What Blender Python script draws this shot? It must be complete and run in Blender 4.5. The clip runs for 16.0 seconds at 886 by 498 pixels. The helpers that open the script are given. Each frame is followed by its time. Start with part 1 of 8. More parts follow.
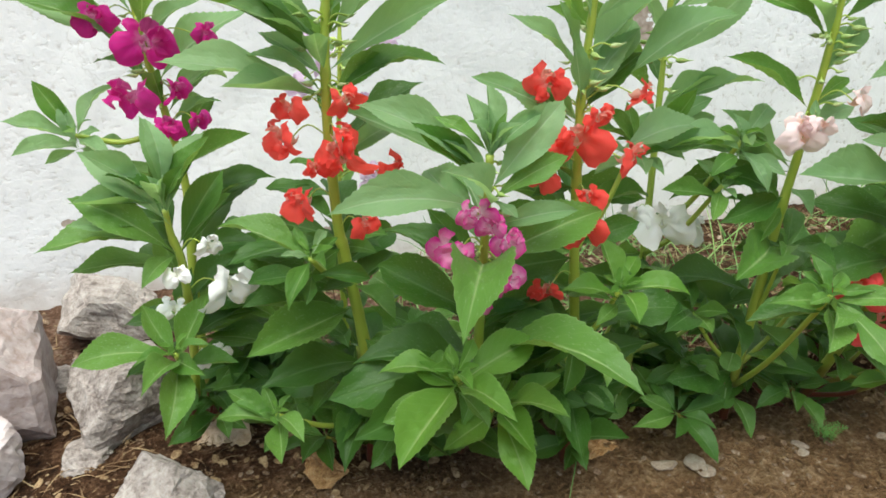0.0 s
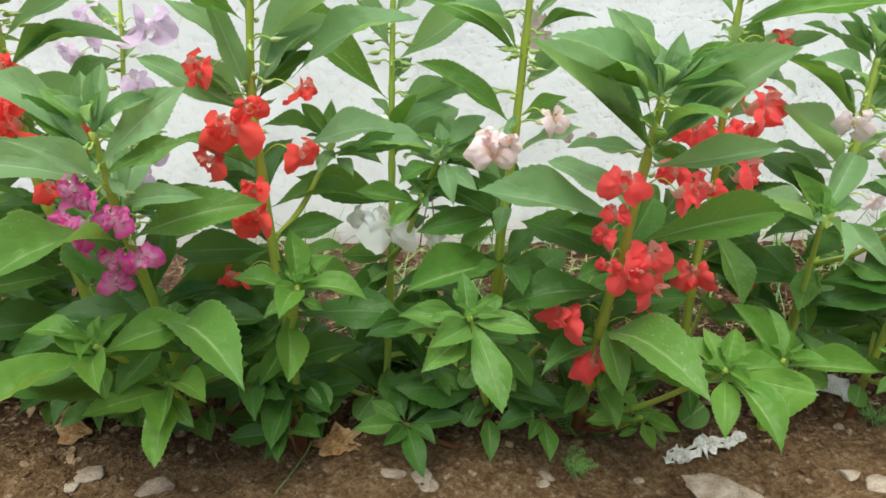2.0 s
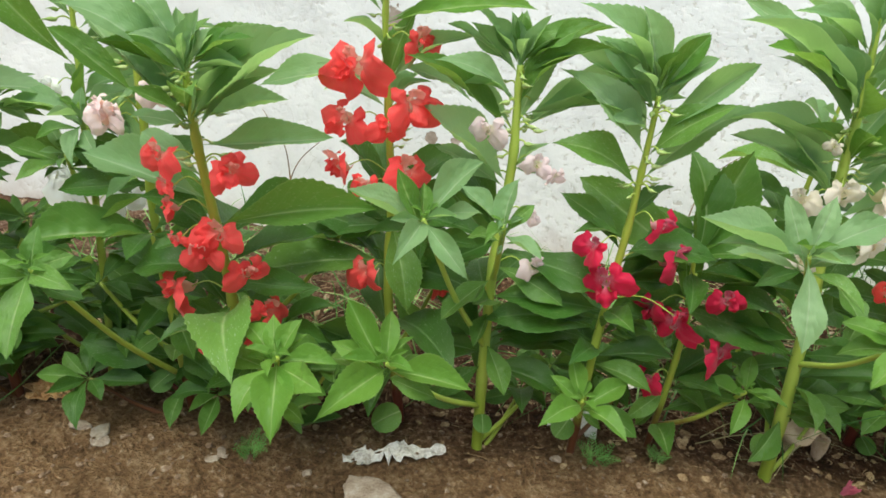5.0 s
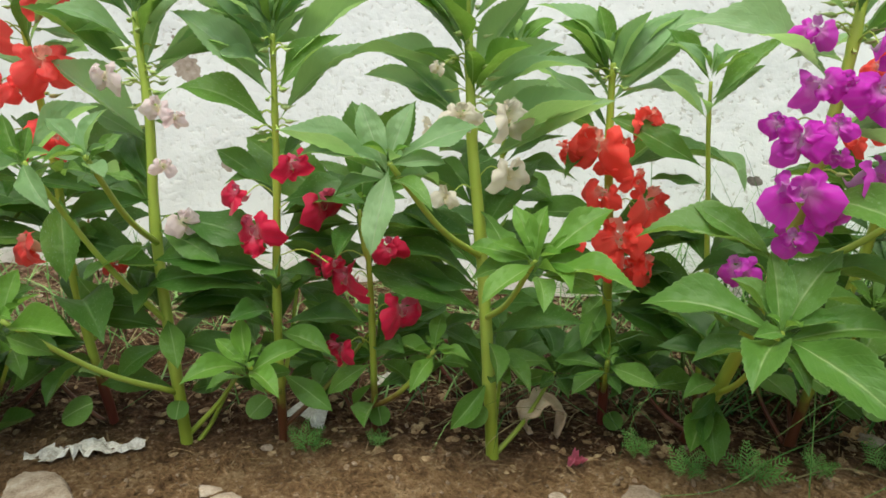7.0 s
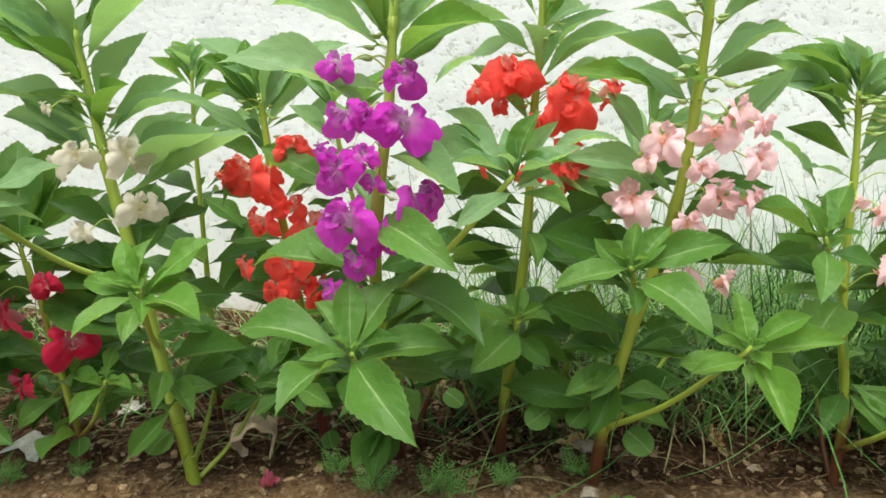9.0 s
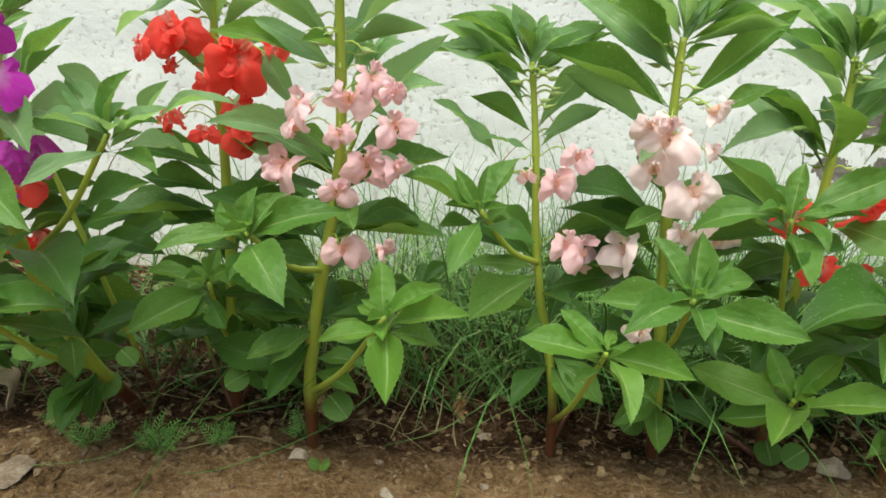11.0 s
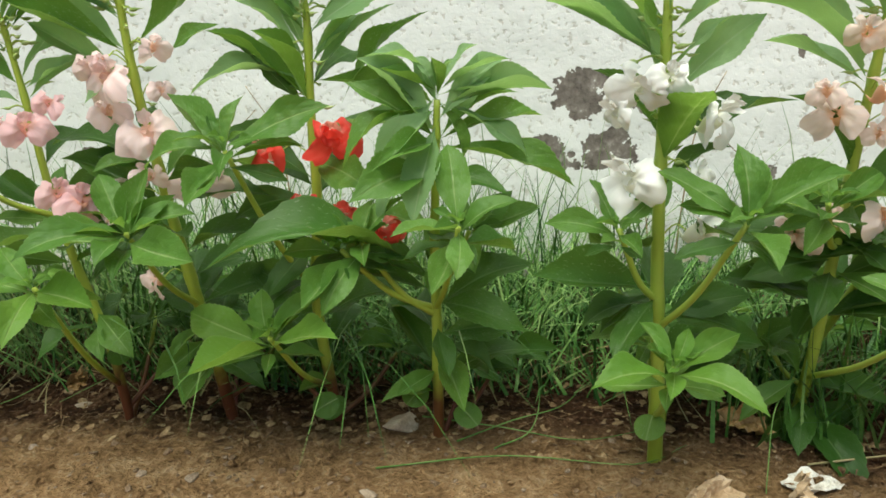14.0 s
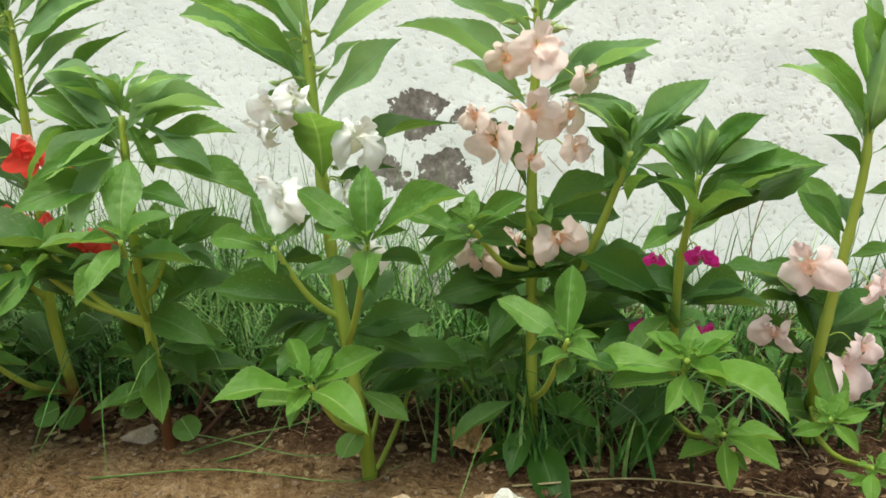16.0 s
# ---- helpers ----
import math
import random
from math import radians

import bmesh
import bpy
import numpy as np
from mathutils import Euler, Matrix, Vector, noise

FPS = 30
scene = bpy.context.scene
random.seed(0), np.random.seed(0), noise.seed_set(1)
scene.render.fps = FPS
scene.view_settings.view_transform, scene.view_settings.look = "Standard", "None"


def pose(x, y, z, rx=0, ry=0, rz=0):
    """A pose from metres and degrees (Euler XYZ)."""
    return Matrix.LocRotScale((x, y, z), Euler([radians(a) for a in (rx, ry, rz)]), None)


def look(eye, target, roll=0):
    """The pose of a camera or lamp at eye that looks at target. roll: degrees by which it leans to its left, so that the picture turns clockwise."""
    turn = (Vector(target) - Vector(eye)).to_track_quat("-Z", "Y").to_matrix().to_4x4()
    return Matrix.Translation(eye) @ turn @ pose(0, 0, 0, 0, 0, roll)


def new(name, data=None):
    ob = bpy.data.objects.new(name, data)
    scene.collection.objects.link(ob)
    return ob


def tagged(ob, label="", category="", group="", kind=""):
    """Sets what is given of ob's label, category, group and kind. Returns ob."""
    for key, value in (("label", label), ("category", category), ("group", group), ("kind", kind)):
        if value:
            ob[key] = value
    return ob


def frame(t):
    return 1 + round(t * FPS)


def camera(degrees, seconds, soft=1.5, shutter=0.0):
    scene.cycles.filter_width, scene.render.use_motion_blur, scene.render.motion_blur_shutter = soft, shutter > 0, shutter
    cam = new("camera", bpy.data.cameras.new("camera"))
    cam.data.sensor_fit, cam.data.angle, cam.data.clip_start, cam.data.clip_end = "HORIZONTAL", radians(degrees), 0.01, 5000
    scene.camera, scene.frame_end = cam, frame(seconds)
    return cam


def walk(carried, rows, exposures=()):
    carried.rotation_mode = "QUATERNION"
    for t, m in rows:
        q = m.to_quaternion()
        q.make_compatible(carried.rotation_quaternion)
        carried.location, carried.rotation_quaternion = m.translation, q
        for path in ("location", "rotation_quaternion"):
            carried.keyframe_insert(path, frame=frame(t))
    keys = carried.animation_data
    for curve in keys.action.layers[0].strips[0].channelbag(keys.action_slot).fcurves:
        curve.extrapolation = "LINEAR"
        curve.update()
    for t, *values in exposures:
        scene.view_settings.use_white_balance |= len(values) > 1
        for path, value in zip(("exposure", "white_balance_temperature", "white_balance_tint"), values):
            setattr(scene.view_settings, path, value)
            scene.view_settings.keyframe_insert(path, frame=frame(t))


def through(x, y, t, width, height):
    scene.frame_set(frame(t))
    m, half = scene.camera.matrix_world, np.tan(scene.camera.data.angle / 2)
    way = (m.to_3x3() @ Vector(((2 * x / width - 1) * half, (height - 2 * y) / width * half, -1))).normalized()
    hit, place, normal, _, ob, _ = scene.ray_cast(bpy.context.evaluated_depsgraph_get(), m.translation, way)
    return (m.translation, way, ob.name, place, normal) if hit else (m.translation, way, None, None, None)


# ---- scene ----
cam = camera(62.6, 16.0, 1.65)
PATH = [
    (0, (-0.126, -0.208, 0.579), (0.298, 1.561, -0.251), -1.8),
    (0.3, (-0.096, -0.245, 0.601), (0.275, 1.535, -0.232), -2.3),
    (0.5, (-0.065, -0.247, 0.594), (0.296, 1.525, -0.259), -1.4),
    (0.8, (0.014, -0.238, 0.595), (0.306, 1.535, -0.282), 1.1),
    (1, (0.042, -0.232, 0.591), (0.218, 1.572, -0.255), -0.1),
    (1.2, (0.081, -0.231, 0.589), (0.320, 1.561, -0.266), 0.5),
    (1.5, (0.16, -0.26, 0.582), (0.372, 1.54, -0.264), 1.3),
    (1.8, (0.209, -0.274, 0.579), (0.459, 1.513, -0.283), 2.1),
    (2, (0.249, -0.274, 0.575), (0.434, 1.535, -0.257), 1.9),
    (2.3, (0.295, -0.283, 0.576), (0.415, 1.538, -0.243), 3.2),
    (2.5, (0.334, -0.286, 0.58), (0.446, 1.536, -0.238), 3.1),
    (2.8, (0.388, -0.290, 0.584), (0.497, 1.540, -0.215), 2.5),
    (3, (0.411, -0.298, 0.58), (0.535, 1.538, -0.202), 3.2),
    (3.3, (0.459, -0.321, 0.585), (0.534, 1.511, -0.214), 2.4),
    (3.5, (0.491, -0.316, 0.588), (0.573, 1.509, -0.225), 2.1),
    (3.7, (0.53, -0.318, 0.589), (0.606, 1.503, -0.233), 3.0),
    (5.8, (0.808, -0.248, 0.575), (0.624, 1.569, -0.242), 5.2),
    (6, (0.836, -0.242, 0.578), (0.685, 1.58, -0.232), 6.0),
    (6.2, (0.884, -0.245, 0.575), (0.726, 1.578, -0.231), 5.6),
    (6.5, (0.933, -0.251, 0.524), (0.848, 1.6, -0.227), 4.2),
    (6.8, (1.021, -0.276, 0.457), (0.865, 1.637, -0.106), 1.5),
    (7, (1.066, -0.287, 0.448), (0.953, 1.632, -0.104), 2.1),
    (7.2, (1.129, -0.285, 0.454), (1.047, 1.623, -0.138), 0.9),
    (7.5, (1.178, -0.291, 0.446), (1.172, 1.627, -0.12), 1.7),
    (7.8, (1.190, -0.289, 0.451), (1.178, 1.631, -0.107), 1.0),
    (8, (1.21, -0.291, 0.459), (1.154, 1.632, -0.09), 0.7),
    (8.3, (1.279, -0.284, 0.450), (1.182, 1.644, -0.071), 1.7),
    (8.5, (1.308, -0.287, 0.456), (1.244, 1.642, -0.067), 1.9),
    (8.8, (1.356, -0.283, 0.474), (1.265, 1.640, -0.071), 0.5),
    (9, (1.404, -0.284, 0.473), (1.33, 1.646, -0.049), -0.1),
    (9.2, (1.443, -0.285, 0.476), (1.447, 1.628, -0.107), -0.3),
    (11.3, (1.73, -0.263, 0.482), (1.611, 1.632, -0.145), 3.4),
    (11.5, (1.74, -0.269, 0.485), (1.586, 1.626, -0.135), 4.3),
    (11.8, (1.829, -0.257, 0.461), (1.665, 1.657, -0.093), 3.7),
    (12, (1.832, -0.256, 0.47), (1.787, 1.658, -0.11), 4.1),
    (12.2, (1.860, -0.255, 0.484), (1.727, 1.645, -0.128), 2.4),
    (12.5, (1.94, -0.262, 0.478), (1.792, 1.651, -0.088), 2.8),
    (12.8, (2.011, -0.268, 0.477), (1.833, 1.641, -0.092), 2.3),
    (13, (2.064, -0.26, 0.472), (1.866, 1.651, -0.083), 1.7),
    (13.3, (2.121, -0.258, 0.446), (1.923, 1.656, -0.097), 2.6),
    (13.5, (2.159, -0.258, 0.437), (1.983, 1.658, -0.108), 1.6),
    (13.8, (2.224, -0.262, 0.416), (2.041, 1.659, -0.112), 0.7),
    (14, (2.232, -0.265, 0.398), (2.105, 1.663, -0.119), -0.2),
    (14.3, (2.285, -0.274, 0.380), (2.168, 1.657, -0.126), -0.5),
    (14.5, (2.321, -0.267, 0.391), (2.232, 1.663, -0.126), -0.4),
    (14.8, (2.374, -0.273, 0.390), (2.279, 1.662, -0.107), 0.1),
    (15, (2.389, -0.272, 0.389), (2.297, 1.666, -0.098), 0.0),
    (15.2, (2.409, -0.271, 0.392), (2.303, 1.670, -0.081), -0.0),
    (15.5, (2.455, -0.273, 0.398), (2.267, 1.661, -0.079), 0.1),
    (15.8, (2.519, -0.262, 0.391), (2.313, 1.672, -0.077), 1.1),
    (16, (2.527, -0.253, 0.401), (2.378, 1.686, -0.067), 1.0),
]

SKY, SUN, STOPS = 0.09, 2.9, 0.80
walk(cam, [(t, look(eye, target, roll)) for t, eye, target, roll in PATH],
     [(0, STOPS, 6400, 1), (2.0, STOPS, 6400, 1), (3.0, STOPS + 0.08, 6400, 1), (3.7, STOPS + 0.08, 6450, 1), (6, STOPS, 6650, 0), (6.5, STOPS - 0.10, 6700, 0), (7.0, STOPS - 0.04, 6700, 0),
      (7.5, STOPS + 0.04, 6700, 0), (8.0, STOPS + 0.10, 6700, -1), (8.5, STOPS + 0.14, 6700, -1), (9.2, STOPS + 0.15, 6700, -1), (11.3, STOPS - 0.04, 6800, -2), (12.5, STOPS, 6800, -2), (13.0, STOPS - 0.02, 6800, -2),
      (13.5, STOPS - 0.14, 6900, -3), (15.0, STOPS - 0.12, 6900, -3), (16, STOPS - 0.04, 6850, -3)])

# ---- light: bright overcast sky ----
world = bpy.data.worlds.new("sky")
scene.world = world
world.use_nodes = True
wn, wl = world.node_tree.nodes, world.node_tree.links
sky = wn.new("ShaderNodeTexSky")
sky.sky_type = "NISHITA"
sky.sun_disc = False
sky.sun_elevation, sky.sun_rotation = radians(70), radians(196)
sky.air_density, sky.dust_density, sky.ozone_density = 1.0, 4.0, 1.0
wl.new(sky.outputs[0], wn["Background"].inputs[0])
wn["Background"].inputs[1].default_value = SKY
sun = new("sun", bpy.data.lights.new("sun", "SUN"))
sun.data.energy, sun.data.angle, sun.data.color = SUN, radians(50), (1.0, 0.98, 0.94)
sun.matrix_world = look((0.80, -0.70, 3.4), (1.2, 0.5, 0))


# ---- materials ----
def material(name, rough=0.6, spec=0.4):
    m = bpy.data.materials.new(name)
    m.use_nodes = True
    b = m.node_tree.nodes["Principled BSDF"]
    b.inputs["Roughness"].default_value, b.inputs["Specular IOR Level"].default_value = rough, spec
    return m, m.node_tree.nodes, m.node_tree.links, b


def add(nodes, kind, **values):
    n = nodes.new("ShaderNode" + kind)
    for key, value in values.items():
        n.inputs[key.replace("_", " ")].default_value = value
    return n


def ramp(nodes, *stops):
    n = nodes.new("ShaderNodeValToRGB")
    e = n.color_ramp.elements
    while len(e) < len(stops):
        e.new(0.5)
    for el, (at, c) in zip(e, stops):
        el.position, el.color = at, (*c, 1) if len(c) == 3 else c
    return n


def mix(nodes, links, fac, a, b, blend="MIX"):
    n = nodes.new("ShaderNodeMix")
    n.data_type, n.blend_type = "RGBA", blend
    for socket, value in ((n.inputs[0], fac), (n.inputs[6], a), (n.inputs[7], b)):
        if isinstance(value, (int, float)):
            socket.default_value = value
        elif isinstance(value, tuple):
            socket.default_value = (*value, 1)
        else:
            links.new(value, socket)
    return n.outputs[2]


def calc(nodes, links, op, *args, clamp=False):
    n = nodes.new("ShaderNodeMath")
    n.operation, n.use_clamp = op, clamp
    for socket, value in zip(n.inputs, args):
        if isinstance(value, (int, float)):
            socket.default_value = value
        else:
            links.new(value, socket)
    return n.outputs[0]


def bump(nodes, links, bsdf, height, strength, distance):
    n = add(nodes, "Bump", Strength=strength, Distance=distance)
    links.new(height, n.inputs["Height"])
    links.new(n.outputs[0], bsdf.inputs["Normal"])
    return n


def through_light(nodes, links, bsdf, colour, share):
    """Lets a share of the light pass through a thin leaf or petal."""
    t = nodes.new("ShaderNodeBsdfTranslucent")
    if isinstance(colour, tuple):
        t.inputs[0].default_value = (*colour, 1)
    else:
        links.new(colour, t.inputs[0])
    s = add(nodes, "MixShader", Fac=share)
    links.new(bsdf.outputs[0], s.inputs[1])
    links.new(t.outputs[0], s.inputs[2])
    links.new(s.outputs[0], nodes["Material Output"].inputs[0])


def leaf_material(name, dark, light, vein, spots=0.3, share=0.28):
    m, n, l, b = material(name, 0.46, 0.36)
    b.inputs["Sheen Weight"].default_value, b.inputs["Sheen Roughness"].default_value = 0.04, 0.4
    uv = n.new("ShaderNodeUVMap")
    sep = n.new("ShaderNodeSeparateXYZ")
    l.new(uv.outputs[0], sep.inputs[0])
    along = sep.outputs[0]
    across = calc(n, l, "ABSOLUTE", calc(n, l, "SUBTRACT", sep.outputs[1], 0.5))
    info = n.new("ShaderNodeObjectInfo")
    geo = n.new("ShaderNodeTexCoord")
    # each leaf has its own tone
    tone = mix(n, l, info.outputs["Random"], dark, light)
    patch = add(n, "TexNoise", Scale=5.0, Detail=4.0)
    l.new(geo.outputs["Object"], patch.inputs["Vector"])
    tone = mix(n, l, calc(n, l, "MULTIPLY", patch.outputs[0], 0.45), tone, light)
    # side veins run forward from the midrib
    wave = calc(n, l, "SINE", calc(n, l, "MULTIPLY", calc(n, l, "SUBTRACT", along, calc(n, l, "MULTIPLY", across, 0.55)), 62.0))
    side = calc(n, l, "MULTIPLY", calc(n, l, "SUBTRACT", wave, 0.86, clamp=True), 2.2, clamp=True)
    rib = calc(n, l, "SUBTRACT", 1.0, calc(n, l, "MULTIPLY", across, 24.0), clamp=True)
    tone = mix(n, l, calc(n, l, "MULTIPLY", side, 0.16), tone, vein)
    tone = mix(n, l, calc(n, l, "MULTIPLY", rib, calc(n, l, "SUBTRACT", 0.85, calc(n, l, "MULTIPLY", along, 0.50))), tone, vein)
    # dust and pale freckles
    fleck = add(n, "TexNoise", Scale=34.0, Detail=3.0, Roughness=0.6)
    l.new(geo.outputs["Object"], fleck.inputs["Vector"])
    fl = ramp(n, (0.61, (0, 0, 0)), (0.68, (1, 1, 1)))
    l.new(fleck.outputs[0], fl.inputs[0])
    amount = calc(n, l, "MULTIPLY", fl.outputs[0], calc(n, l, "MULTIPLY", info.outputs["Random"], spots))
    tone = mix(n, l, amount, tone, (0.36, 0.45, 0.27))
    # a thin pale margin
    edge = calc(n, l, "MULTIPLY", calc(n, l, "SUBTRACT", across, 0.475, clamp=True), 30.0, clamp=True)
    tone = mix(n, l, calc(n, l, "MULTIPLY", edge, 0.35), tone, vein)
    l.new(tone, b.inputs["Base Color"])
    high = calc(n, l, "ADD", calc(n, l, "MULTIPLY", side, 0.12), calc(n, l, "ADD", calc(n, l, "MULTIPLY", rib, 0.25), calc(n, l, "MULTIPLY", patch.outputs[0], 0.8)))
    bump(n, l, b, high, 0.6, 0.005)
    through = mix(n, l, 0.5, tone, (0.36, 0.54, 0.09))
    through_light(n, l, b, through, share)
    return m


LEAF = {
    "m": leaf_material("balsam_leaf", (0.056, 0.160, 0.022), (0.126, 0.266, 0.048), (0.44, 0.57, 0.26), 0.9, 0.42),
    # upper leaf: sky sheen and haze are put into a paler base colour
    "p": leaf_material("haze_pale_upper_leaf", (0.184, 0.348, 0.142), (0.305, 0.485, 0.245), (0.60, 0.72, 0.50), 0.7, 0.57),
    # old leaf, made darker still to carry the shade inside the plants
    "d": leaf_material("shade_dark_old_leaf", (0.022, 0.078, 0.009), (0.048, 0.138, 0.018), (0.19, 0.32, 0.12), 0.5, 0.34),
    "y": leaf_material("young_leaf", (0.088, 0.226, 0.026), (0.160, 0.325, 0.052), (0.48, 0.62, 0.27), 0.3, 0.48),
}


def petal_material(name, petal, throat, vein, reach=0.46, thin=0.58):
    m, n, l, b = material(name, 0.55, 0.25)
    uv = n.new("ShaderNodeUVMap")
    sep = n.new("ShaderNodeSeparateXYZ")
    l.new(uv.outputs[0], sep.inputs[0])
    co = n.new("ShaderNodeTexCoord")
    info = n.new("ShaderNodeObjectInfo")
    cloud = add(n, "TexNoise", Scale=4.0, Detail=3.0)
    l.new(co.outputs["Object"], cloud.inputs["Vector"])
    out = calc(n, l, "ADD", sep.outputs[0], calc(n, l, "MULTIPLY", calc(n, l, "SUBTRACT", cloud.outputs[0], 0.5), 0.5))
    grade = ramp(n, (0.06, throat), (reach, petal))
    l.new(out, grade.inputs[0])
    rays = calc(n, l, "SINE", calc(n, l, "MULTIPLY", sep.outputs[1], 55.0))
    line = calc(n, l, "MULTIPLY", calc(n, l, "SUBTRACT", rays, 0.3, clamp=True), 0.35, clamp=True)
    tone = mix(n, l, line, grade.outputs[0], vein)
    tone = mix(n, l, calc(n, l, "MULTIPLY", info.outputs["Random"], 0.35), tone, vein)
    l.new(tone, b.inputs["Base Color"])
    bump(n, l, b, calc(n, l, "ADD", rays, calc(n, l, "MULTIPLY", cloud.outputs[0], 4.0)), 0.06, 0.001)
    b.inputs["Sheen Weight"].default_value = 0.25
    through_light(n, l, b, tone, thin)
    return m


PETAL = {
    "coral": petal_material("coral_petal", (0.97, 0.092, 0.078), (0.88, 0.42, 0.37), (0.90, 0.12, 0.09)),
    "red": petal_material("scarlet_petal", (0.97, 0.085, 0.095), (0.86, 0.40, 0.36), (0.90, 0.16, 0.13)),
    "crimson": petal_material("crimson_petal", (0.72, 0.012, 0.070), (0.72, 0.24, 0.34), (0.55, 0.03, 0.10)),
    "magenta": petal_material("magenta_petal", (0.72, 0.018, 0.32), (0.70, 0.28, 0.50), (0.64, 0.06, 0.34)),
    "bicolour": petal_material("magenta_and_white_petal", (0.78, 0.022, 0.38), (0.96, 0.88, 0.94), (0.78, 0.16, 0.48), 0.98),
    "purple": petal_material("purple_petal", (0.70, 0.032, 0.62), (0.78, 0.50, 0.74), (0.60, 0.14, 0.56), 0.62),
    "lilac": petal_material("pale_lilac_petal", (0.80, 0.64, 0.82), (0.84, 0.76, 0.84), (0.74, 0.54, 0.78)),
    "lilacwhite": petal_material("lilac_white_petal", (0.86, 0.72, 0.75), (0.80, 0.76, 0.56), (0.82, 0.64, 0.70)),
    "white": petal_material("white_petal", (0.97, 0.97, 0.97), (0.88, 0.88, 0.74), (0.96, 0.96, 0.95), thin=0.24),
    "cream": petal_material("cream_petal", (0.86, 0.80, 0.70), (0.78, 0.72, 0.48), (0.84, 0.72, 0.66)),
    "palepink": petal_material("pale_pink_petal", (0.97, 0.79, 0.81), (0.90, 0.60, 0.46), (0.95, 0.70, 0.70), thin=0.42),
    "salmon": petal_material("salmon_pink_petal", (0.98, 0.67, 0.73), (0.94, 0.56, 0.44), (0.97, 0.56, 0.60), thin=0.42),
    "apricot": petal_material("apricot_petal", (0.98, 0.82, 0.80), (0.88, 0.52, 0.30), (0.95, 0.73, 0.66), thin=0.42),
}


POUCH = {k: PETAL[k] for k in PETAL}
POUCH.update(
    coral=petal_material("salmon_pouch", (0.92, 0.38, 0.32), (0.85, 0.62, 0.52), (0.92, 0.28, 0.22)),
    red=petal_material("pink_pouch", (0.90, 0.42, 0.36), (0.82, 0.62, 0.50), (0.90, 0.30, 0.26)),
    crimson=petal_material("rose_pouch", (0.66, 0.12, 0.22), (0.74, 0.40, 0.44), (0.60, 0.06, 0.14)),
    magenta=petal_material("rosy_pouch", (0.66, 0.10, 0.36), (0.72, 0.36, 0.54), (0.64, 0.06, 0.34)),
    purple=petal_material("mauve_pouch", (0.60, 0.22, 0.60), (0.74, 0.56, 0.72), (0.52, 0.10, 0.56)),
)


def stem_material(name, low, high, until):
    m, n, l, b = material(name, 0.42, 0.45)
    co = n.new("ShaderNodeNewGeometry")
    sep = n.new("ShaderNodeSeparateXYZ")
    l.new(co.outputs["Position"], sep.inputs[0])
    blot = add(n, "TexNoise", Scale=60.0, Detail=3.0)
    l.new(co.outputs["Position"], blot.inputs["Vector"])
    at = calc(n, l, "ADD", calc(n, l, "DIVIDE", sep.outputs[2], until), calc(n, l, "MULTIPLY", calc(n, l, "SUBTRACT", blot.outputs[0], 0.5), 0.5))
    grade = ramp(n, (0.42, low), (0.85, high))
    l.new(at, grade.inputs[0])
    info = n.new("ShaderNodeObjectInfo")
    tone = mix(n, l, calc(n, l, "MULTIPLY", info.outputs["Random"], 0.12), grade.outputs[0], (0.15, 0.25, 0.035))
    l.new(tone, b.inputs["Base Color"])
    b.inputs["Subsurface Weight"].default_value = 0.12
    b.inputs["Subsurface Radius"].default_value = (0.004, 0.006, 0.002)
    fine = add(n, "TexNoise", Scale=320.0, Detail=2.0)
    l.new(co.outputs["Position"], fine.inputs["Vector"])
    bump(n, l, b, fine.outputs[0], 0.2, 0.001)
    return m


STEM_RED = stem_material("stem_red_at_foot", (0.125, 0.024, 0.017), (0.37, 0.47, 0.072), 0.105)
STEM_GREEN = stem_material("stem_green", (0.29, 0.37, 0.042), (0.40, 0.52, 0.095), 0.12)


def plain(name, colours, scale, rough=0.85, grain=0.4, depth=0.002, spec=0.25, fine=None, vary=0.0):
    """Mottled matt stuff: three tones by noise, with relief at two scales."""
    m, n, l, b = material(name, rough, spec)
    co = n.new("ShaderNodeNewGeometry")
    big = add(n, "TexNoise", Scale=scale, Detail=6.0, Roughness=0.62)
    small = add(n, "TexNoise", Scale=fine or scale * 7, Detail=4.0, Roughness=0.65)
    for tex in (big, small):
        l.new(co.outputs["Position"], tex.inputs["Vector"])
    info = n.new("ShaderNodeObjectInfo")
    both = calc(n, l, "ADD", calc(n, l, "MULTIPLY", big.outputs[0], 0.6), calc(n, l, "MULTIPLY", small.outputs[0], 0.4))
    both = calc(n, l, "ADD", both, calc(n, l, "MULTIPLY", calc(n, l, "SUBTRACT", info.outputs["Random"], 0.5), 0.12))
    if vary:
        both = calc(n, l, "ADD", both, calc(n, l, "MULTIPLY", calc(n, l, "SUBTRACT", co.outputs["Random Per Island"], 0.5), vary))
    r = ramp(n, (0.36, colours[0]), (0.5, colours[1]), (0.64, colours[2]))
    l.new(both, r.inputs[0])
    l.new(r.outputs[0], b.inputs["Base Color"])
    bump(n, l, b, both, grain, depth)
    return m


ROCK = plain("grey_concrete_rubble", ((0.16, 0.13, 0.115), (0.35, 0.305, 0.28), (0.47, 0.43, 0.40)), 55, grain=0.9, depth=0.010, fine=230)
ROCK_PINK = plain("pinkish_broken_block", ((0.32, 0.24, 0.215), (0.46, 0.385, 0.375), (0.56, 0.50, 0.50)), 14, grain=0.7, depth=0.006)
PEBBLE = plain("pebbles", ((0.10, 0.06, 0.035), (0.20, 0.135, 0.085), (0.42, 0.35, 0.28)), 70)
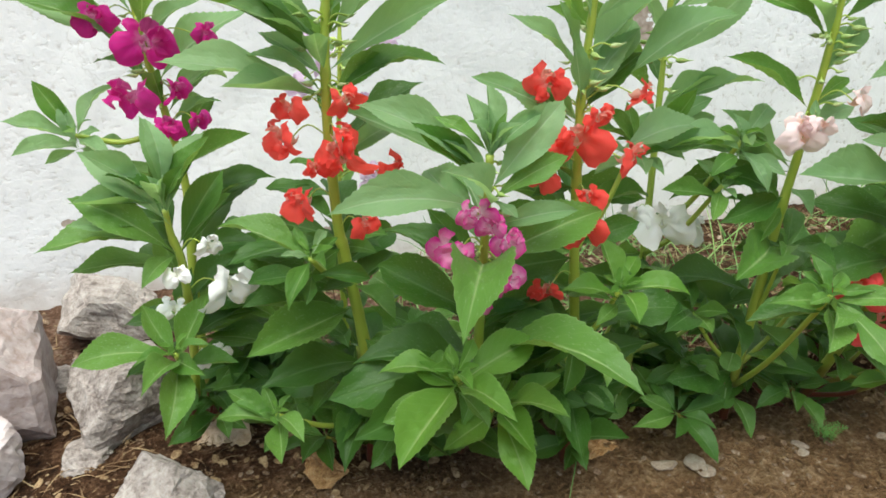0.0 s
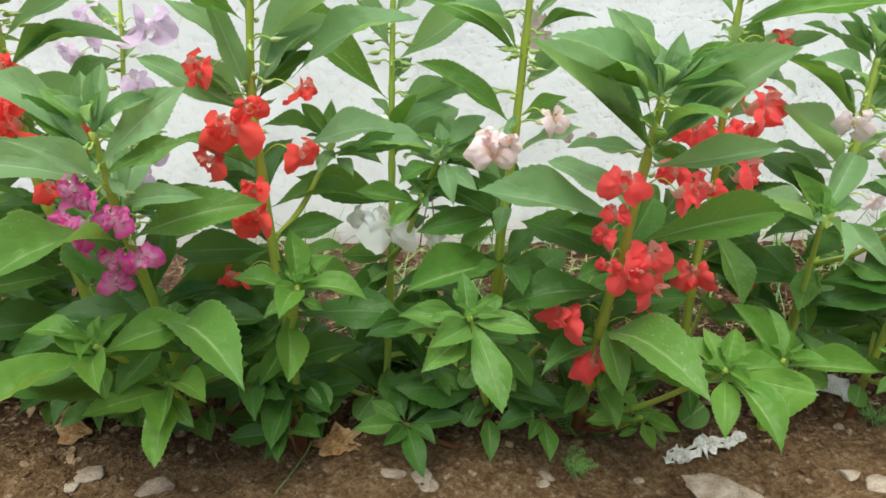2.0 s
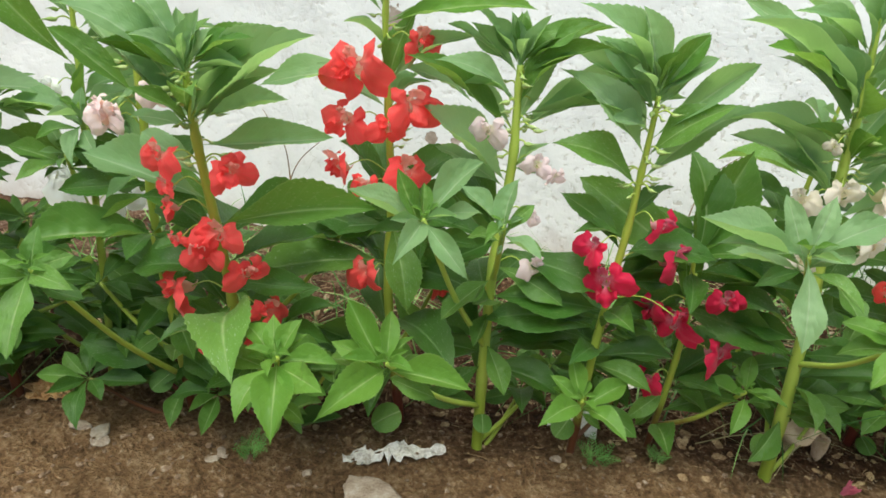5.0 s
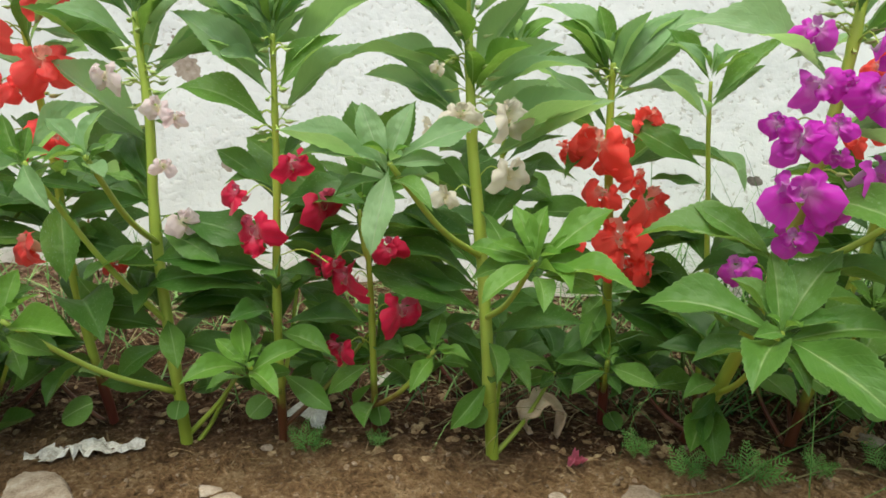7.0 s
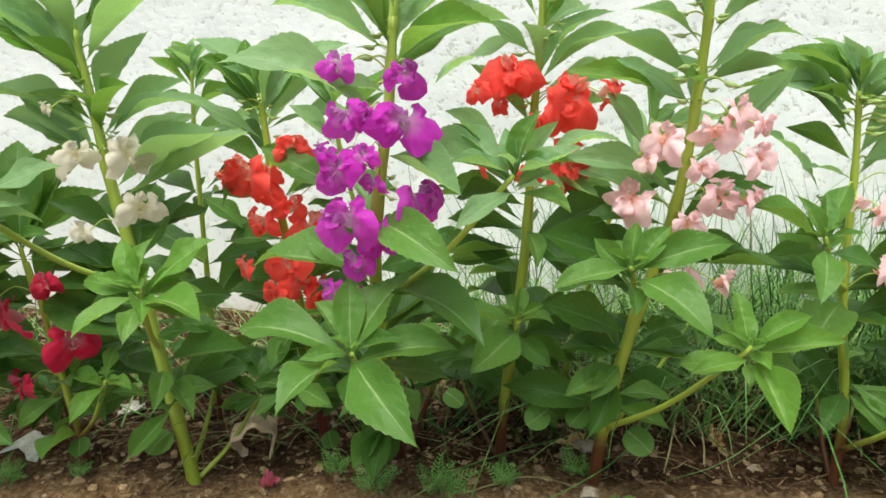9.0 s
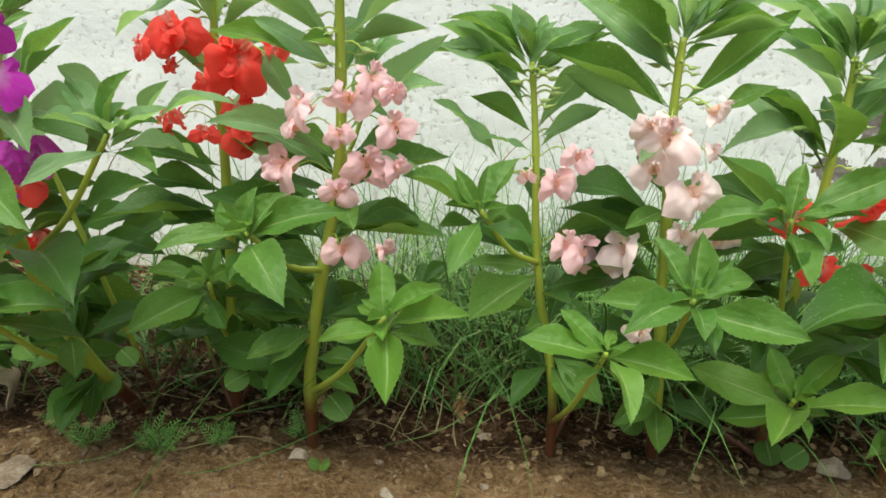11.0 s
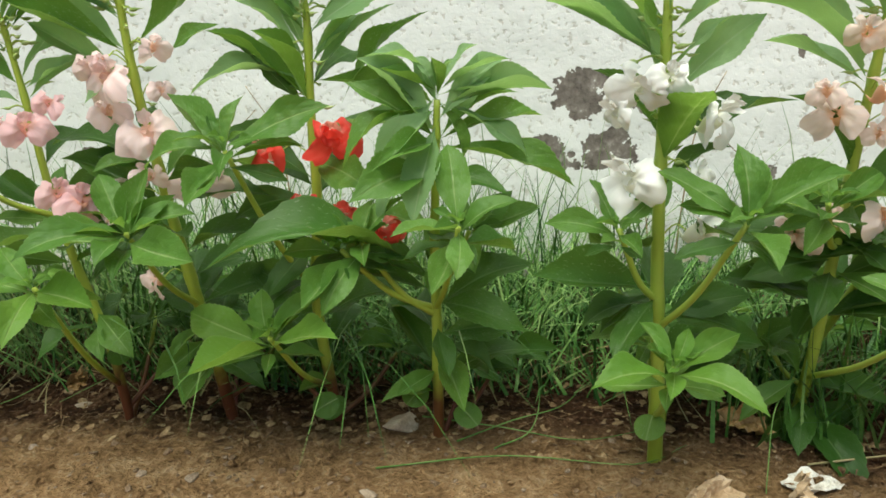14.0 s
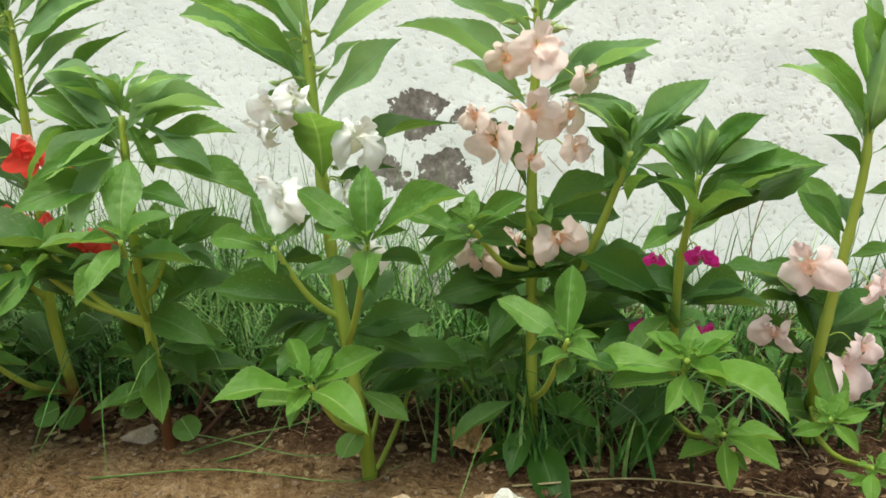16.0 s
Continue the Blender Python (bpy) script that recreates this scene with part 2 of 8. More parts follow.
PALE_STONE = plain("pale_stone", ((0.18, 0.13, 0.09), (0.32, 0.25, 0.19), (0.44, 0.38, 0.31)), 55, grain=0.7, depth=0.004)
DRY = plain("dry_leaf", ((0.20, 0.10, 0.035), (0.42, 0.25, 0.11), (0.56, 0.40, 0.22)), 45, 0.7)
DRY_PALE = plain("pale_dry_leaf", ((0.34, 0.23, 0.13), (0.52, 0.38, 0.25), (0.62, 0.49, 0.36)), 40, 0.7)
STRAW = plain("straw_and_litter", ((0.09, 0.052, 0.026), (0.20, 0.125, 0.065), (0.38, 0.28, 0.16)), 60, 0.8)
PAPER = plain("dirty_white_paper", ((0.34, 0.30, 0.25), (0.62, 0.59, 0.54), (0.80, 0.78, 0.74)), 60, 0.8)
WRAP = plain("blue_printed_wrapper", ((0.10, 0.22, 0.40), (0.45, 0.56, 0.66), (0.70, 0.72, 0.70)), 130, 0.4)
GRASS = plain("grass", ((0.022, 0.075, 0.014), (0.075, 0.185, 0.035), (0.20, 0.31, 0.10)), 9, 0.5, vary=0.24)
GRASS_DRY = plain("dry_grass", ((0.16, 0.13, 0.06), (0.28, 0.24, 0.12), (0.40, 0.35, 0.20)), 12, 0.7)
WEED = plain("feathery_weed", ((0.08, 0.20, 0.04), (0.15, 0.31, 0.07), (0.22, 0.40, 0.11)), 40, 0.55)
BUD = plain("green_bud", ((0.24, 0.36, 0.09), (0.38, 0.50, 0.17), (0.55, 0.62, 0.32)), 70, 0.45, spec=0.4)


def soil_material():
    m, n, l, b = material("soil", 0.95, 0.15)
    co = n.new("ShaderNodeNewGeometry")
    tex = []
    for scale, detail in ((3.2, 5.0), (26.0, 6.0), (150.0, 5.0), (420.0, 2.0)):
        t = add(n, "TexNoise", Scale=scale, Detail=detail, Roughness=0.65)
        l.new(co.outputs["Position"], t.inputs["Vector"])
        tex.append(t.outputs[0])
    sep = n.new("ShaderNodeSeparateXYZ")
    l.new(co.outputs["Position"], sep.inputs[0])
    mixd = calc(n, l, "ADD", calc(n, l, "MULTIPLY", tex[1], 0.5), calc(n, l, "MULTIPLY", tex[2], 0.5))
    # dry trodden strip in front, crumbly bed with plant shade in its colour, red soil at the foot of the wall
    front = ramp(n, (0.36, (0.080, 0.043, 0.020)), (0.5, (0.205, 0.120, 0.058)), (0.64, (0.38, 0.260, 0.150)))
    pale = ramp(n, (0.36, (0.130, 0.072, 0.031)), (0.5, (0.335, 0.203, 0.100)), (0.64, (0.52, 0.36, 0.21)))
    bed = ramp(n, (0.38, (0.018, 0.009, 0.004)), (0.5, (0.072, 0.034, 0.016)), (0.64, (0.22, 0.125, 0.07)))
    back = ramp(n, (0.36, (0.045, 0.024, 0.014)), (0.5, (0.145, 0.078, 0.048)), (0.66, (0.35, 0.24, 0.175)))
    for r in (front, pale, bed, back):
        l.new(mixd, r.inputs[0])
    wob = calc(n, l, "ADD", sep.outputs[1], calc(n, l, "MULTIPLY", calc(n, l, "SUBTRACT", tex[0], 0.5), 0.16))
    # the foliage shade in the bed's colour reaches further out at the right end
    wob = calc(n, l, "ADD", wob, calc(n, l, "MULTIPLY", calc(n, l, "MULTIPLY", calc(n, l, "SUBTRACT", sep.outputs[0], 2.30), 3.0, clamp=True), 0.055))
    to_shaded_bed = calc(n, l, "MULTIPLY", calc(n, l, "SUBTRACT", wob, 0.40), 12.0, clamp=True)
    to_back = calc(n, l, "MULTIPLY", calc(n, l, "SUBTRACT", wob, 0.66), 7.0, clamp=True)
    left = calc(n, l, "SUBTRACT", 1.0, calc(n, l, "MULTIPLY", calc(n, l, "SUBTRACT", sep.outputs[0], 0.25), 2.2, clamp=True))
    dry = calc(n, l, "MULTIPLY", calc(n, l, "SUBTRACT", calc(n, l, "ADD", sep.outputs[0], calc(n, l, "MULTIPLY", tex[0], 0.5)), 1.1), 1.4, clamp=True)
    west = calc(n, l, "MULTIPLY", calc(n, l, "SUBTRACT", -0.12, calc(n, l, "ADD", sep.outputs[0], calc(n, l, "MULTIPLY", calc(n, l, "SUBTRACT", tex[0], 0.5), 0.2))), 5.0, clamp=True)
    dry = calc(n, l, "MAXIMUM", dry, west)
    strip = mix(n, l, dry, front.outputs[0], pale.outputs[0])
    tone = mix(n, l, to_shaded_bed, strip, bed.outputs[0])
    tone = mix(n, l, calc(n, l, "MULTIPLY", to_back, left), tone, back.outputs[0])
    grit = ramp(n, (0.62, (0, 0, 0)), (0.72, (1, 1, 1)))
    l.new(tex[2], grit.inputs[0])
    tone = mix(n, l, calc(n, l, "MULTIPLY", grit.outputs[0], 0.5), tone, (0.46, 0.38, 0.30))
    l.new(tone, b.inputs["Base Color"])
    high = calc(n, l, "ADD", calc(n, l, "MULTIPLY", tex[1], 1.2), calc(n, l, "ADD", calc(n, l, "MULTIPLY", tex[2], 0.9), calc(n, l, "MULTIPLY", tex[3], 0.25)))
    bump(n, l, b, high, 1.0, 0.018)
    return m


def oval(n, l, sep, warp, x, z, rx, rz):
    """1 inside a ragged oval on the wall, 0 outside."""
    dx = calc(n, l, "DIVIDE", calc(n, l, "SUBTRACT", sep.outputs[0], x), rx)
    dz = calc(n, l, "DIVIDE", calc(n, l, "SUBTRACT", sep.outputs[2], z), rz)
    far = calc(n, l, "ADD", calc(n, l, "MULTIPLY", dx, dx), calc(n, l, "MULTIPLY", dz, dz))
    far = calc(n, l, "ADD", far, calc(n, l, "MULTIPLY", calc(n, l, "SUBTRACT", warp, 0.5), 5.0))
    return calc(n, l, "MULTIPLY", calc(n, l, "SUBTRACT", 1.0, far), 20.0, clamp=True)


def wall_material():
    m, n, l, b = material("whitewashed_plaster", 0.85, 0.2)
    co = n.new("ShaderNodeNewGeometry")
    sep = n.new("ShaderNodeSeparateXYZ")
    l.new(co.outputs["Position"], sep.inputs[0])
    tex = []
    for scale, detail in ((1.6, 4.0), (28.0, 4.0), (90.0, 2.0), (260.0, 2.0), (45.0, 2.0)):
        t = add(n, "TexNoise", Scale=scale, Detail=detail, Roughness=0.6)
        l.new(co.outputs["Position"], t.inputs["Vector"])
        tex.append(t.outputs[0])
    dent = ramp(n, (0.28, (0, 0, 0)), (0.62, (1, 1, 1)))
    l.new(tex[2], dent.inputs[0])
    gone = 0.0
    torn = calc(n, l, "MULTIPLY", calc(n, l, "ADD", tex[1], tex[2]), 0.5)
    for spot in ((0.520, 0.405, 0.024, 0.034), (0.538, 0.382, 0.020, 0.022), (0.598, 0.218, 0.011, 0.012), (0.642, 0.216, 0.009, 0.010), (2.386, 0.350, 0.046, 0.022), (2.378, 0.324, 0.040, 0.034),
                 (2.474, 0.328, 0.032, 0.020), (2.482, 0.312, 0.016, 0.012), (2.514, 0.325, 0.006, 0.006), (2.325, 0.244, 0.034, 0.022), (2.352, 0.220, 0.030, 0.018), (2.428, 0.238, 0.044, 0.032), (2.445, 0.262, 0.018, 0.020),
                 (2.731, 0.410, 0.008, 0.020), (2.70, 0.202, 0.014, 0.014), (-0.452, 0.150, 0.012, 0.008), (-0.04, 0.075, 0.02, 0.02), (1.526, 0.234, 0.014, 0.008), (2.60, 0.10, 0.03, 0.014)):
        o = oval(n, l, sep, torn, *spot)
        gone = o if isinstance(gone, float) else calc(n, l, "MAXIMUM", gone, o)
    # lime wash over pitted plaster, with thin rubbed places
    wash = ramp(n, (0.30, (0.735, 0.735, 0.75)), (0.48, (0.805, 0.805, 0.822)), (0.75, (0.84, 0.84, 0.855)))
    l.new(tex[1], wash.inputs[0])
    stain = ramp(n, (0.35, (0, 0, 0)), (0.75, (1, 1, 1)))
    l.new(tex[0], stain.inputs[0])
    tone = mix(n, l, calc(n, l, "MULTIPLY", stain.outputs[0], 0.22), wash.outputs[0], (0.70, 0.71, 0.72))
    # flaked specks
    speck = ramp(n, (0.25, (1, 1, 1)), (0.30, (0, 0, 0)))
    l.new(tex[2], speck.inputs[0])
    tone = mix(n, l, calc(n, l, "MULTIPLY", speck.outputs[0], 0.4), tone, (0.50, 0.46, 0.41))
    # pits where the wash has come away in grains, close together in the right half
    many = calc(n, l, "MULTIPLY", calc(n, l, "SUBTRACT", calc(n, l, "ADD", sep.outputs[0], calc(n, l, "MULTIPLY", tex[0], 1.2)), 0.7), 0.9, clamp=True)
    many = calc(n, l, "MAXIMUM", many, calc(n, l, "MULTIPLY", calc(n, l, "MULTIPLY", calc(n, l, "SUBTRACT", 0.05, sep.outputs[0]), 3.0, clamp=True), 0.4))
    pit = ramp(n, (0.345, (1, 1, 1)), (0.40, (0, 0, 0)))
    l.new(tex[2], pit.inputs[0])
    pits = calc(n, l, "MULTIPLY", pit.outputs[0], many)
    # the small shadows in the pits are put into the colour too
    tone = mix(n, l, calc(n, l, "MULTIPLY", pits, 0.55), tone, (0.47, 0.44, 0.40))
    # splashed earth at the foot
    foot = calc(n, l, "SUBTRACT", 1.0, calc(n, l, "DIVIDE", calc(n, l, "ADD", sep.outputs[2], calc(n, l, "MULTIPLY", calc(n, l, "SUBTRACT", tex[1], 0.5), 0.10)), 0.07), clamp=True)
    tone = mix(n, l, calc(n, l, "MULTIPLY", foot, 0.45), tone, (0.42, 0.30, 0.22))
    cement = ramp(n, (0.38, (0.13, 0.11, 0.10)), (0.54, (0.22, 0.19, 0.175)), (0.64, (0.36, 0.33, 0.31)))
    l.new(torn, cement.inputs[0])
    # the undercoat is tan at the left end and grey further on
    grey = calc(n, l, "MULTIPLY", calc(n, l, "SUBTRACT", sep.outputs[0], 0.9), 2.0, clamp=True)
    tan = ramp(n, (0.38, (0.29, 0.225, 0.185)), (0.62, (0.47, 0.40, 0.35)))
    l.new(torn, tan.inputs[0])
    under = mix(n, l, grey, tan.outputs[0], cement.outputs[0])
    tone = mix(n, l, gone, tone, under)
    # hairline cracks
    vor = n.new("ShaderNodeTexVoronoi")
    vor.feature = "DISTANCE_TO_EDGE"
    vor.inputs["Scale"].default_value = 3.1
    bent = n.new("ShaderNodeVectorMath")
    bent.operation = "MULTIPLY_ADD"
    noisy = add(n, "TexNoise", Scale=7.0, Detail=5.0)
    l.new(co.outputs["Position"], noisy.inputs["Vector"])
    l.new(noisy.outputs[1], bent.inputs[0])
    bent.inputs[1].default_value = (0.35, 0.35, 0.35)
    l.new(co.outputs["Position"], bent.inputs[2])
    l.new(bent.outputs[0], vor.inputs["Vector"])
    crack = calc(n, l, "MULTIPLY", calc(n, l, "SUBTRACT", 1.0, calc(n, l, "DIVIDE", vor.outputs[0], 0.006), clamp=True), calc(n, l, "MULTIPLY", calc(n, l, "SUBTRACT", tex[0], 0.47), 8.0, clamp=True))
    tone = mix(n, l, calc(n, l, "MULTIPLY", crack, 0.35), tone, (0.40, 0.37, 0.34))
    l.new(tone, b.inputs["Base Color"])
    high = calc(n, l, "ADD", calc(n, l, "MULTIPLY", tex[4], 0.22), calc(n, l, "ADD", calc(n, l, "MULTIPLY", dent.outputs[0], 0.34), calc(n, l, "MULTIPLY", tex[3], 0.30)))
    high = calc(n, l, "SUBTRACT", high, calc(n, l, "ADD", calc(n, l, "MULTIPLY", gone, 1.6), calc(n, l, "ADD", calc(n, l, "MULTIPLY", pits, 0.5), calc(n, l, "MULTIPLY", crack, 0.2))))
    bump(n, l, b, high, 0.28, 0.0034)
    return m


# ---- helpers for meshes ----
def mesh_of(name, verts, faces, mat, smooth=True, uvs=None):
    me = bpy.data.meshes.new(name)
    me.from_pydata([tuple(v) for v in verts], [], faces)
    me.materials.append(mat)
    if uvs is not None:
        layer = me.uv_layers.new(name="UVMap")
        for loop in me.loops:
            layer.data[loop.index].uv = uvs[loop.vertex_index]
    if smooth:
        me.polygons.foreach_set("use_smooth", [True] * len(me.polygons))
    me.update()
    return me


def child(name, me, parent, world_matrix, label=""):
    """A part of a thing whose foot stands at parent's place."""
    ob = new(name, me)
    ob.parent = parent
    ob.matrix_parent_inverse = Matrix.Translation(-parent.location)
    ob.matrix_basis = world_matrix
    return tagged(ob, label)


def thing(name, me, m, label, category, group="", kind=""):
    ob = new(name, me)
    ob.matrix_basis = m
    return tagged(ob, label, category, group, kind)


def curve_points(points, steps):
    """A smooth line through the points."""
    pts = [Vector(p) for p in points]
    ext = [pts[0] * 2 - pts[1], *pts, pts[-1] * 2 - pts[-2]]
    line = []
    for i in range(1, len(ext) - 2):
        a, b, c, d = ext[i - 1 : i + 3]
        for k in range(steps):
            t = k / steps
            line.append(0.5 * (2 * b + (c - a) * t + (2 * a - 5 * b + 4 * c - d) * t * t + (3 * b - a - 3 * c + d) * t**3))
    return [*line, pts[-1]]


def tube(name, line, radius, mat, sides=8, mouth=False):
    """A closed tube along a line; radius is called with the share of the way."""
    verts, faces = [], []
    for i, p in enumerate(line):
        way = (line[min(i + 1, len(line) - 1)] - line[max(i - 1, 0)]).normalized()
        u = way.cross(Vector((0.3, 1, 0.1))).normalized()
        v = way.cross(u)
        r = radius(i / (len(line) - 1))
        for k in range(sides):
            a = 2 * math.pi * k / sides
            verts.append(p + (u * math.cos(a) + v * math.sin(a)) * r)
    for i in range(len(line) - 1):
        for k in range(sides):
            a, b = i * sides + k, i * sides + (k + 1) % sides
            faces.append((a, b, b + sides, a + sides))
    faces += [tuple(range(len(verts) - sides, len(verts)))] + ([] if mouth else [tuple(range(sides))[::-1]])
    return mesh_of(name, verts, faces, mat)


rng = random.Random(7)


# ---- ground and wall ----
def soil_height(x, y):
    v = Vector((x, y, 0.0))
    h = 0.010 * noise.noise(v * 5.0) + 0.006 * noise.noise(v * 17.0) + 0.0042 * noise.noise(v * 45.0) + 0.0030 * noise.noise(v * 100.0)
    return h * min(1.0, max(0.25, (y + 0.4) * 2)) + 0.012 * max(0.0, min(1.0, (y - 0.6) / 0.4)) - 0.004


def build_ground():
    xs = [-60, -25, -10, -4, -2, -1.2, *np.arange(-0.9, 3.5, 0.007), 3.8, 4.6, 6, 12, 27, 60]
    ys = [-60, -25, -10, -4, -1.5, -0.6, -0.2, 0.0, 0.12, *np.arange(0.2, 1.0, 0.007), 1.02, 1.15, 1.5, 4, 12, 30, 60]
    verts = [(x, y, soil_height(x, y)) for y in ys for x in xs]
    w = len(xs)
    faces = [(j * w + i, j * w + i + 1, (j + 1) * w + i + 1, (j + 1) * w + i) for j in range(len(ys) - 1) for i in range(w - 1)]
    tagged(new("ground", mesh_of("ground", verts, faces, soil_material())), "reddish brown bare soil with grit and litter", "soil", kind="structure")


def build_wall():
    xs = [-40, -10, -3, *np.arange(-1.2, 3.9, 0.02), 6, 12, 40]
    zs = [-0.35, *np.arange(-0.06, 0.9, 0.02), 1.2, 1.6, 2.1]
    verts = []
    for z in zs:
        for x in xs:
            v = Vector((x, 3.0, z))
            verts.append((x, 0.985 + 0.006 * noise.noise(v * 3.0) + 0.0025 * noise.noise(v * 14.0), z))
    w = len(xs)
    faces = [(j * w + i, j * w + i + 1, (j + 1) * w + i + 1, (j + 1) * w + i) for j in range(len(zs) - 1) for i in range(w - 1)]
    # thickness: back and top
    n0 = len(verts)
    for z in (zs[0], zs[-1]):
        for x in (xs[0], xs[-1]):
            verts.append((x, 1.21, z))
    top = (len(zs) - 1) * w
    faces += [(n0, n0 + 2, n0 + 3, n0 + 1), (*range(top, top + w), n0 + 3, n0 + 2)]
    rows = range(len(zs))
    faces += [(*(j * w for j in rows), n0 + 2, n0), (*(j * w + w - 1 for j in reversed(rows)), n0 + 1, n0 + 3)]
    tagged(new("wall_garden", mesh_of("wall_garden", verts, faces, wall_material())), "rough whitewashed plaster wall with flaking patches", "wall", kind="structure")


build_ground()
build_wall()


# ---- balsam plants ----
def leaf_mesh(kind, arch, fold, wave, waist, droop, seed, wide):
    """A toothed lance-shaped leaf along x, one long, on a short stalk; waist: where it is widest."""
    r = random.Random(seed)
    n, cols = (22, (-1.0, -0.5, 0.0, 0.5, 1.0)) if kind == "d" else (42, (-1.0, -0.62, -0.28, 0.0, 0.28, 0.62, 1.0))
    verts, uvs, faces = [], [], []
    ph, sway = r.uniform(0, 6), r.uniform(-0.07, 0.07)
    rise = 1.6
    fall = rise * (1 - waist) / waist
    most = waist**rise * (1 - waist) ** fall
    for i in range(n + 1):
        u = i / n
        s = max(0.0, (u - 0.06) / 0.94)
        half = wide * s**rise * max(0.0, 1 - s) ** fall / most + 0.013 * (1 - s)
        for c in cols:
            rim = abs(c) == 1.0
            tooth = 1.0 + ((0.034 if i % 2 else -0.022) * (0.6 + 0.8 * r.random()) if rim and 2 < i < n - 1 else 0.0)
            x = u + (0.012 if rim and i % 2 and i < n - 1 else 0.0)
            y = c * half * tooth + sway * math.sin(math.pi * u)
            z = arch * 4 * u * (1 - u) + droop * (u * u - u**4) + fold * abs(c) ** 1.3 * half + wave * math.sin(10 * u + ph + (2 if c > 0 else 0)) * c * c * half
            z -= 0.03 * math.cos(46 * (u - 0.5 * abs(c) * half)) * half * (1 - abs(c)) * (abs(c) > 0.1)
            verts.append((x, y, z))
            uvs.append((u, 0.5 + 0.5 * c))
    k = len(cols)
    for i in range(n):
        for j in range(k - 1):
            a = i * k + j
            faces.append((a, a + 1, a + k + 1, a + k))
    return mesh_of("leaf", verts, faces, LEAF[kind], uvs=uvs)


SHAPES = ((0.05, 0.22, 0.07, 0.55, 0.08), (0.09, 0.15, 0.09, 0.52, 0), (0.04, 0.36, 0.06, 0.58, 0.14), (0.12, 0.19, 0.1, 0.54, 0.1), (0, 0.27, 0.09, 0.56, 0),
          (0.09, 0.29, 0.07, 0.51, 0.18), (0.06, 0.1, 0.12, 0.58, 0.06), (0.15, 0.17, 0.07, 0.55, 0.12), (0.02, 0.41, 0.05, 0.53, -0.06))
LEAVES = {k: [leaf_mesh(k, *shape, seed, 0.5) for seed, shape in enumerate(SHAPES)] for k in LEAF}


def round_mesh():
    verts, uvs, faces = [(0, 0, 0)], [(0, 0.5)], []
    n = 16
    for ring, f in enumerate((0.5, 1.0)):
        for i in range(n):
            a = 2 * math.pi * i / n
            dent = 1 - 0.12 * max(0, math.cos(a)) ** 8
            x, y = 0.5 - 0.5 * math.cos(a) * f * dent, 0.47 * math.sin(a) * f
            verts.append((x, y, 0.05 * (1 - f * f) + 0.02 * math.sin(3 * a) * f))
            uvs.append((x, 0.5 + 0.5 * math.sin(a) * f))
    verts[0], uvs[0] = (0.5, 0, 0.05), (0.5, 0.5)
    for i in range(n):
        j = (i + 1) % n
        faces += [(0, 1 + i, 1 + j), (1 + i, 1 + n + i, 1 + n + j, 1 + j)]
    return mesh_of("seed_leaf", verts, faces, LEAF["m"], uvs=uvs)


ROUND = round_mesh()


def aim(base, tip, width, roll=0.0, lean=(0, -0.6, 1)):
    """The pose and size of a leaf from base to tip, its upper side to the light."""
    base, tip = Vector(base), Vector(tip)
    long = (tip - base).length
    d = (tip - base) / long
    up = Vector(lean)
    z = (up - up.dot(d) * d).normalized()
    y = z.cross(d)
    z, y = z * math.cos(roll) + y * math.sin(roll), y * math.cos(roll) - z * math.sin(roll)
    m = Matrix((d * long, y * long * width, z * long)).transposed().to_4x4()
    m.translation = base
    return m


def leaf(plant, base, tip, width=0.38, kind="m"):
    # high leaves mostly take the tone with haze and sheen painted in
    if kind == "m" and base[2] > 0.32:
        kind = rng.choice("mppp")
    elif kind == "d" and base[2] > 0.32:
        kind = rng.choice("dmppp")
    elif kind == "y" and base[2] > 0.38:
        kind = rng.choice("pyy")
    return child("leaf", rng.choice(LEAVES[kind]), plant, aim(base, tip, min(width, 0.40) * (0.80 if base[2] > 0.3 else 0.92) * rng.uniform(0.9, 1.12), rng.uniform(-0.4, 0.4)))


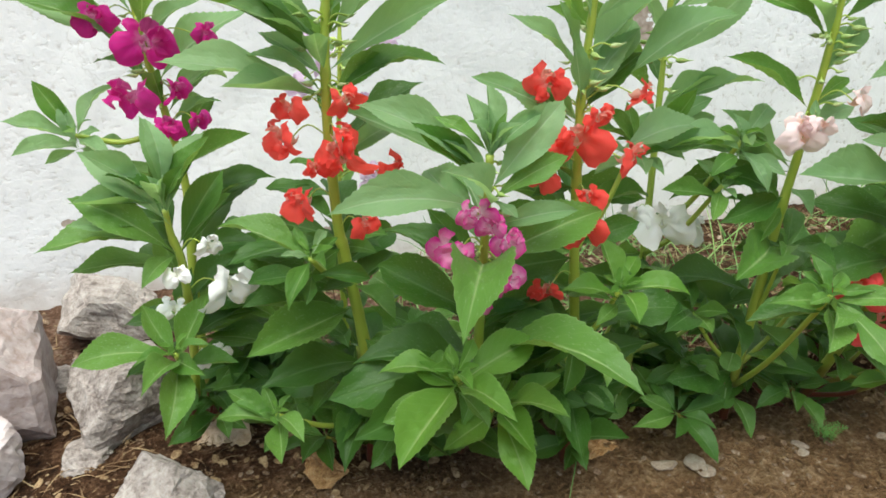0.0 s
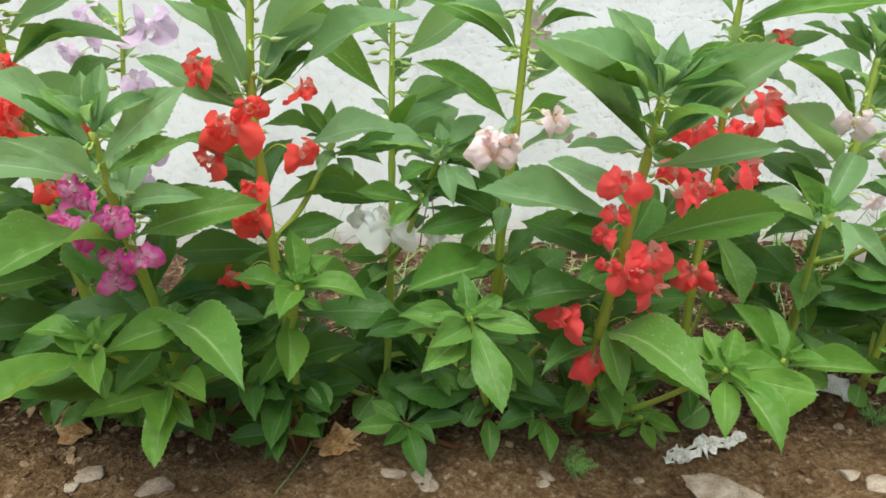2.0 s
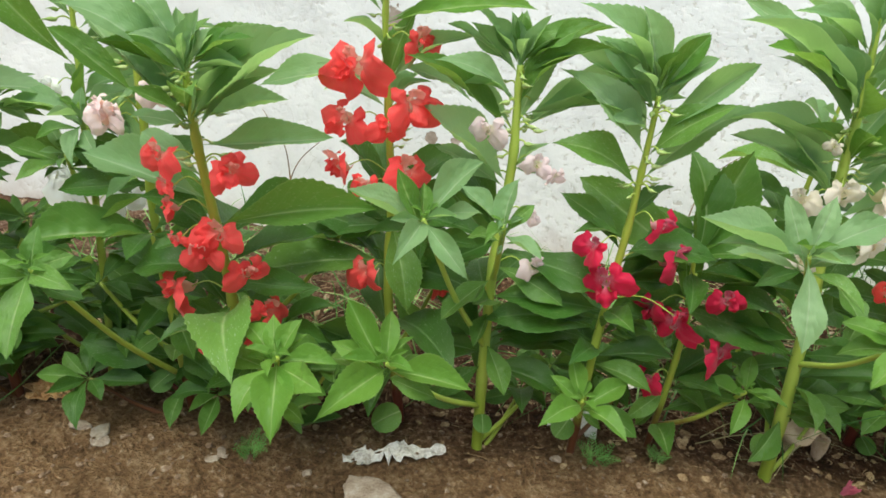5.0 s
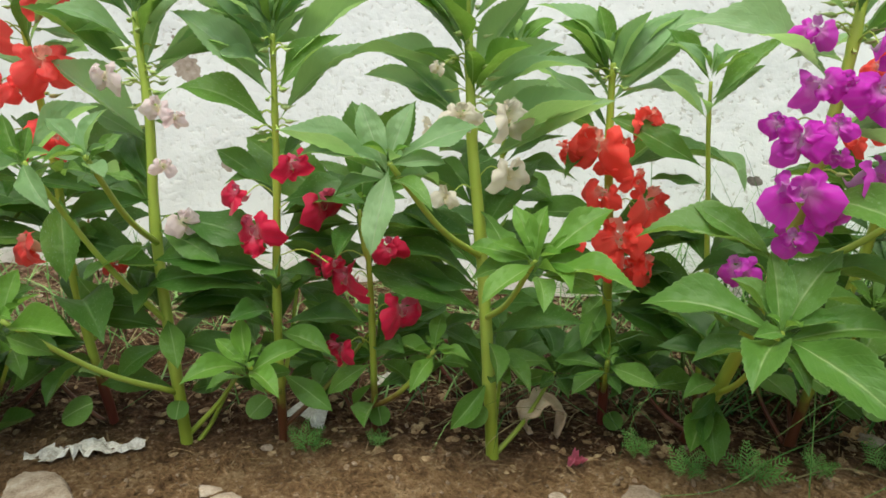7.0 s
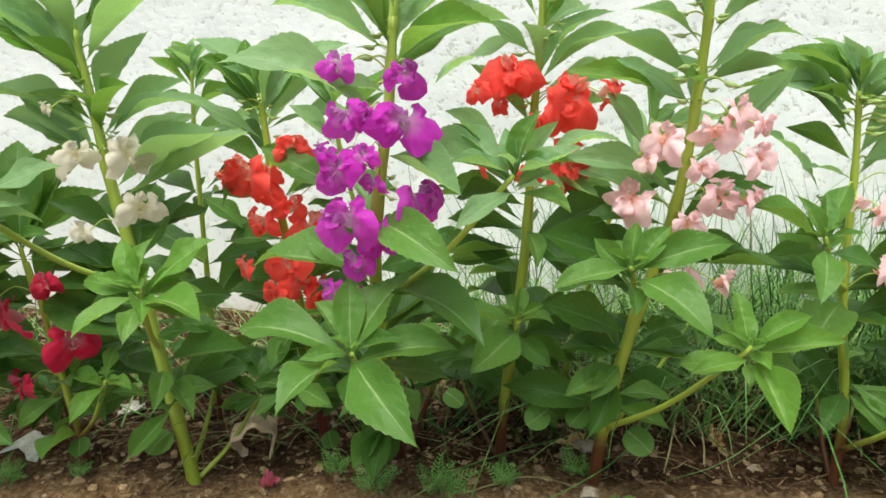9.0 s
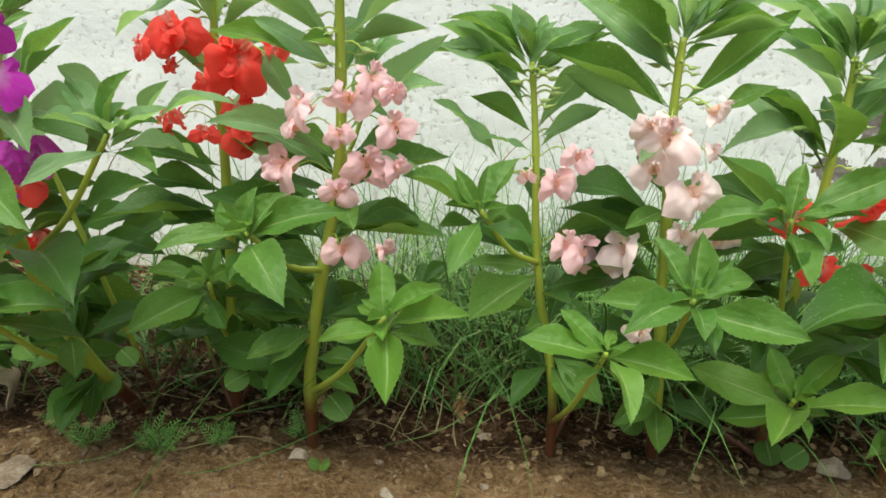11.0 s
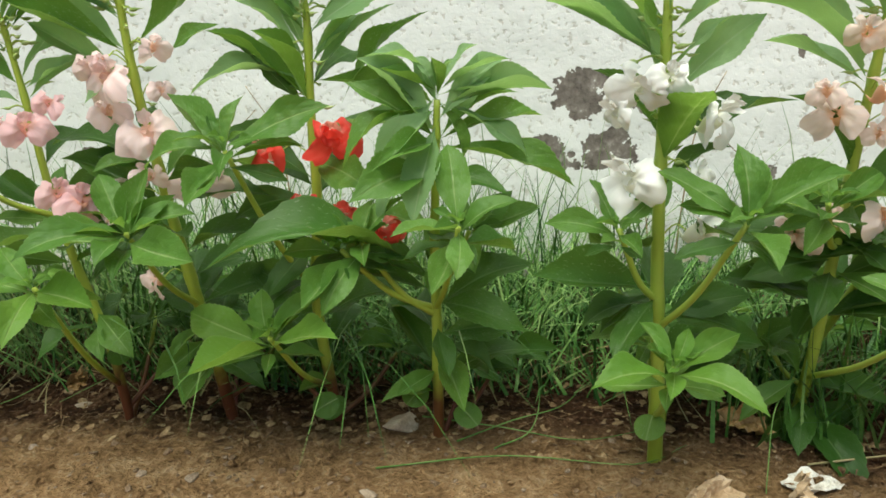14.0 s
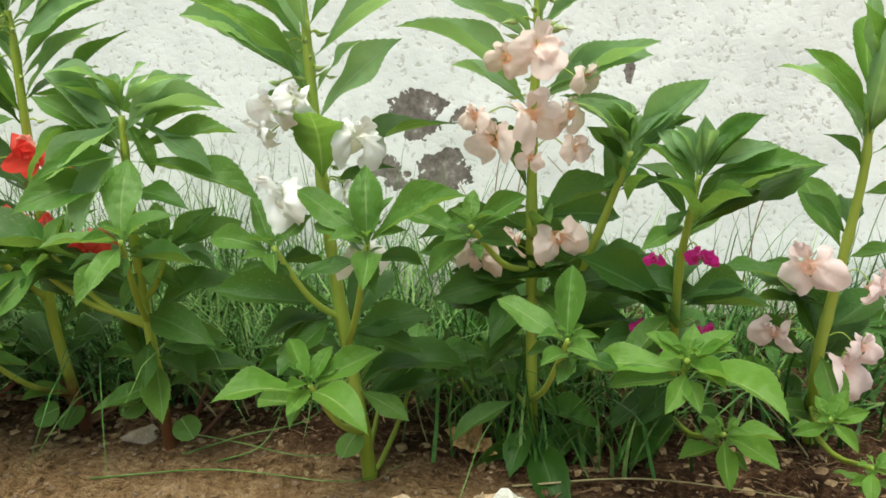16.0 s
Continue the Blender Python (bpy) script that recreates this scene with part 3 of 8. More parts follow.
def rosette(plant, heart, start, kind, *tips):
    """A whorl of leaves round a growing tip; start: where its side branch leaves the stem."""
    c = Vector(heart)
    if start is not None:
        s = Vector(start)
        mid = (s + c) / 2 + Vector((0, 0, -0.012))
        child("branch", tube("branch", curve_points((s, mid, c), 6), lambda t: 0.0035 - 0.0011 * t, plant_stem(plant), 7), plant, Matrix())
    far = max((Vector(t) - c).length for t in tips)
    top = start is None
    for t in tips:
        d = Vector(t) - c
        low = rng.uniform(0.0, 0.012) + (max(0.0, min(0.035, 0.8 * math.hypot(d.x, d.y) - d.z)) if top else 0.0)
        leaf(plant, c - d.normalized() * 0.002 - Vector((0, 0, low)), t, rng.uniform(0.31, 0.38) if top else rng.uniform(0.36, 0.44), kind)
    turn = rng.uniform(0, 6)
    peak = max(Vector(t).z for t in tips) - c.z
    for i in range(8 if top else 7):
        a = turn + i * 2.4
        if top:
            f = i / 7
            up = radians(30 + 50 * f + rng.uniform(-8, 8))
            d = Vector((math.cos(a) * math.cos(up), 0.9 * math.sin(a) * math.cos(up), math.sin(up))) * max(0.05, min(far, max(0.06, peak) * 1.2)) * (0.80 - 0.45 * f)
        else:
            d = Vector((math.cos(a), math.sin(a) - 0.15, 0.2 + 0.15 * i)).normalized() * far * (0.46 - 0.05 * i)
        leaf(plant, c + Vector((0, 0, 0.0015 * i)), c + d, 0.34, "y" if kind == "y" or i > (6 if top else 2) else "m")
    # under-leaves of side whorls get the dark tone that stands for shade
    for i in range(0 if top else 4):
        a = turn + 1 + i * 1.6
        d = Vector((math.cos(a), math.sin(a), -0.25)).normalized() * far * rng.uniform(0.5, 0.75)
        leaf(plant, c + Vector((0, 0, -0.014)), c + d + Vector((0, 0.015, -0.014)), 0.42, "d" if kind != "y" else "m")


def round_leaf(plant, base, middle, size):
    b, m = Vector(base), Vector(middle)
    d = Vector((m.x - b.x, -0.03, -0.012 + m.z - b.z))
    d = d.normalized() if d.length > 1e-4 else Vector((0, -1, 0))
    d = Vector((d.x, d.y * 0.6 - 0.2, min(d.z, -0.5))).normalized()
    start = m - d * size * 0.5
    child("seed_leaf", ROUND, plant, aim(start, m + d * size * 0.5, 1.0, rng.uniform(-0.3, 0.3), (0, -0.8, 1)))


def petal_mesh(kind, role, seed):
    """One thin petal spread from the throat outward, facing z: a two-lobed wing, the hood above the throat, or an inner frill."""
    r = random.Random(seed)
    off = Vector((r.uniform(-9, 9), r.uniform(-9, 9), r.uniform(-9, 9)))
    rings, steps = 8, 16
    a0, a1 = {"wing": (-92, 58), "hood": (38, 142), "frill": (-80, 80)}[role]
    lobe, notch, low = r.uniform(0.32, 0.40), r.uniform(0.62, 0.70), r.uniform(0.62, 0.80)
    verts, uvs, faces = [], [], []
    for j in range(rings + 1):
        f = j / rings
        for i in range(steps + 1):
            g = i / steps
            a = radians(a0 + (a1 - a0) * (0.5 + (g - 0.5) * (0.40 + 0.60 * min(1.0, f * 1.5))))
            edge = Vector((g * 3.2, f * 1.4, 0)) + off
            if role == "wing":
                # a broad hanging lobe and a small upper one, with a notch between
                broad = max(0.0, 1 - ((g - lobe) / 0.40) ** 2) ** 0.5
                small = low * max(0.0, 1 - ((g - 0.83) / 0.22) ** 2) ** 0.5
                rim, long = max(broad, small, 0.42 if abs(g - notch) < 0.1 else 0.12), 0.70
                z = 0.10 * math.sin(math.pi * 0.9 * f) - 0.12 * f**3 + 0.14 * f * math.sin(math.pi * g) ** 2
            elif role == "hood":
                rim, long = max(0.0, 1 - ((g - 0.5) / 0.56) ** 2) ** 0.45, 0.36
                z = 0.30 * f**1.3 - 0.16 * (g - 0.5) ** 2 * f
            else:
                rim, long = max(0.15, 1 - ((g - 0.5) / 0.54) ** 2) ** 0.5, 0.40
                z = 0.10 + 0.26 * math.sin(math.pi * 0.6 * f)
            rim *= 1 + 0.20 * noise.noise(edge * 1.8) + 0.10 * noise.noise(edge * 5.0)
            z += f * f * (0.24 * noise.noise(edge * 1.1) + 0.16 * noise.noise(edge * 2.7)) + 0.03 * f**3 * math.sin(24 * g + 5 * off.x)
            rad = long * f * (1 - (1 - rim) * min(1.0, f * 1.15))
            verts.append((rad * math.cos(a), rad * math.sin(a), z))
            uvs.append((f, g))
    k = steps + 1
    for j in range(rings):
        for i in range(steps):
            a = j * k + i
            faces.append((a, a + k, a + k + 1, a + 1))
    return mesh_of("petal", verts, faces, (POUCH if role == "hood" else PETAL)[kind], uvs=uvs)


def pouch_mesh(kind):
    """The pale cup behind the petals, drawn out into a thin curved spur."""
    line = []
    for i in range(11):
        t = i / 10
        line.append(Vector((0, -0.20 * math.sin(t * 2.0) + 0.34 * max(0, t - 0.5) ** 1.3, 0.06 - 0.52 * t + 0.25 * max(0, t - 0.7))))
    profile = (0.14, 0.155, 0.15, 0.14, 0.12, 0.105, 0.065, 0.036, 0.022, 0.015, 0.008)
    return tube("pouch", line, lambda t: profile[round(t * 10)], POUCH[kind], 10, True)


PETALS = {}


def petals_of(kind):
    if kind not in PETALS:
        PETALS[kind] = [[petal_mesh(kind, "wing", 10 + k) for k in range(6)], [petal_mesh(kind, "hood", 30 + k) for k in range(4)],
                        [petal_mesh(kind, "frill", 50 + k) for k in range(4)], pouch_mesh(kind)]
    return PETALS[kind]


# how many inner frills a flower of each colour carries
FRILLS = {"magenta": (1, 2, 3), "purple": (1, 2, 3), "bicolour": (2, 3), "coral": (1, 1, 2), "red": (1, 1, 2), "crimson": (0, 1), "salmon": (0, 0, 1), "apricot": (0, 0, 1)}


def flower(plant, node, place, size):
    """A hooded balsam flower with two broad ruffled wings and a pouch behind, on a thin stalk from its node."""
    kind = plant["tint"]
    wings, hoods, frills, pouch = petals_of(kind)
    n, q = Vector(node), Vector(place)
    out = q - n
    z = Vector((max(-1.1, min(1.1, out.x * 26)) + rng.gauss(0, 0.35), -1.0, rng.uniform(-0.35, 0.40))).normalized()
    up = Vector((rng.uniform(-0.3, 0.3), 0, 1))
    x = up.cross(z).normalized()
    y = z.cross(x)
    size *= 0.98
    m = Matrix((x * size, y * size, z * size)).transposed().to_4x4()
    m.translation = q + Vector((0, 0, 0.14 * size))
    body = child("flower", pouch, plant, m)

    def petal(me, turn, scale):
        p = new("petal", me)
        p.parent = body
        p.matrix_basis = turn @ Matrix.Diagonal((*scale, 1))

    for side in (1, -1):
        s = rng.uniform(0.92, 1.15)
        petal(rng.choice(wings), pose(0, 0.02, 0.004 * side, rng.uniform(-16, 20), side * rng.uniform(-30, 14), rng.uniform(-10, 10)), (side * s, s * rng.uniform(0.9, 1.1), s))
    s = rng.uniform(0.8, 1.1)
    petal(rng.choice(hoods), pose(0, 0.03, 0.012, rng.uniform(-12, 22), rng.uniform(-14, 14), rng.uniform(-14, 14)), (s, s, s))
    turn = rng.uniform(0, 360)
    for k in range(rng.choice(FRILLS.get(kind, (0,)))):
        s = rng.uniform(0.7, 1.05)
        petal(rng.choice(frills), pose(rng.uniform(-0.04, 0.04), rng.uniform(-0.06, 0.06), 0.02, rng.uniform(-30, 30), rng.uniform(-30, 30), turn + k * 130), (s, s, s))
    back = q - z * size * 0.10
    mid = (n + back) / 2 + Vector((0, 0, 0.012))
    if (back - n).length > 0.008:
        child("flower_stalk", tube("flower_stalk", curve_points((n, mid, back), 4), lambda t: 0.0007, STEM_GREEN, 5), plant, Matrix())


def bud_mesh():
    prof = ((0.0, 0.02), (0.12, 0.14), (0.35, 0.21), (0.6, 0.18), (0.85, 0.09), (1.1, 0.04), (1.35, 0.012))
    line = [Vector((t, 0.10 * max(0, t - 0.6) ** 2 * 4, 0.0)) for t, _ in prof]
    return tube("bud", line, lambda t: prof[round(t * (len(prof) - 1))][1], BUD, 8)


BUD_MESH = bud_mesh()


def bud(plant, node, place, size=0.013):
    n, q = Vector(node), Vector(place)
    d = q - n
    d = d.normalized() if d.length > 0.004 else Vector((rng.uniform(-1, 1), -0.6, 0.2)).normalized()
    child("bud", BUD_MESH, plant, aim(q - d * size * 0.3, q + d * size * 0.7, 1.0, rng.uniform(-1, 1)))
    if (q - n).length > 0.01:
        child("bud_stalk", tube("bud_stalk", curve_points((n, (n + q) / 2 + Vector((0, 0, 0.004)), q), 3), lambda t: 0.0009, STEM_GREEN, 5), plant, Matrix())


WORDS = {
    "coral": "with coral red flowers", "red": "with scarlet flowers", "crimson": "with crimson flowers", "magenta": "with magenta flowers",
    "bicolour": "with magenta and white flowers", "purple": "with crowded purple flowers", "lilac": "with pale lilac flowers", "lilacwhite": "with few lilac white flowers",
    "white": "with white flowers", "cream": "with cream flowers", "palepink": "with pale pink flowers", "salmon": "with salmon pink flowers",
    "apricot": "with fading apricot pink flowers", "none": "without flowers",
}
GREEN_FOOT = {"lilac_tall", "cream_tall", "white_tall", "apricot", "green_lean", "magenta_low", "palepink_end", "white_mid"}


def plant_stem(plant):
    return STEM_GREEN if plant["foot"] == "green" else STEM_RED


def plume(plant, below, peak, radius):
    """The growing top of a tall stem: a shoot with a star of narrow leaves, the lower ones spread and arched, the upper ones upright."""
    peak = Vector(peak)
    lead = (peak - Vector(below)).normalized()
    foot, tip = peak - lead * 0.040, peak + lead * 0.04
    child("shoot", tube("shoot", curve_points((peak - lead * 0.01, peak + lead * 0.03, tip), 4), lambda t: radius * 0.36 * (1 - 0.6 * t), STEM_GREEN, 8), plant, Matrix())
    turn = rng.uniform(0, 6)
    for i in range(11):
        f = i / 10
        p = foot.lerp(tip, f)
        a = turn + i * 2.4
        up = radians(22 + 56 * f + rng.uniform(-12, 12))
        d = Vector((math.cos(a) * math.cos(up), 0.85 * math.sin(a) * math.cos(up), math.sin(up))) * (0.138 - 0.080 * f) * rng.uniform(0.75, 1.15)
        leaf(plant, p, p + d, rng.uniform(0.29, 0.37), "y" if f > 0.5 or i % 4 == 0 else "m")


def balsam(name, tint, radius, *points):
    """One balsam plant: an Empty at its foot, and its stem; leaves and flowers are added to it."""
    foot = Vector(points[0])
    plant = new("balsam_plant")
    plant.location = foot
    high = "tall" if points[-1][2] > 0.42 else "low"
    tagged(plant, f"{high} green garden balsam {WORDS[tint]} rooted in soil", "flowering plant", "row of balsam plants")
    plant["tint"], plant["foot"] = tint, "green" if name in GREEN_FOOT else "red"
    pts = [foot - Vector((0, 0, 0.03)), *(Vector(p) for p in points)]
    line = curve_points(pts, 8)
    total = len(line) - 1
    node_turn = rng.uniform(0, 6)

    def girth(t):
        swell = 0.10 * max(0.0, math.sin(t * total * 0.62 + node_turn)) ** 6
        return radius * (0.80 - 0.46 * t + swell)

    child("stem", tube("stem", line, girth, plant_stem(plant), 10), plant, Matrix())
    # old leaves low on the shaded side, shade painted in, and buds near the top
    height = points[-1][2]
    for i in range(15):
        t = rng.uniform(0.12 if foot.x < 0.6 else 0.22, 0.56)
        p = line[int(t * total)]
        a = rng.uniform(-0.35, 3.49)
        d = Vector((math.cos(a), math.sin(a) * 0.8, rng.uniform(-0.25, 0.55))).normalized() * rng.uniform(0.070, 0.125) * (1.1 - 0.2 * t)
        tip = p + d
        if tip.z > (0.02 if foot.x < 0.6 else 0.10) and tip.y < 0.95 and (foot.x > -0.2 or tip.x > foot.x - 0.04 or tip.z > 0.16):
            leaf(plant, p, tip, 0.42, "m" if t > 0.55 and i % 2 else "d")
    # leaves of the flowering stretch, on the side of the wall
    for i in range(4 if foot.x < 0.7 else 2):
        p = line[int(rng.uniform(0.50, 0.76) * total)]
        a = rng.uniform(0.1, 3.04)
        d = Vector((math.cos(a), math.sin(a) * 0.8, rng.uniform(0.05, 0.75))).normalized() * rng.uniform(0.060, 0.115)
        if (p + d).y < 0.95:
            leaf(plant, p, p + d, 0.36, "m" if i % 3 else "d")
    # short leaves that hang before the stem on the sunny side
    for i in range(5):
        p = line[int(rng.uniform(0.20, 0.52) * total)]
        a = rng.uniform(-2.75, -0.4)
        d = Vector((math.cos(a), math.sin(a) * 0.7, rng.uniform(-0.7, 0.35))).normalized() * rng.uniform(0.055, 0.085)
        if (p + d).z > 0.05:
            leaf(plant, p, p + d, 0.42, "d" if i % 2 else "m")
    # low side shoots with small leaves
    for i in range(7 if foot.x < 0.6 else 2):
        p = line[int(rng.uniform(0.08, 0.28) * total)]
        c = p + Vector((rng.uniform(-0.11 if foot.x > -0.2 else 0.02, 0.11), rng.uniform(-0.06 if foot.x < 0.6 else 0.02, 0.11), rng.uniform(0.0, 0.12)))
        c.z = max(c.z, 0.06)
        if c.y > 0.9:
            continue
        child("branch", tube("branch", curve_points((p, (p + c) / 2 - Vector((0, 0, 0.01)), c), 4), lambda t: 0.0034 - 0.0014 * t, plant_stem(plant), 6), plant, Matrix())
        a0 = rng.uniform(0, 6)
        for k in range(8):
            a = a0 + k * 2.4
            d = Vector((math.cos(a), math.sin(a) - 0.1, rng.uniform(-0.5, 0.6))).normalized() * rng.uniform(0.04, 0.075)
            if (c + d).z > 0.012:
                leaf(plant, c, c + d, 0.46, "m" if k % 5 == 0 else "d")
    if tint != "none" and height > 0.4:
        for i in range(20):
            t = rng.uniform(0.66, 0.98)
            p = line[int(t * total)]
            a = rng.uniform(0, 6.28)
            bud(plant, p, p + Vector((math.cos(a), math.sin(a), 0.15)).normalized() * rng.uniform(0.009, 0.022), rng.uniform(0.007, 0.012))
    return plant


p = balsam('magenta_far', 'magenta', 0.008, (-0.237, 0.600, 0.000), (-0.232, 0.591, 0.189), (-0.220, 0.586, 0.315), (-0.227, 0.583, 0.409), (-0.233, 0.581, 0.456), (-0.237, 0.580, 0.512))
rosette(p, (-0.316, 0.585, 0.387), (-0.225, 0.583, 0.389), 'm', (-0.349, 0.604, 0.442), (-0.382, 0.588, 0.407), (-0.364, 0.534, 0.385), (-0.327, 0.601, 0.423), (-0.269, 0.621, 0.428), (-0.280, 0.543, 0.372))
plume(p, (-0.233, 0.581, 0.456), (-0.237, 0.580, 0.512), 0.008)
leaf(p, (-0.232, 0.581, 0.445), (-0.351, 0.581, 0.520), 0.34, 'm')
leaf(p, (-0.234, 0.581, 0.475), (-0.174, 0.581, 0.511), 0.34, 'm')
leaf(p, (-0.230, 0.582, 0.432), (-0.130, 0.618, 0.495), 0.38, 'm')
leaf(p, (-0.225, 0.583, 0.389), (-0.169, 0.605, 0.405), 0.38, 'm')
leaf(p, (-0.222, 0.585, 0.335), (-0.304, 0.587, 0.331), 0.38, 'm')
flower(p, (-0.236, 0.580, 0.500), (-0.269, 0.561, 0.499), 0.034)
flower(p, (-0.234, 0.581, 0.468), (-0.226, 0.545, 0.474), 0.051)
flower(p, (-0.234, 0.581, 0.472), (-0.176, 0.567, 0.479), 0.027)
flower(p, (-0.229, 0.582, 0.423), (-0.248, 0.556, 0.423), 0.046)
flower(p, (-0.225, 0.583, 0.382), (-0.221, 0.546, 0.393), 0.030)
flower(p, (-0.229, 0.582, 0.423), (-0.209, 0.552, 0.431), 0.027)
flower(p, (-0.225, 0.583, 0.389), (-0.194, 0.560, 0.397), 0.025)
bud(p, (-0.236, 0.580, 0.496), (-0.236, 0.570, 0.495))
bud(p, (-0.230, 0.582, 0.432), (-0.229, 0.572, 0.435))
leaf(p, (-0.227, 0.583, 0.406), (-0.226, 0.543, 0.451), 0.50, 'y')

p = balsam('white_left', 'white', 0.008, (-0.261, 0.600, 0.000), (-0.237, 0.525, 0.139), (-0.223, 0.475, 0.272), (-0.226, 0.462, 0.314), (-0.226, 0.455, 0.343))
rosette(p, (-0.226, 0.455, 0.343), None, 'm', (-0.239, 0.496, 0.422), (-0.184, 0.496, 0.401), (-0.294, 0.479, 0.398), (-0.307, 0.464, 0.361), (-0.219, 0.477, 0.375))
rosette(p, (-0.237, 0.423, 0.210), (-0.247, 0.557, 0.079), 'm', (-0.264, 0.456, 0.251), (-0.202, 0.467, 0.249), (-0.330, 0.425, 0.212), (-0.260, 0.353, 0.214), (-0.248, 0.349, 0.168), (-0.207, 0.378, 0.209))
leaf(p, (-0.225, 0.464, 0.308), (-0.345, 0.459, 0.314), 0.36, 'm')
leaf(p, (-0.226, 0.455, 0.350), (-0.301, 0.443, 0.363), 0.28, 'm')
leaf(p, (-0.224, 0.473, 0.278), (-0.325, 0.474, 0.284), 0.38, 'm')
leaf(p, (-0.224, 0.468, 0.293), (-0.256, 0.431, 0.278), 0.38, 'm')
leaf(p, (-0.224, 0.469, 0.290), (-0.169, 0.509, 0.335), 0.38, 'm')
leaf(p, (-0.233, 0.511, 0.177), (-0.172, 0.528, 0.169), 0.38, 'm')
leaf(p, (-0.247, 0.557, 0.079), (-0.170, 0.570, 0.056), 0.38, 'm')
flower(p, (-0.224, 0.468, 0.293), (-0.193, 0.445, 0.306), 0.025)
flower(p, (-0.226, 0.486, 0.243), (-0.183, 0.468, 0.251), 0.050)
flower(p, (-0.237, 0.525, 0.139), (-0.215, 0.496, 0.158), 0.035)
flower(p, (-0.228, 0.493, 0.224), (-0.236, 0.461, 0.238), 0.026)
flower(p, (-0.224, 0.479, 0.262), (-0.225, 0.444, 0.281), 0.022)
leaf(p, (-0.226, 0.455, 0.357), (-0.231, 0.475, 0.424), 0.38, 'm')
leaf(p, (-0.226, 0.455, 0.355), (-0.283, 0.438, 0.409), 0.34, 'm')
leaf(p, (-0.226, 0.455, 0.354), (-0.177, 0.455, 0.408), 0.36, 'm')
leaf(p, (-0.226, 0.458, 0.331), (-0.308, 0.449, 0.340), 0.30, 'm')

p = balsam('coral_tall', 'coral', 0.009, (-0.055, 0.479, 0.000), (-0.055, 0.450, 0.151), (-0.069, 0.431, 0.282), (-0.074, 0.425, 0.320), (-0.076, 0.412, 0.415), (-0.074, 0.406, 0.464), (-0.071, 0.402, 0.505), (-0.067, 0.400, 0.539))
rosette(p, (-0.105, 0.360, 0.319), (-0.068, 0.432, 0.272), 'm', (-0.180, 0.389, 0.346), (-0.129, 0.324, 0.292), (-0.115, 0.380, 0.343), (-0.079, 0.372, 0.331))
rosette(p, (-0.152, 0.380, 0.153), (-0.055, 0.467, 0.065), 'm', (-0.210, 0.391, 0.152), (-0.152, 0.326, 0.139), (-0.162, 0.404, 0.174), (-0.130, 0.331, 0.154), (-0.197, 0.406, 0.173))
plume(p, (-0.071, 0.402, 0.505), (-0.067, 0.400, 0.539), 0.009)
leaf(p, (-0.075, 0.409, 0.440), (-0.208, 0.427, 0.479), 0.34, 'm')
leaf(p, (-0.075, 0.408, 0.447), (-0.157, 0.368, 0.467), 0.38, 'm')
leaf(p, (-0.075, 0.409, 0.440), (0.032, 0.418, 0.461), 0.34, 'm')
leaf(p, (-0.076, 0.414, 0.401), (-0.052, 0.391, 0.387), 0.5, 'm')
leaf(p, (-0.073, 0.405, 0.482), (-0.152, 0.429, 0.537), 0.38, 'm')
leaf(p, (-0.074, 0.406, 0.464), (0.032, 0.401, 0.517), 0.30, 'm')
leaf(p, (-0.073, 0.405, 0.479), (-0.089, 0.419, 0.513), 0.38, 'y')
leaf(p, (-0.072, 0.404, 0.487), (-0.056, 0.417, 0.529), 0.38, 'y')
leaf(p, (-0.072, 0.404, 0.493), (-0.010, 0.413, 0.535), 0.38, 'm')
leaf(p, (-0.066, 0.435, 0.254), (-0.031, 0.386, 0.233), 0.5, 'm')
leaf(p, (-0.063, 0.439, 0.226), (-0.170, 0.370, 0.227), 0.42, 'm')
leaf(p, (-0.059, 0.445, 0.188), (-0.017, 0.371, 0.161), 0.38, 'm')
leaf(p, (-0.055, 0.458, 0.108), (-0.097, 0.403, 0.085), 0.4, 'm')
leaf(p, (-0.055, 0.450, 0.151), (-0.165, 0.396, 0.174), 0.38, 'd')
leaf(p, (-0.055, 0.460, 0.097), (-0.095, 0.383, 0.065), 0.4, 'd')
leaf(p, (-0.055, 0.463, 0.086), (-0.005, 0.387, 0.069), 0.38, 'd')
flower(p, (-0.076, 0.410, 0.432), (-0.106, 0.387, 0.440), 0.025)
flower(p, (-0.076, 0.413, 0.408), (-0.113, 0.394, 0.414), 0.038)
flower(p, (-0.076, 0.416, 0.388), (-0.069, 0.383, 0.395), 0.042)
flower(p, (-0.075, 0.409, 0.440), (-0.062, 0.380, 0.445), 0.026)
flower(p, (-0.075, 0.419, 0.367), (-0.026, 0.405, 0.370), 0.035)
flower(p, (-0.075, 0.421, 0.347), (-0.104, 0.398, 0.356), 0.031)
flower(p, (-0.074, 0.426, 0.314), (-0.053, 0.400, 0.327), 0.030)
flower(p, (-0.076, 0.413, 0.408), (-0.070, 0.380, 0.416), 0.024)
flower(p, (-0.076, 0.417, 0.381), (-0.091, 0.386, 0.389), 0.019)
bud(p, (-0.075, 0.408, 0.454), (-0.088, 0.398, 0.458))
bud(p, (-0.075, 0.408, 0.450), (-0.070, 0.398, 0.451))
leaf(p, (-0.072, 0.403, 0.490), (-0.146, 0.385, 0.525), 0.34, 'm')
leaf(p, (-0.074, 0.406, 0.466), (-0.084, 0.356, 0.503), 0.50, 'y')
leaf(p, (-0.075, 0.416, 0.388), (0.018, 0.446, 0.442), 0.38, 'd')
leaf(p, (-0.075, 0.409, 0.437), (0.025, 0.379, 0.389), 0.34, 'm')
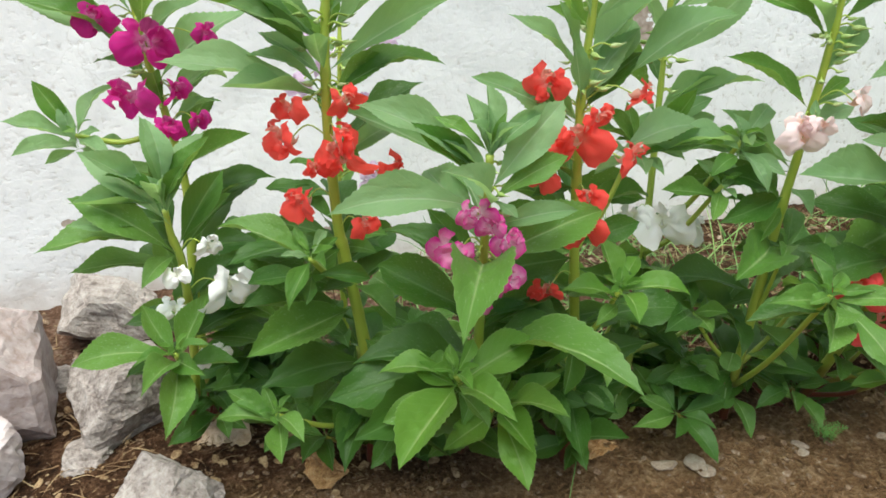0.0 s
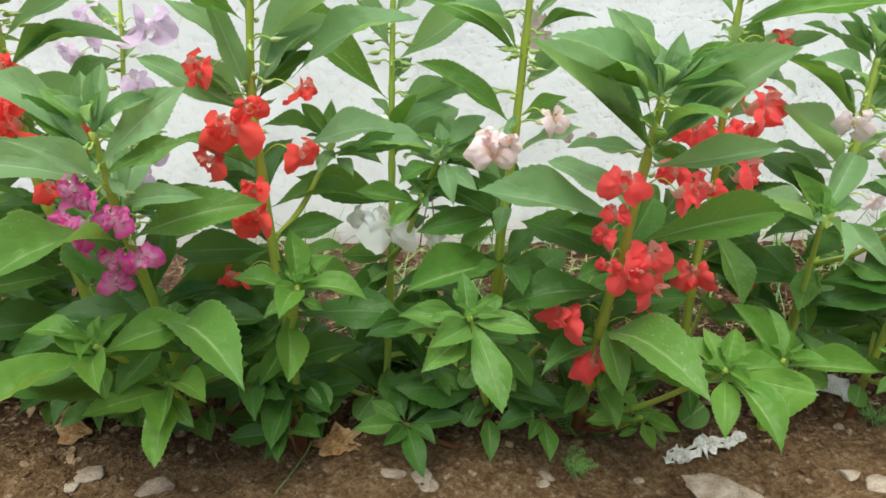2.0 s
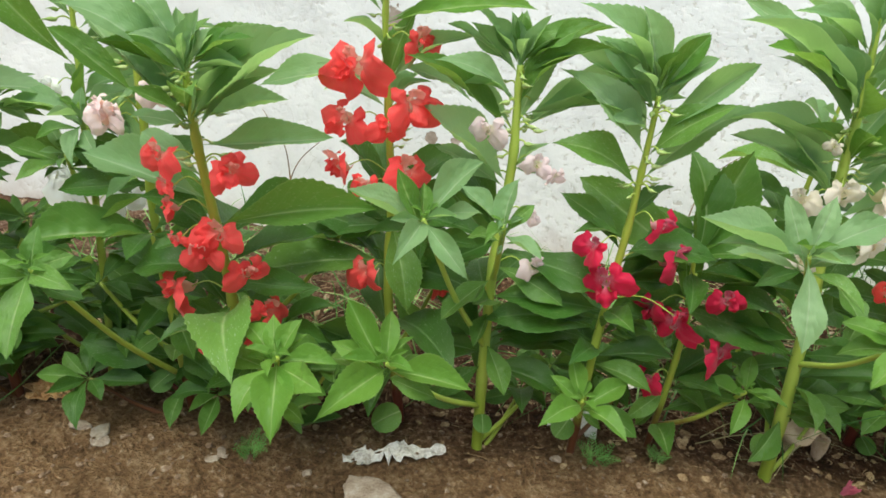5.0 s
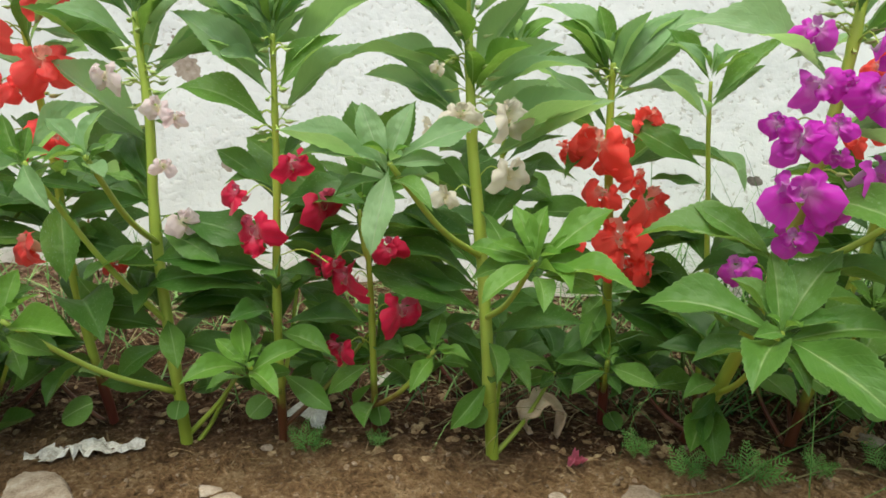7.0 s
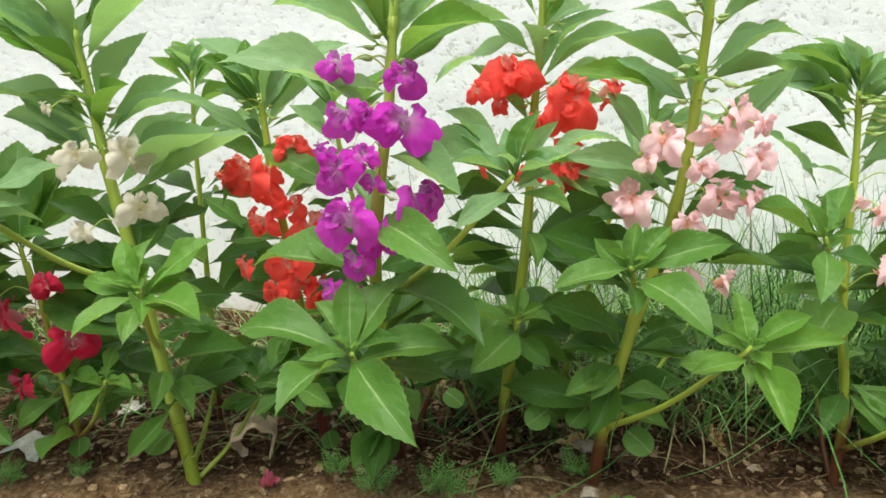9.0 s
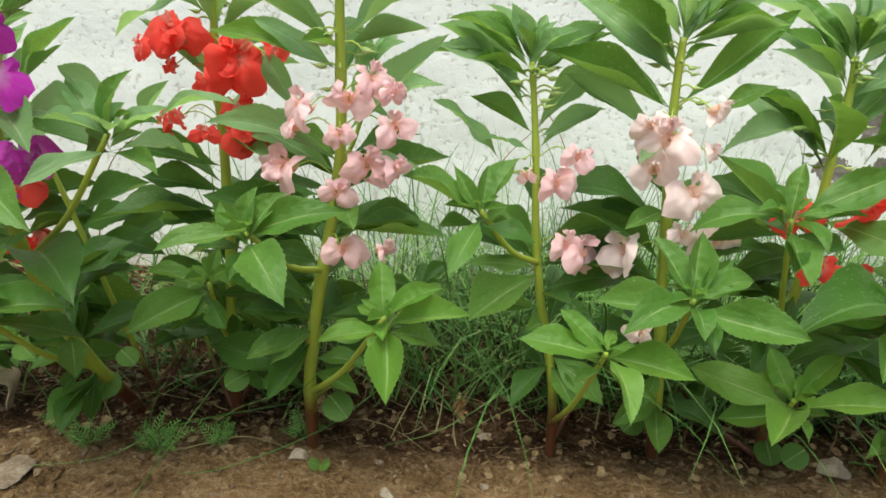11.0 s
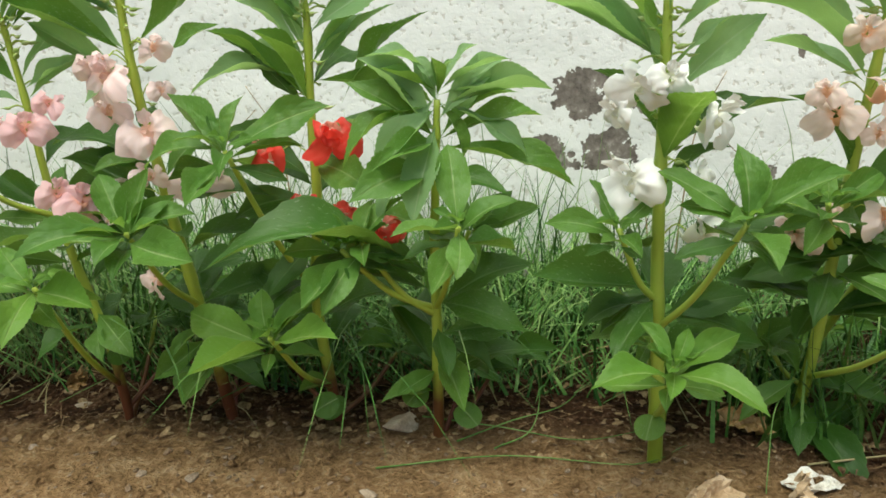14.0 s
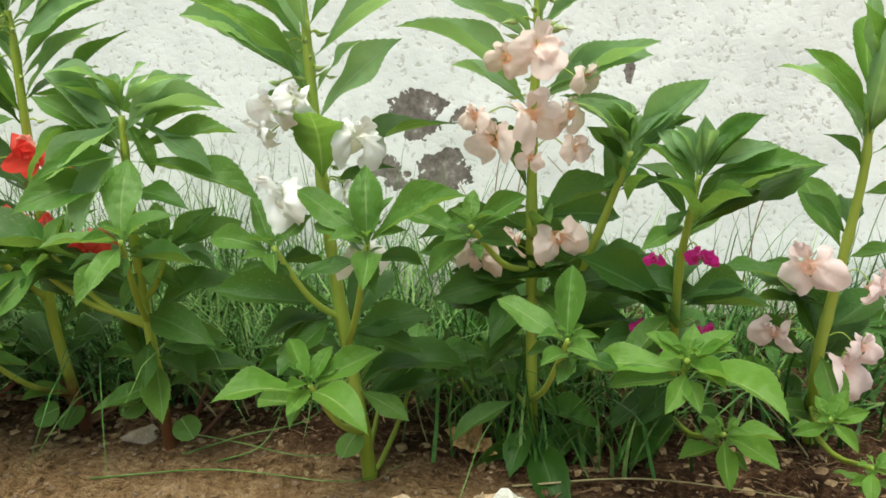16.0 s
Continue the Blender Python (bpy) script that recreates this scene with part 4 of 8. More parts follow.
leaf(p, (-0.073, 0.405, 0.473), (-0.164, 0.425, 0.525), 0.30, 'm')

p = balsam('lilac_back', 'lilac', 0.006, (-0.062, 0.600, 0.000), (-0.060, 0.609, 0.189), (-0.055, 0.613, 0.279), (-0.040, 0.619, 0.428), (-0.035, 0.620, 0.483))
leaf(p, (-0.042, 0.618, 0.406), (-0.017, 0.646, 0.450), 0.5, 'm')
leaf(p, (-0.039, 0.619, 0.440), (-0.075, 0.623, 0.476), 0.38, 'm')
leaf(p, (-0.041, 0.618, 0.417), (-0.068, 0.577, 0.390), 0.38, 'd')
flower(p, (-0.038, 0.619, 0.444), (-0.062, 0.597, 0.449), 0.054)
flower(p, (-0.038, 0.619, 0.448), (-0.001, 0.596, 0.447), 0.057)
flower(p, (-0.053, 0.614, 0.300), (-0.018, 0.590, 0.304), 0.037)
flower(p, (-0.056, 0.613, 0.266), (-0.030, 0.583, 0.275), 0.033)
flower(p, (-0.044, 0.617, 0.385), (-0.021, 0.586, 0.389), 0.032)
flower(p, (-0.041, 0.618, 0.417), (-0.091, 0.604, 0.417), 0.037)

p = balsam('magenta_front', 'bicolour', 0.008, (0.048, 0.461, 0.000), (0.047, 0.393, 0.118), (0.041, 0.355, 0.226), (0.036, 0.324, 0.312), (0.034, 0.307, 0.366), (0.033, 0.295, 0.415))
rosette(p, (0.033, 0.295, 0.415), None, 'm', (-0.023, 0.314, 0.441), (0.022, 0.319, 0.458), (0.039, 0.322, 0.463), (0.101, 0.318, 0.446), (-0.016, 0.253, 0.421), (0.101, 0.304, 0.405), (0.059, 0.311, 0.436), (-0.002, 0.307, 0.428))
rosette(p, (0.003, 0.297, 0.221), (0.045, 0.385, 0.141), 'y', (-0.063, 0.311, 0.227), (-0.064, 0.214, 0.206), (0.086, 0.324, 0.229), (0.032, 0.221, 0.223), (0.004, 0.320, 0.241), (-0.036, 0.314, 0.233))
rosette(p, (0.049, 0.330, 0.159), (0.047, 0.422, 0.068), 'y', (0.060, 0.254, 0.158), (-0.014, 0.282, 0.158), (0.099, 0.271, 0.176), (0.053, 0.249, 0.124), (0.124, 0.350, 0.165))
leaf(p, (0.034, 0.307, 0.366), (-0.091, 0.313, 0.375), 0.3, 'm')
leaf(p, (0.036, 0.324, 0.312), (0.153, 0.342, 0.338), 0.36, 'm')
leaf(p, (0.037, 0.326, 0.306), (-0.024, 0.172, 0.332), 0.33, 'm')
leaf(p, (0.034, 0.300, 0.395), (-0.059, 0.348, 0.449), 0.30, 'm')
leaf(p, (0.035, 0.313, 0.347), (0.110, 0.300, 0.359), 0.3, 'm')
leaf(p, (0.033, 0.299, 0.398), (0.006, 0.309, 0.409), 0.4, 'm')
leaf(p, (0.034, 0.304, 0.377), (0.053, 0.285, 0.364), 0.6, 'm')
leaf(p, (0.043, 0.366, 0.195), (0.143, 0.225, 0.220), 0.34, 'm')
leaf(p, (0.041, 0.355, 0.226), (0.099, 0.373, 0.236), 0.38, 'd')
leaf(p, (0.043, 0.366, 0.195), (-0.104, 0.360, 0.175), 0.38, 'd')
leaf(p, (0.045, 0.382, 0.149), (-0.090, 0.283, 0.185), 0.38, 'd')
flower(p, (0.034, 0.308, 0.362), (0.018, 0.279, 0.374), 0.027)
flower(p, (0.036, 0.319, 0.328), (0.006, 0.297, 0.334), 0.039)
flower(p, (0.035, 0.318, 0.332), (0.043, 0.284, 0.347), 0.026)
flower(p, (0.038, 0.333, 0.287), (0.033, 0.297, 0.305), 0.029)
flower(p, (0.038, 0.335, 0.281), (0.050, 0.303, 0.301), 0.028)
flower(p, (0.039, 0.342, 0.263), (0.025, 0.311, 0.276), 0.024)
flower(p, (0.035, 0.312, 0.351), (0.029, 0.277, 0.365), 0.022)

p = balsam('coral_second', 'coral', 0.0085, (0.162, 0.416, 0.000), (0.159, 0.402, 0.130), (0.156, 0.396, 0.190), (0.148, 0.388, 0.284), (0.144, 0.382, 0.363), (0.142, 0.377, 0.423), (0.145, 0.374, 0.479), (0.149, 0.372, 0.526))
rosette(p, (0.211, 0.400, 0.377), (0.148, 0.389, 0.278), 'm', (0.181, 0.413, 0.411), (0.209, 0.420, 0.414), (0.241, 0.425, 0.399), (0.144, 0.399, 0.392), (0.257, 0.384, 0.360), (0.199, 0.354, 0.362))
rosette(p, (0.176, 0.343, 0.254), (0.157, 0.398, 0.169), 'y', (0.168, 0.376, 0.299), (0.211, 0.376, 0.270), (0.242, 0.327, 0.246), (0.165, 0.284, 0.252), (0.115, 0.340, 0.264), (0.188, 0.364, 0.271))
plume(p, (0.145, 0.374, 0.479), (0.149, 0.372, 0.526), 0.0085)
leaf(p, (0.143, 0.376, 0.446), (0.074, 0.378, 0.506), 0.28, 'm')
leaf(p, (0.143, 0.377, 0.427), (0.217, 0.432, 0.486), 0.36, 'm')
leaf(p, (0.143, 0.378, 0.406), (0.045, 0.385, 0.456), 0.30, 'm')
leaf(p, (0.145, 0.383, 0.351), (0.071, 0.366, 0.388), 0.40, 'd')
leaf(p, (0.144, 0.375, 0.462), (0.215, 0.393, 0.510), 0.40, 'y')
leaf(p, (0.146, 0.373, 0.492), (0.119, 0.377, 0.533), 0.38, 'm')
leaf(p, (0.145, 0.383, 0.346), (0.097, 0.375, 0.346), 0.38, 'd')
leaf(p, (0.156, 0.396, 0.197), (0.163, 0.329, 0.155), 0.62, 'y')
leaf(p, (0.157, 0.398, 0.177), (0.061, 0.372, 0.167), 0.38, 'm')
leaf(p, (0.149, 0.389, 0.271), (0.057, 0.371, 0.277), 0.38, 'd')
leaf(p, (0.158, 0.401, 0.139), (0.219, 0.427, 0.123), 0.38, 'd')
leaf(p, (0.160, 0.405, 0.102), (0.141, 0.327, 0.075), 0.38, 'd')
round_leaf(p, (0.160, 0.407, 0.084), (0.140, 0.387, 0.087), 0.040)
round_leaf(p, (0.160, 0.408, 0.074), (0.186, 0.388, 0.095), 0.034)
flower(p, (0.144, 0.376, 0.447), (0.106, 0.360, 0.449), 0.034)
flower(p, (0.143, 0.379, 0.397), (0.128, 0.354, 0.399), 0.050)
flower(p, (0.143, 0.378, 0.414), (0.144, 0.346, 0.419), 0.029)
flower(p, (0.144, 0.381, 0.371), (0.104, 0.366, 0.368), 0.027)
flower(p, (0.143, 0.377, 0.427), (0.187, 0.358, 0.434), 0.025)
flower(p, (0.144, 0.382, 0.367), (0.184, 0.360, 0.376), 0.035)
flower(p, (0.145, 0.384, 0.340), (0.142, 0.354, 0.345), 0.029)
flower(p, (0.147, 0.386, 0.307), (0.142, 0.357, 0.318), 0.042)
flower(p, (0.151, 0.391, 0.251), (0.116, 0.374, 0.246), 0.031)
bud(p, (0.145, 0.374, 0.471), (0.146, 0.364, 0.470))
bud(p, (0.143, 0.376, 0.443), (0.147, 0.366, 0.446))
leaf(p, (0.142, 0.377, 0.421), (0.201, 0.387, 0.487), 0.42, 'm')
leaf(p, (0.142, 0.377, 0.418), (0.112, 0.361, 0.516), 0.26, 'm')
leaf(p, (0.143, 0.378, 0.408), (0.095, 0.371, 0.462), 0.30, 'm')
leaf(p, (0.177, 0.376, 0.441), (0.290, 0.377, 0.493), 0.36, 'm')
leaf(p, (0.179, 0.381, 0.375), (0.279, 0.395, 0.388), 0.38, 'm')
leaf(p, (0.194, 0.382, 0.365), (0.321, 0.401, 0.360), 0.30, 'm')

p = balsam('white_mid', 'white', 0.0065, (0.258, 0.466, 0.000), (0.264, 0.463, 0.133), (0.267, 0.461, 0.278), (0.267, 0.460, 0.362), (0.267, 0.459, 0.422), (0.268, 0.458, 0.489), (0.269, 0.458, 0.526))
rosette(p, (0.312, 0.380, 0.375), (0.267, 0.462, 0.247), 'm', (0.308, 0.394, 0.400), (0.356, 0.406, 0.401), (0.288, 0.382, 0.373), (0.351, 0.395, 0.372), (0.321, 0.342, 0.333), (0.229, 0.381, 0.372))
rosette(p, (0.294, 0.375, 0.334), (0.266, 0.462, 0.226), 'm', (0.230, 0.378, 0.336), (0.270, 0.389, 0.359), (0.318, 0.393, 0.348), (0.298, 0.355, 0.326), (0.262, 0.337, 0.315))
plume(p, (0.268, 0.458, 0.489), (0.269, 0.458, 0.526), 0.0065)
leaf(p, (0.267, 0.459, 0.401), (0.148, 0.478, 0.498), 0.36, 'm')
leaf(p, (0.267, 0.459, 0.440), (0.368, 0.465, 0.512), 0.34, 'm')
leaf(p, (0.267, 0.460, 0.356), (0.291, 0.430, 0.417), 0.45, 'y')
leaf(p, (0.267, 0.460, 0.379), (0.245, 0.469, 0.404), 0.5, 'm')
leaf(p, (0.267, 0.459, 0.451), (0.224, 0.456, 0.517), 0.36, 'm')
leaf(p, (0.268, 0.458, 0.485), (0.310, 0.483, 0.532), 0.38, 'm')
leaf(p, (0.266, 0.462, 0.226), (0.220, 0.392, 0.201), 0.38, 'd')
leaf(p, (0.264, 0.463, 0.133), (0.221, 0.418, 0.129), 0.38, 'd')
leaf(p, (0.262, 0.462, 0.085), (0.266, 0.400, 0.066), 0.5, 'm')
round_leaf(p, (0.258, 0.466, 0.000), (0.279, 0.446, -0.019), 0.037)
round_leaf(p, (0.259, 0.465, 0.028), (0.236, 0.445, 0.036), 0.036)
flower(p, (0.267, 0.461, 0.257), (0.265, 0.428, 0.275), 0.053)
flower(p, (0.267, 0.461, 0.278), (0.238, 0.440, 0.282), 0.032)
flower(p, (0.267, 0.462, 0.247), (0.312, 0.445, 0.259), 0.039)
flower(p, (0.267, 0.460, 0.379), (0.251, 0.432, 0.384), 0.027)
bud(p, (0.267, 0.459, 0.451), (0.252, 0.449, 0.452))
bud(p, (0.267, 0.459, 0.441), (0.279, 0.449, 0.442))
leaf(p, (0.267, 0.460, 0.369), (0.326, 0.455, 0.399), 0.40, 'm')
leaf(p, (0.267, 0.460, 0.387), (0.398, 0.470, 0.408), 0.24, 'm')

p = balsam('pale_tall', 'palepink', 0.008, (0.380, 0.430, 0.000), (0.376, 0.402, 0.172), (0.374, 0.387, 0.280), (0.377, 0.378, 0.356), (0.379, 0.369, 0.429), (0.380, 0.363, 0.491), (0.381, 0.360, 0.538))
rosette(p, (0.327, 0.251, 0.270), (0.379, 0.422, 0.049), 'm', (0.267, 0.255, 0.271), (0.290, 0.203, 0.272), (0.322, 0.278, 0.301), (0.357, 0.270, 0.279), (0.382, 0.226, 0.269), (0.346, 0.179, 0.225), (0.283, 0.196, 0.254))
plume(p, (0.380, 0.363, 0.491), (0.381, 0.360, 0.538), 0.008)
leaf(p, (0.380, 0.366, 0.461), (0.288, 0.386, 0.508), 0.28, 'm')
leaf(p, (0.380, 0.364, 0.479), (0.438, 0.350, 0.500), 0.32, 'm')
leaf(p, (0.378, 0.373, 0.400), (0.286, 0.383, 0.456), 0.30, 'm')
leaf(p, (0.379, 0.372, 0.408), (0.429, 0.388, 0.425), 0.35, 'y')
leaf(p, (0.379, 0.371, 0.414), (0.365, 0.353, 0.396), 0.38, 'd')
leaf(p, (0.377, 0.376, 0.371), (0.450, 0.397, 0.393), 0.38, 'd')
leaf(p, (0.375, 0.390, 0.256), (0.277, 0.313, 0.263), 0.5, 'm')
leaf(p, (0.375, 0.394, 0.233), (0.403, 0.415, 0.255), 0.38, 'm')
leaf(p, (0.378, 0.416, 0.086), (0.452, 0.366, 0.087), 0.38, 'd')
leaf(p, (0.379, 0.424, 0.040), (0.378, 0.372, 0.010), 0.5, 'm')
round_leaf(p, (0.379, 0.424, 0.037), (0.357, 0.404, 0.053), 0.030)
round_leaf(p, (0.377, 0.414, 0.098), (0.350, 0.394, 0.110), 0.026)
flower(p, (0.377, 0.376, 0.371), (0.355, 0.350, 0.380), 0.038)
flower(p, (0.379, 0.372, 0.408), (0.406, 0.347, 0.412), 0.027)
flower(p, (0.378, 0.374, 0.387), (0.352, 0.350, 0.395), 0.024)
flower(p, (0.378, 0.375, 0.382), (0.368, 0.342, 0.394), 0.022)
bud(p, (0.380, 0.362, 0.501), (0.365, 0.352, 0.501))
bud(p, (0.380, 0.366, 0.464), (0.370, 0.356, 0.467))
bud(p, (0.380, 0.364, 0.478), (0.394, 0.354, 0.478))
leaf(p, (0.380, 0.363, 0.491), (0.447, 0.379, 0.533), 0.24, 'm')
leaf(p, (0.379, 0.366, 0.458), (0.304, 0.347, 0.509), 0.22, 'm')
leaf(p, (0.379, 0.368, 0.436), (0.432, 0.388, 0.482), 0.36, 'm')

p = balsam('red_front', 'red', 0.0085, (0.494, 0.432, 0.000), (0.476, 0.355, 0.167), (0.474, 0.331, 0.241), (0.473, 0.306, 0.318), (0.471, 0.284, 0.390), (0.471, 0.274, 0.432), (0.471, 0.270, 0.453))
rosette(p, (0.471, 0.270, 0.453), None, 'm', (0.428, 0.300, 0.515), (0.456, 0.292, 0.499), (0.487, 0.287, 0.494), (0.369, 0.300, 0.491), (0.409, 0.290, 0.462), (0.540, 0.280, 0.478), (0.545, 0.276, 0.462), (0.501, 0.213, 0.449), (0.440, 0.232, 0.446))
rosette(p, (0.553, 0.235, 0.222), (0.490, 0.416, 0.036), 'y', (0.512, 0.267, 0.233), (0.540, 0.267, 0.247), (0.568, 0.260, 0.249), (0.523, 0.246, 0.213), (0.607, 0.235, 0.224), (0.606, 0.183, 0.231), (0.534, 0.182, 0.190), (0.571, 0.160, 0.191))
rosette(p, (0.528, 0.330, 0.100), (0.493, 0.427, 0.012), 'y', (0.472, 0.344, 0.085), (0.505, 0.359, 0.117), (0.559, 0.302, 0.101), (0.530, 0.291, 0.088))
leaf(p, (0.471, 0.284, 0.390), (0.587, 0.285, 0.409), 0.28, 'm')
leaf(p, (0.473, 0.301, 0.334), (0.339, 0.329, 0.355), 0.36, 'm')
leaf(p, (0.473, 0.309, 0.307), (0.621, 0.312, 0.340), 0.3, 'm')
leaf(p, (0.476, 0.347, 0.193), (0.526, 0.199, 0.214), 0.55, 'm')
leaf(p, (0.476, 0.352, 0.178), (0.407, 0.305, 0.171), 0.5, 'd')
leaf(p, (0.474, 0.331, 0.241), (0.556, 0.335, 0.241), 0.38, 'd')
leaf(p, (0.471, 0.280, 0.405), (0.407, 0.296, 0.404), 0.38, 'd')
leaf(p, (0.473, 0.313, 0.296), (0.425, 0.284, 0.288), 0.38, 'd')
flower(p, (0.472, 0.290, 0.369), (0.449, 0.263, 0.381), 0.031)
flower(p, (0.472, 0.290, 0.369), (0.502, 0.269, 0.372), 0.037)
flower(p, (0.472, 0.298, 0.344), (0.448, 0.272, 0.353), 0.020)
flower(p, (0.473, 0.306, 0.318), (0.446, 0.281, 0.331), 0.023)
flower(p, (0.473, 0.313, 0.296), (0.487, 0.284, 0.306), 0.040)
flower(p, (0.474, 0.322, 0.268), (0.471, 0.284, 0.289), 0.038)
flower(p, (0.474, 0.327, 0.252), (0.502, 0.305, 0.262), 0.038)
flower(p, (0.475, 0.338, 0.220), (0.430, 0.322, 0.227), 0.044)
flower(p, (0.475, 0.343, 0.204), (0.512, 0.325, 0.210), 0.039)
flower(p, (0.479, 0.366, 0.143), (0.470, 0.331, 0.168), 0.046)
bud(p, (0.471, 0.275, 0.426), (0.470, 0.265, 0.429))
bud(p, (0.471, 0.280, 0.405), (0.469, 0.270, 0.409))
leaf(p, (0.471, 0.276, 0.426), (0.372, 0.263, 0.497), 0.30, 'm')
leaf(p, (0.471, 0.270, 0.459), (0.428, 0.273, 0.518), 0.34, 'm')
leaf(p, (0.471, 0.270, 0.454), (0.482, 0.275, 0.502), 0.42, 'm')
leaf(p, (0.471, 0.270, 0.456), (0.533, 0.253, 0.488), 0.34, 'm')
leaf(p, (0.471, 0.270, 0.453), (0.408, 0.253, 0.474), 0.24, 'm')
leaf(p, (0.471, 0.270, 0.454), (0.529, 0.251, 0.464), 0.22, 'y')
leaf(p, (0.471, 0.279, 0.412), (0.539, 0.319, 0.428), 0.40, 'd')
leaf(p, (0.471, 0.270, 0.455), (0.535, 0.287, 0.493), 0.36, 'm')
leaf(p, (0.471, 0.281, 0.402), (0.575, 0.267, 0.492), 0.36, 'm')
leaf(p, (0.480, 0.372, 0.130), (0.522, 0.389, 0.162), 0.36, 'y')
leaf(p, (0.484, 0.388, 0.094), (0.591, 0.369, 0.128), 0.40, 'm')
flower(p, (0.473, 0.311, 0.298), (0.450, 0.279, 0.302), 0.019)

p = balsam('red_back', 'red', 0.008, (0.637, 0.463, 0.000), (0.621, 0.453, 0.116), (0.613, 0.446, 0.226), (0.614, 0.441, 0.298), (0.607, 0.436, 0.388), (0.600, 0.432, 0.470), (0.599, 0.430, 0.524))
plume(p, (0.600, 0.432, 0.470), (0.599, 0.430, 0.524), 0.008)
leaf(p, (0.600, 0.431, 0.491), (0.528, 0.427, 0.531), 0.22, 'm')
leaf(p, (0.600, 0.431, 0.487), (0.700, 0.451, 0.510), 0.22, 'm')
leaf(p, (0.604, 0.434, 0.423), (0.689, 0.417, 0.482), 0.36, 'm')
leaf(p, (0.606, 0.435, 0.400), (0.531, 0.468, 0.404), 0.38, 'd')
leaf(p, (0.605, 0.435, 0.406), (0.648, 0.439, 0.431), 0.38, 'd')
leaf(p, (0.613, 0.440, 0.311), (0.545, 0.485, 0.346), 0.38, 'd')
leaf(p, (0.599, 0.430, 0.512), (0.561, 0.452, 0.541), 0.38, 'm')
leaf(p, (0.599, 0.430, 0.512), (0.634, 0.434, 0.551), 0.38, 'm')
leaf(p, (0.614, 0.442, 0.277), (0.645, 0.387, 0.197), 0.6, 'm')
leaf(p, (0.613, 0.443, 0.262), (0.669, 0.436, 0.254), 0.38, 'm')
leaf(p, (0.619, 0.451, 0.148), (0.705, 0.340, 0.154), 0.38, 'd')
flower(p, (0.600, 0.432, 0.464), (0.635, 0.414, 0.469), 0.035)
flower(p, (0.603, 0.433, 0.435), (0.581, 0.403, 0.442), 0.054)
flower(p, (0.606, 0.435, 0.400), (0.630, 0.413, 0.407), 0.052)
flower(p, (0.608, 0.437, 0.375), (0.612, 0.405, 0.386), 0.031)
flower(p, (0.607, 0.436, 0.382), (0.569, 0.415, 0.388), 0.042)
flower(p, (0.611, 0.439, 0.330), (0.561, 0.425, 0.337), 0.037)
flower(p, (0.613, 0.440, 0.311), (0.593, 0.408, 0.324), 0.033)
flower(p, (0.611, 0.439, 0.330), (0.630, 0.415, 0.337), 0.044)
flower(p, (0.614, 0.447, 0.211), (0.597, 0.413, 0.224), 0.039)
flower(p, (0.615, 0.447, 0.203), (0.672, 0.433, 0.205), 0.028)
leaf(p, (0.599, 0.431, 0.503), (0.660, 0.425, 0.540), 0.36, 'm')
leaf(p, (0.604, 0.434, 0.420), (0.628, 0.444, 0.498), 0.40, 'm')
leaf(p, (0.601, 0.432, 0.460), (0.566, 0.392, 0.486), 0.50, 'y')
leaf(p, (0.603, 0.434, 0.433), (0.478, 0.415, 0.414), 0.34, 'm')
leaf(p, (0.602, 0.433, 0.444), (0.689, 0.445, 0.414), 0.36, 'd')
leaf(p, (0.613, 0.446, 0.226), (0.466, 0.396, 0.213), 0.40, 'm')
leaf(p, (0.616, 0.448, 0.188), (0.661, 0.448, 0.136), 0.40, 'm')

p = balsam('lilac_tall', 'lilacwhite', 0.0095, (0.737, 0.435, 0.000), (0.732, 0.422, 0.138), (0.730, 0.413, 0.252), (0.736, 0.405, 0.363), (0.734, 0.402, 0.418), (0.732, 0.400, 0.463))
rosette(p, (0.732, 0.400, 0.463), None, 'm', (0.718, 0.416, 0.508), (0.732, 0.419, 0.510), (0.686, 0.413, 0.509), (0.778, 0.428, 0.507))
rosette(p, (0.662, 0.317, 0.333), (0.732, 0.421, 0.146), 'm', (0.590, 0.321, 0.353), (0.633, 0.338, 0.372), (0.710, 0.363, 0.379), (0.714, 0.344, 0.335), (0.645, 0.252, 0.315), (0.709, 0.277, 0.298), (0.658, 0.337, 0.361))
rosette(p, (0.734, 0.290, 0.345), (0.731, 0.414, 0.236), 'm', (0.692, 0.307, 0.373), (0.743, 0.317, 0.382), (0.758, 0.309, 0.362), (0.767, 0.257, 0.335), (0.719, 0.252, 0.343))
rosette(p, (0.641, 0.290, 0.194), (0.735, 0.429, 0.059), 'y', (0.585, 0.296, 0.207), (0.637, 0.328, 0.231), (0.724, 0.264, 0.195), (0.593, 0.205, 0.183), (0.595, 0.324, 0.239), (0.662, 0.319, 0.210))
leaf(p, (0.732, 0.400, 0.457), (0.795, 0.381, 0.508), 0.30, 'm')
leaf(p, (0.732, 0.400, 0.455), (0.660, 0.419, 0.491), 0.30, 'm')
leaf(p, (0.734, 0.402, 0.421), (0.784, 0.384, 0.482), 0.40, 'm')
leaf(p, (0.733, 0.401, 0.430), (0.678, 0.385, 0.442), 0.30, 'm')
leaf(p, (0.735, 0.403, 0.399), (0.666, 0.420, 0.462), 0.28, 'm')
leaf(p, (0.734, 0.403, 0.398), (0.813, 0.438, 0.442), 0.32, 'm')
leaf(p, (0.734, 0.402, 0.423), (0.654, 0.387, 0.462), 0.36, 'm')
leaf(p, (0.734, 0.403, 0.398), (0.770, 0.441, 0.486), 0.38, 'd')
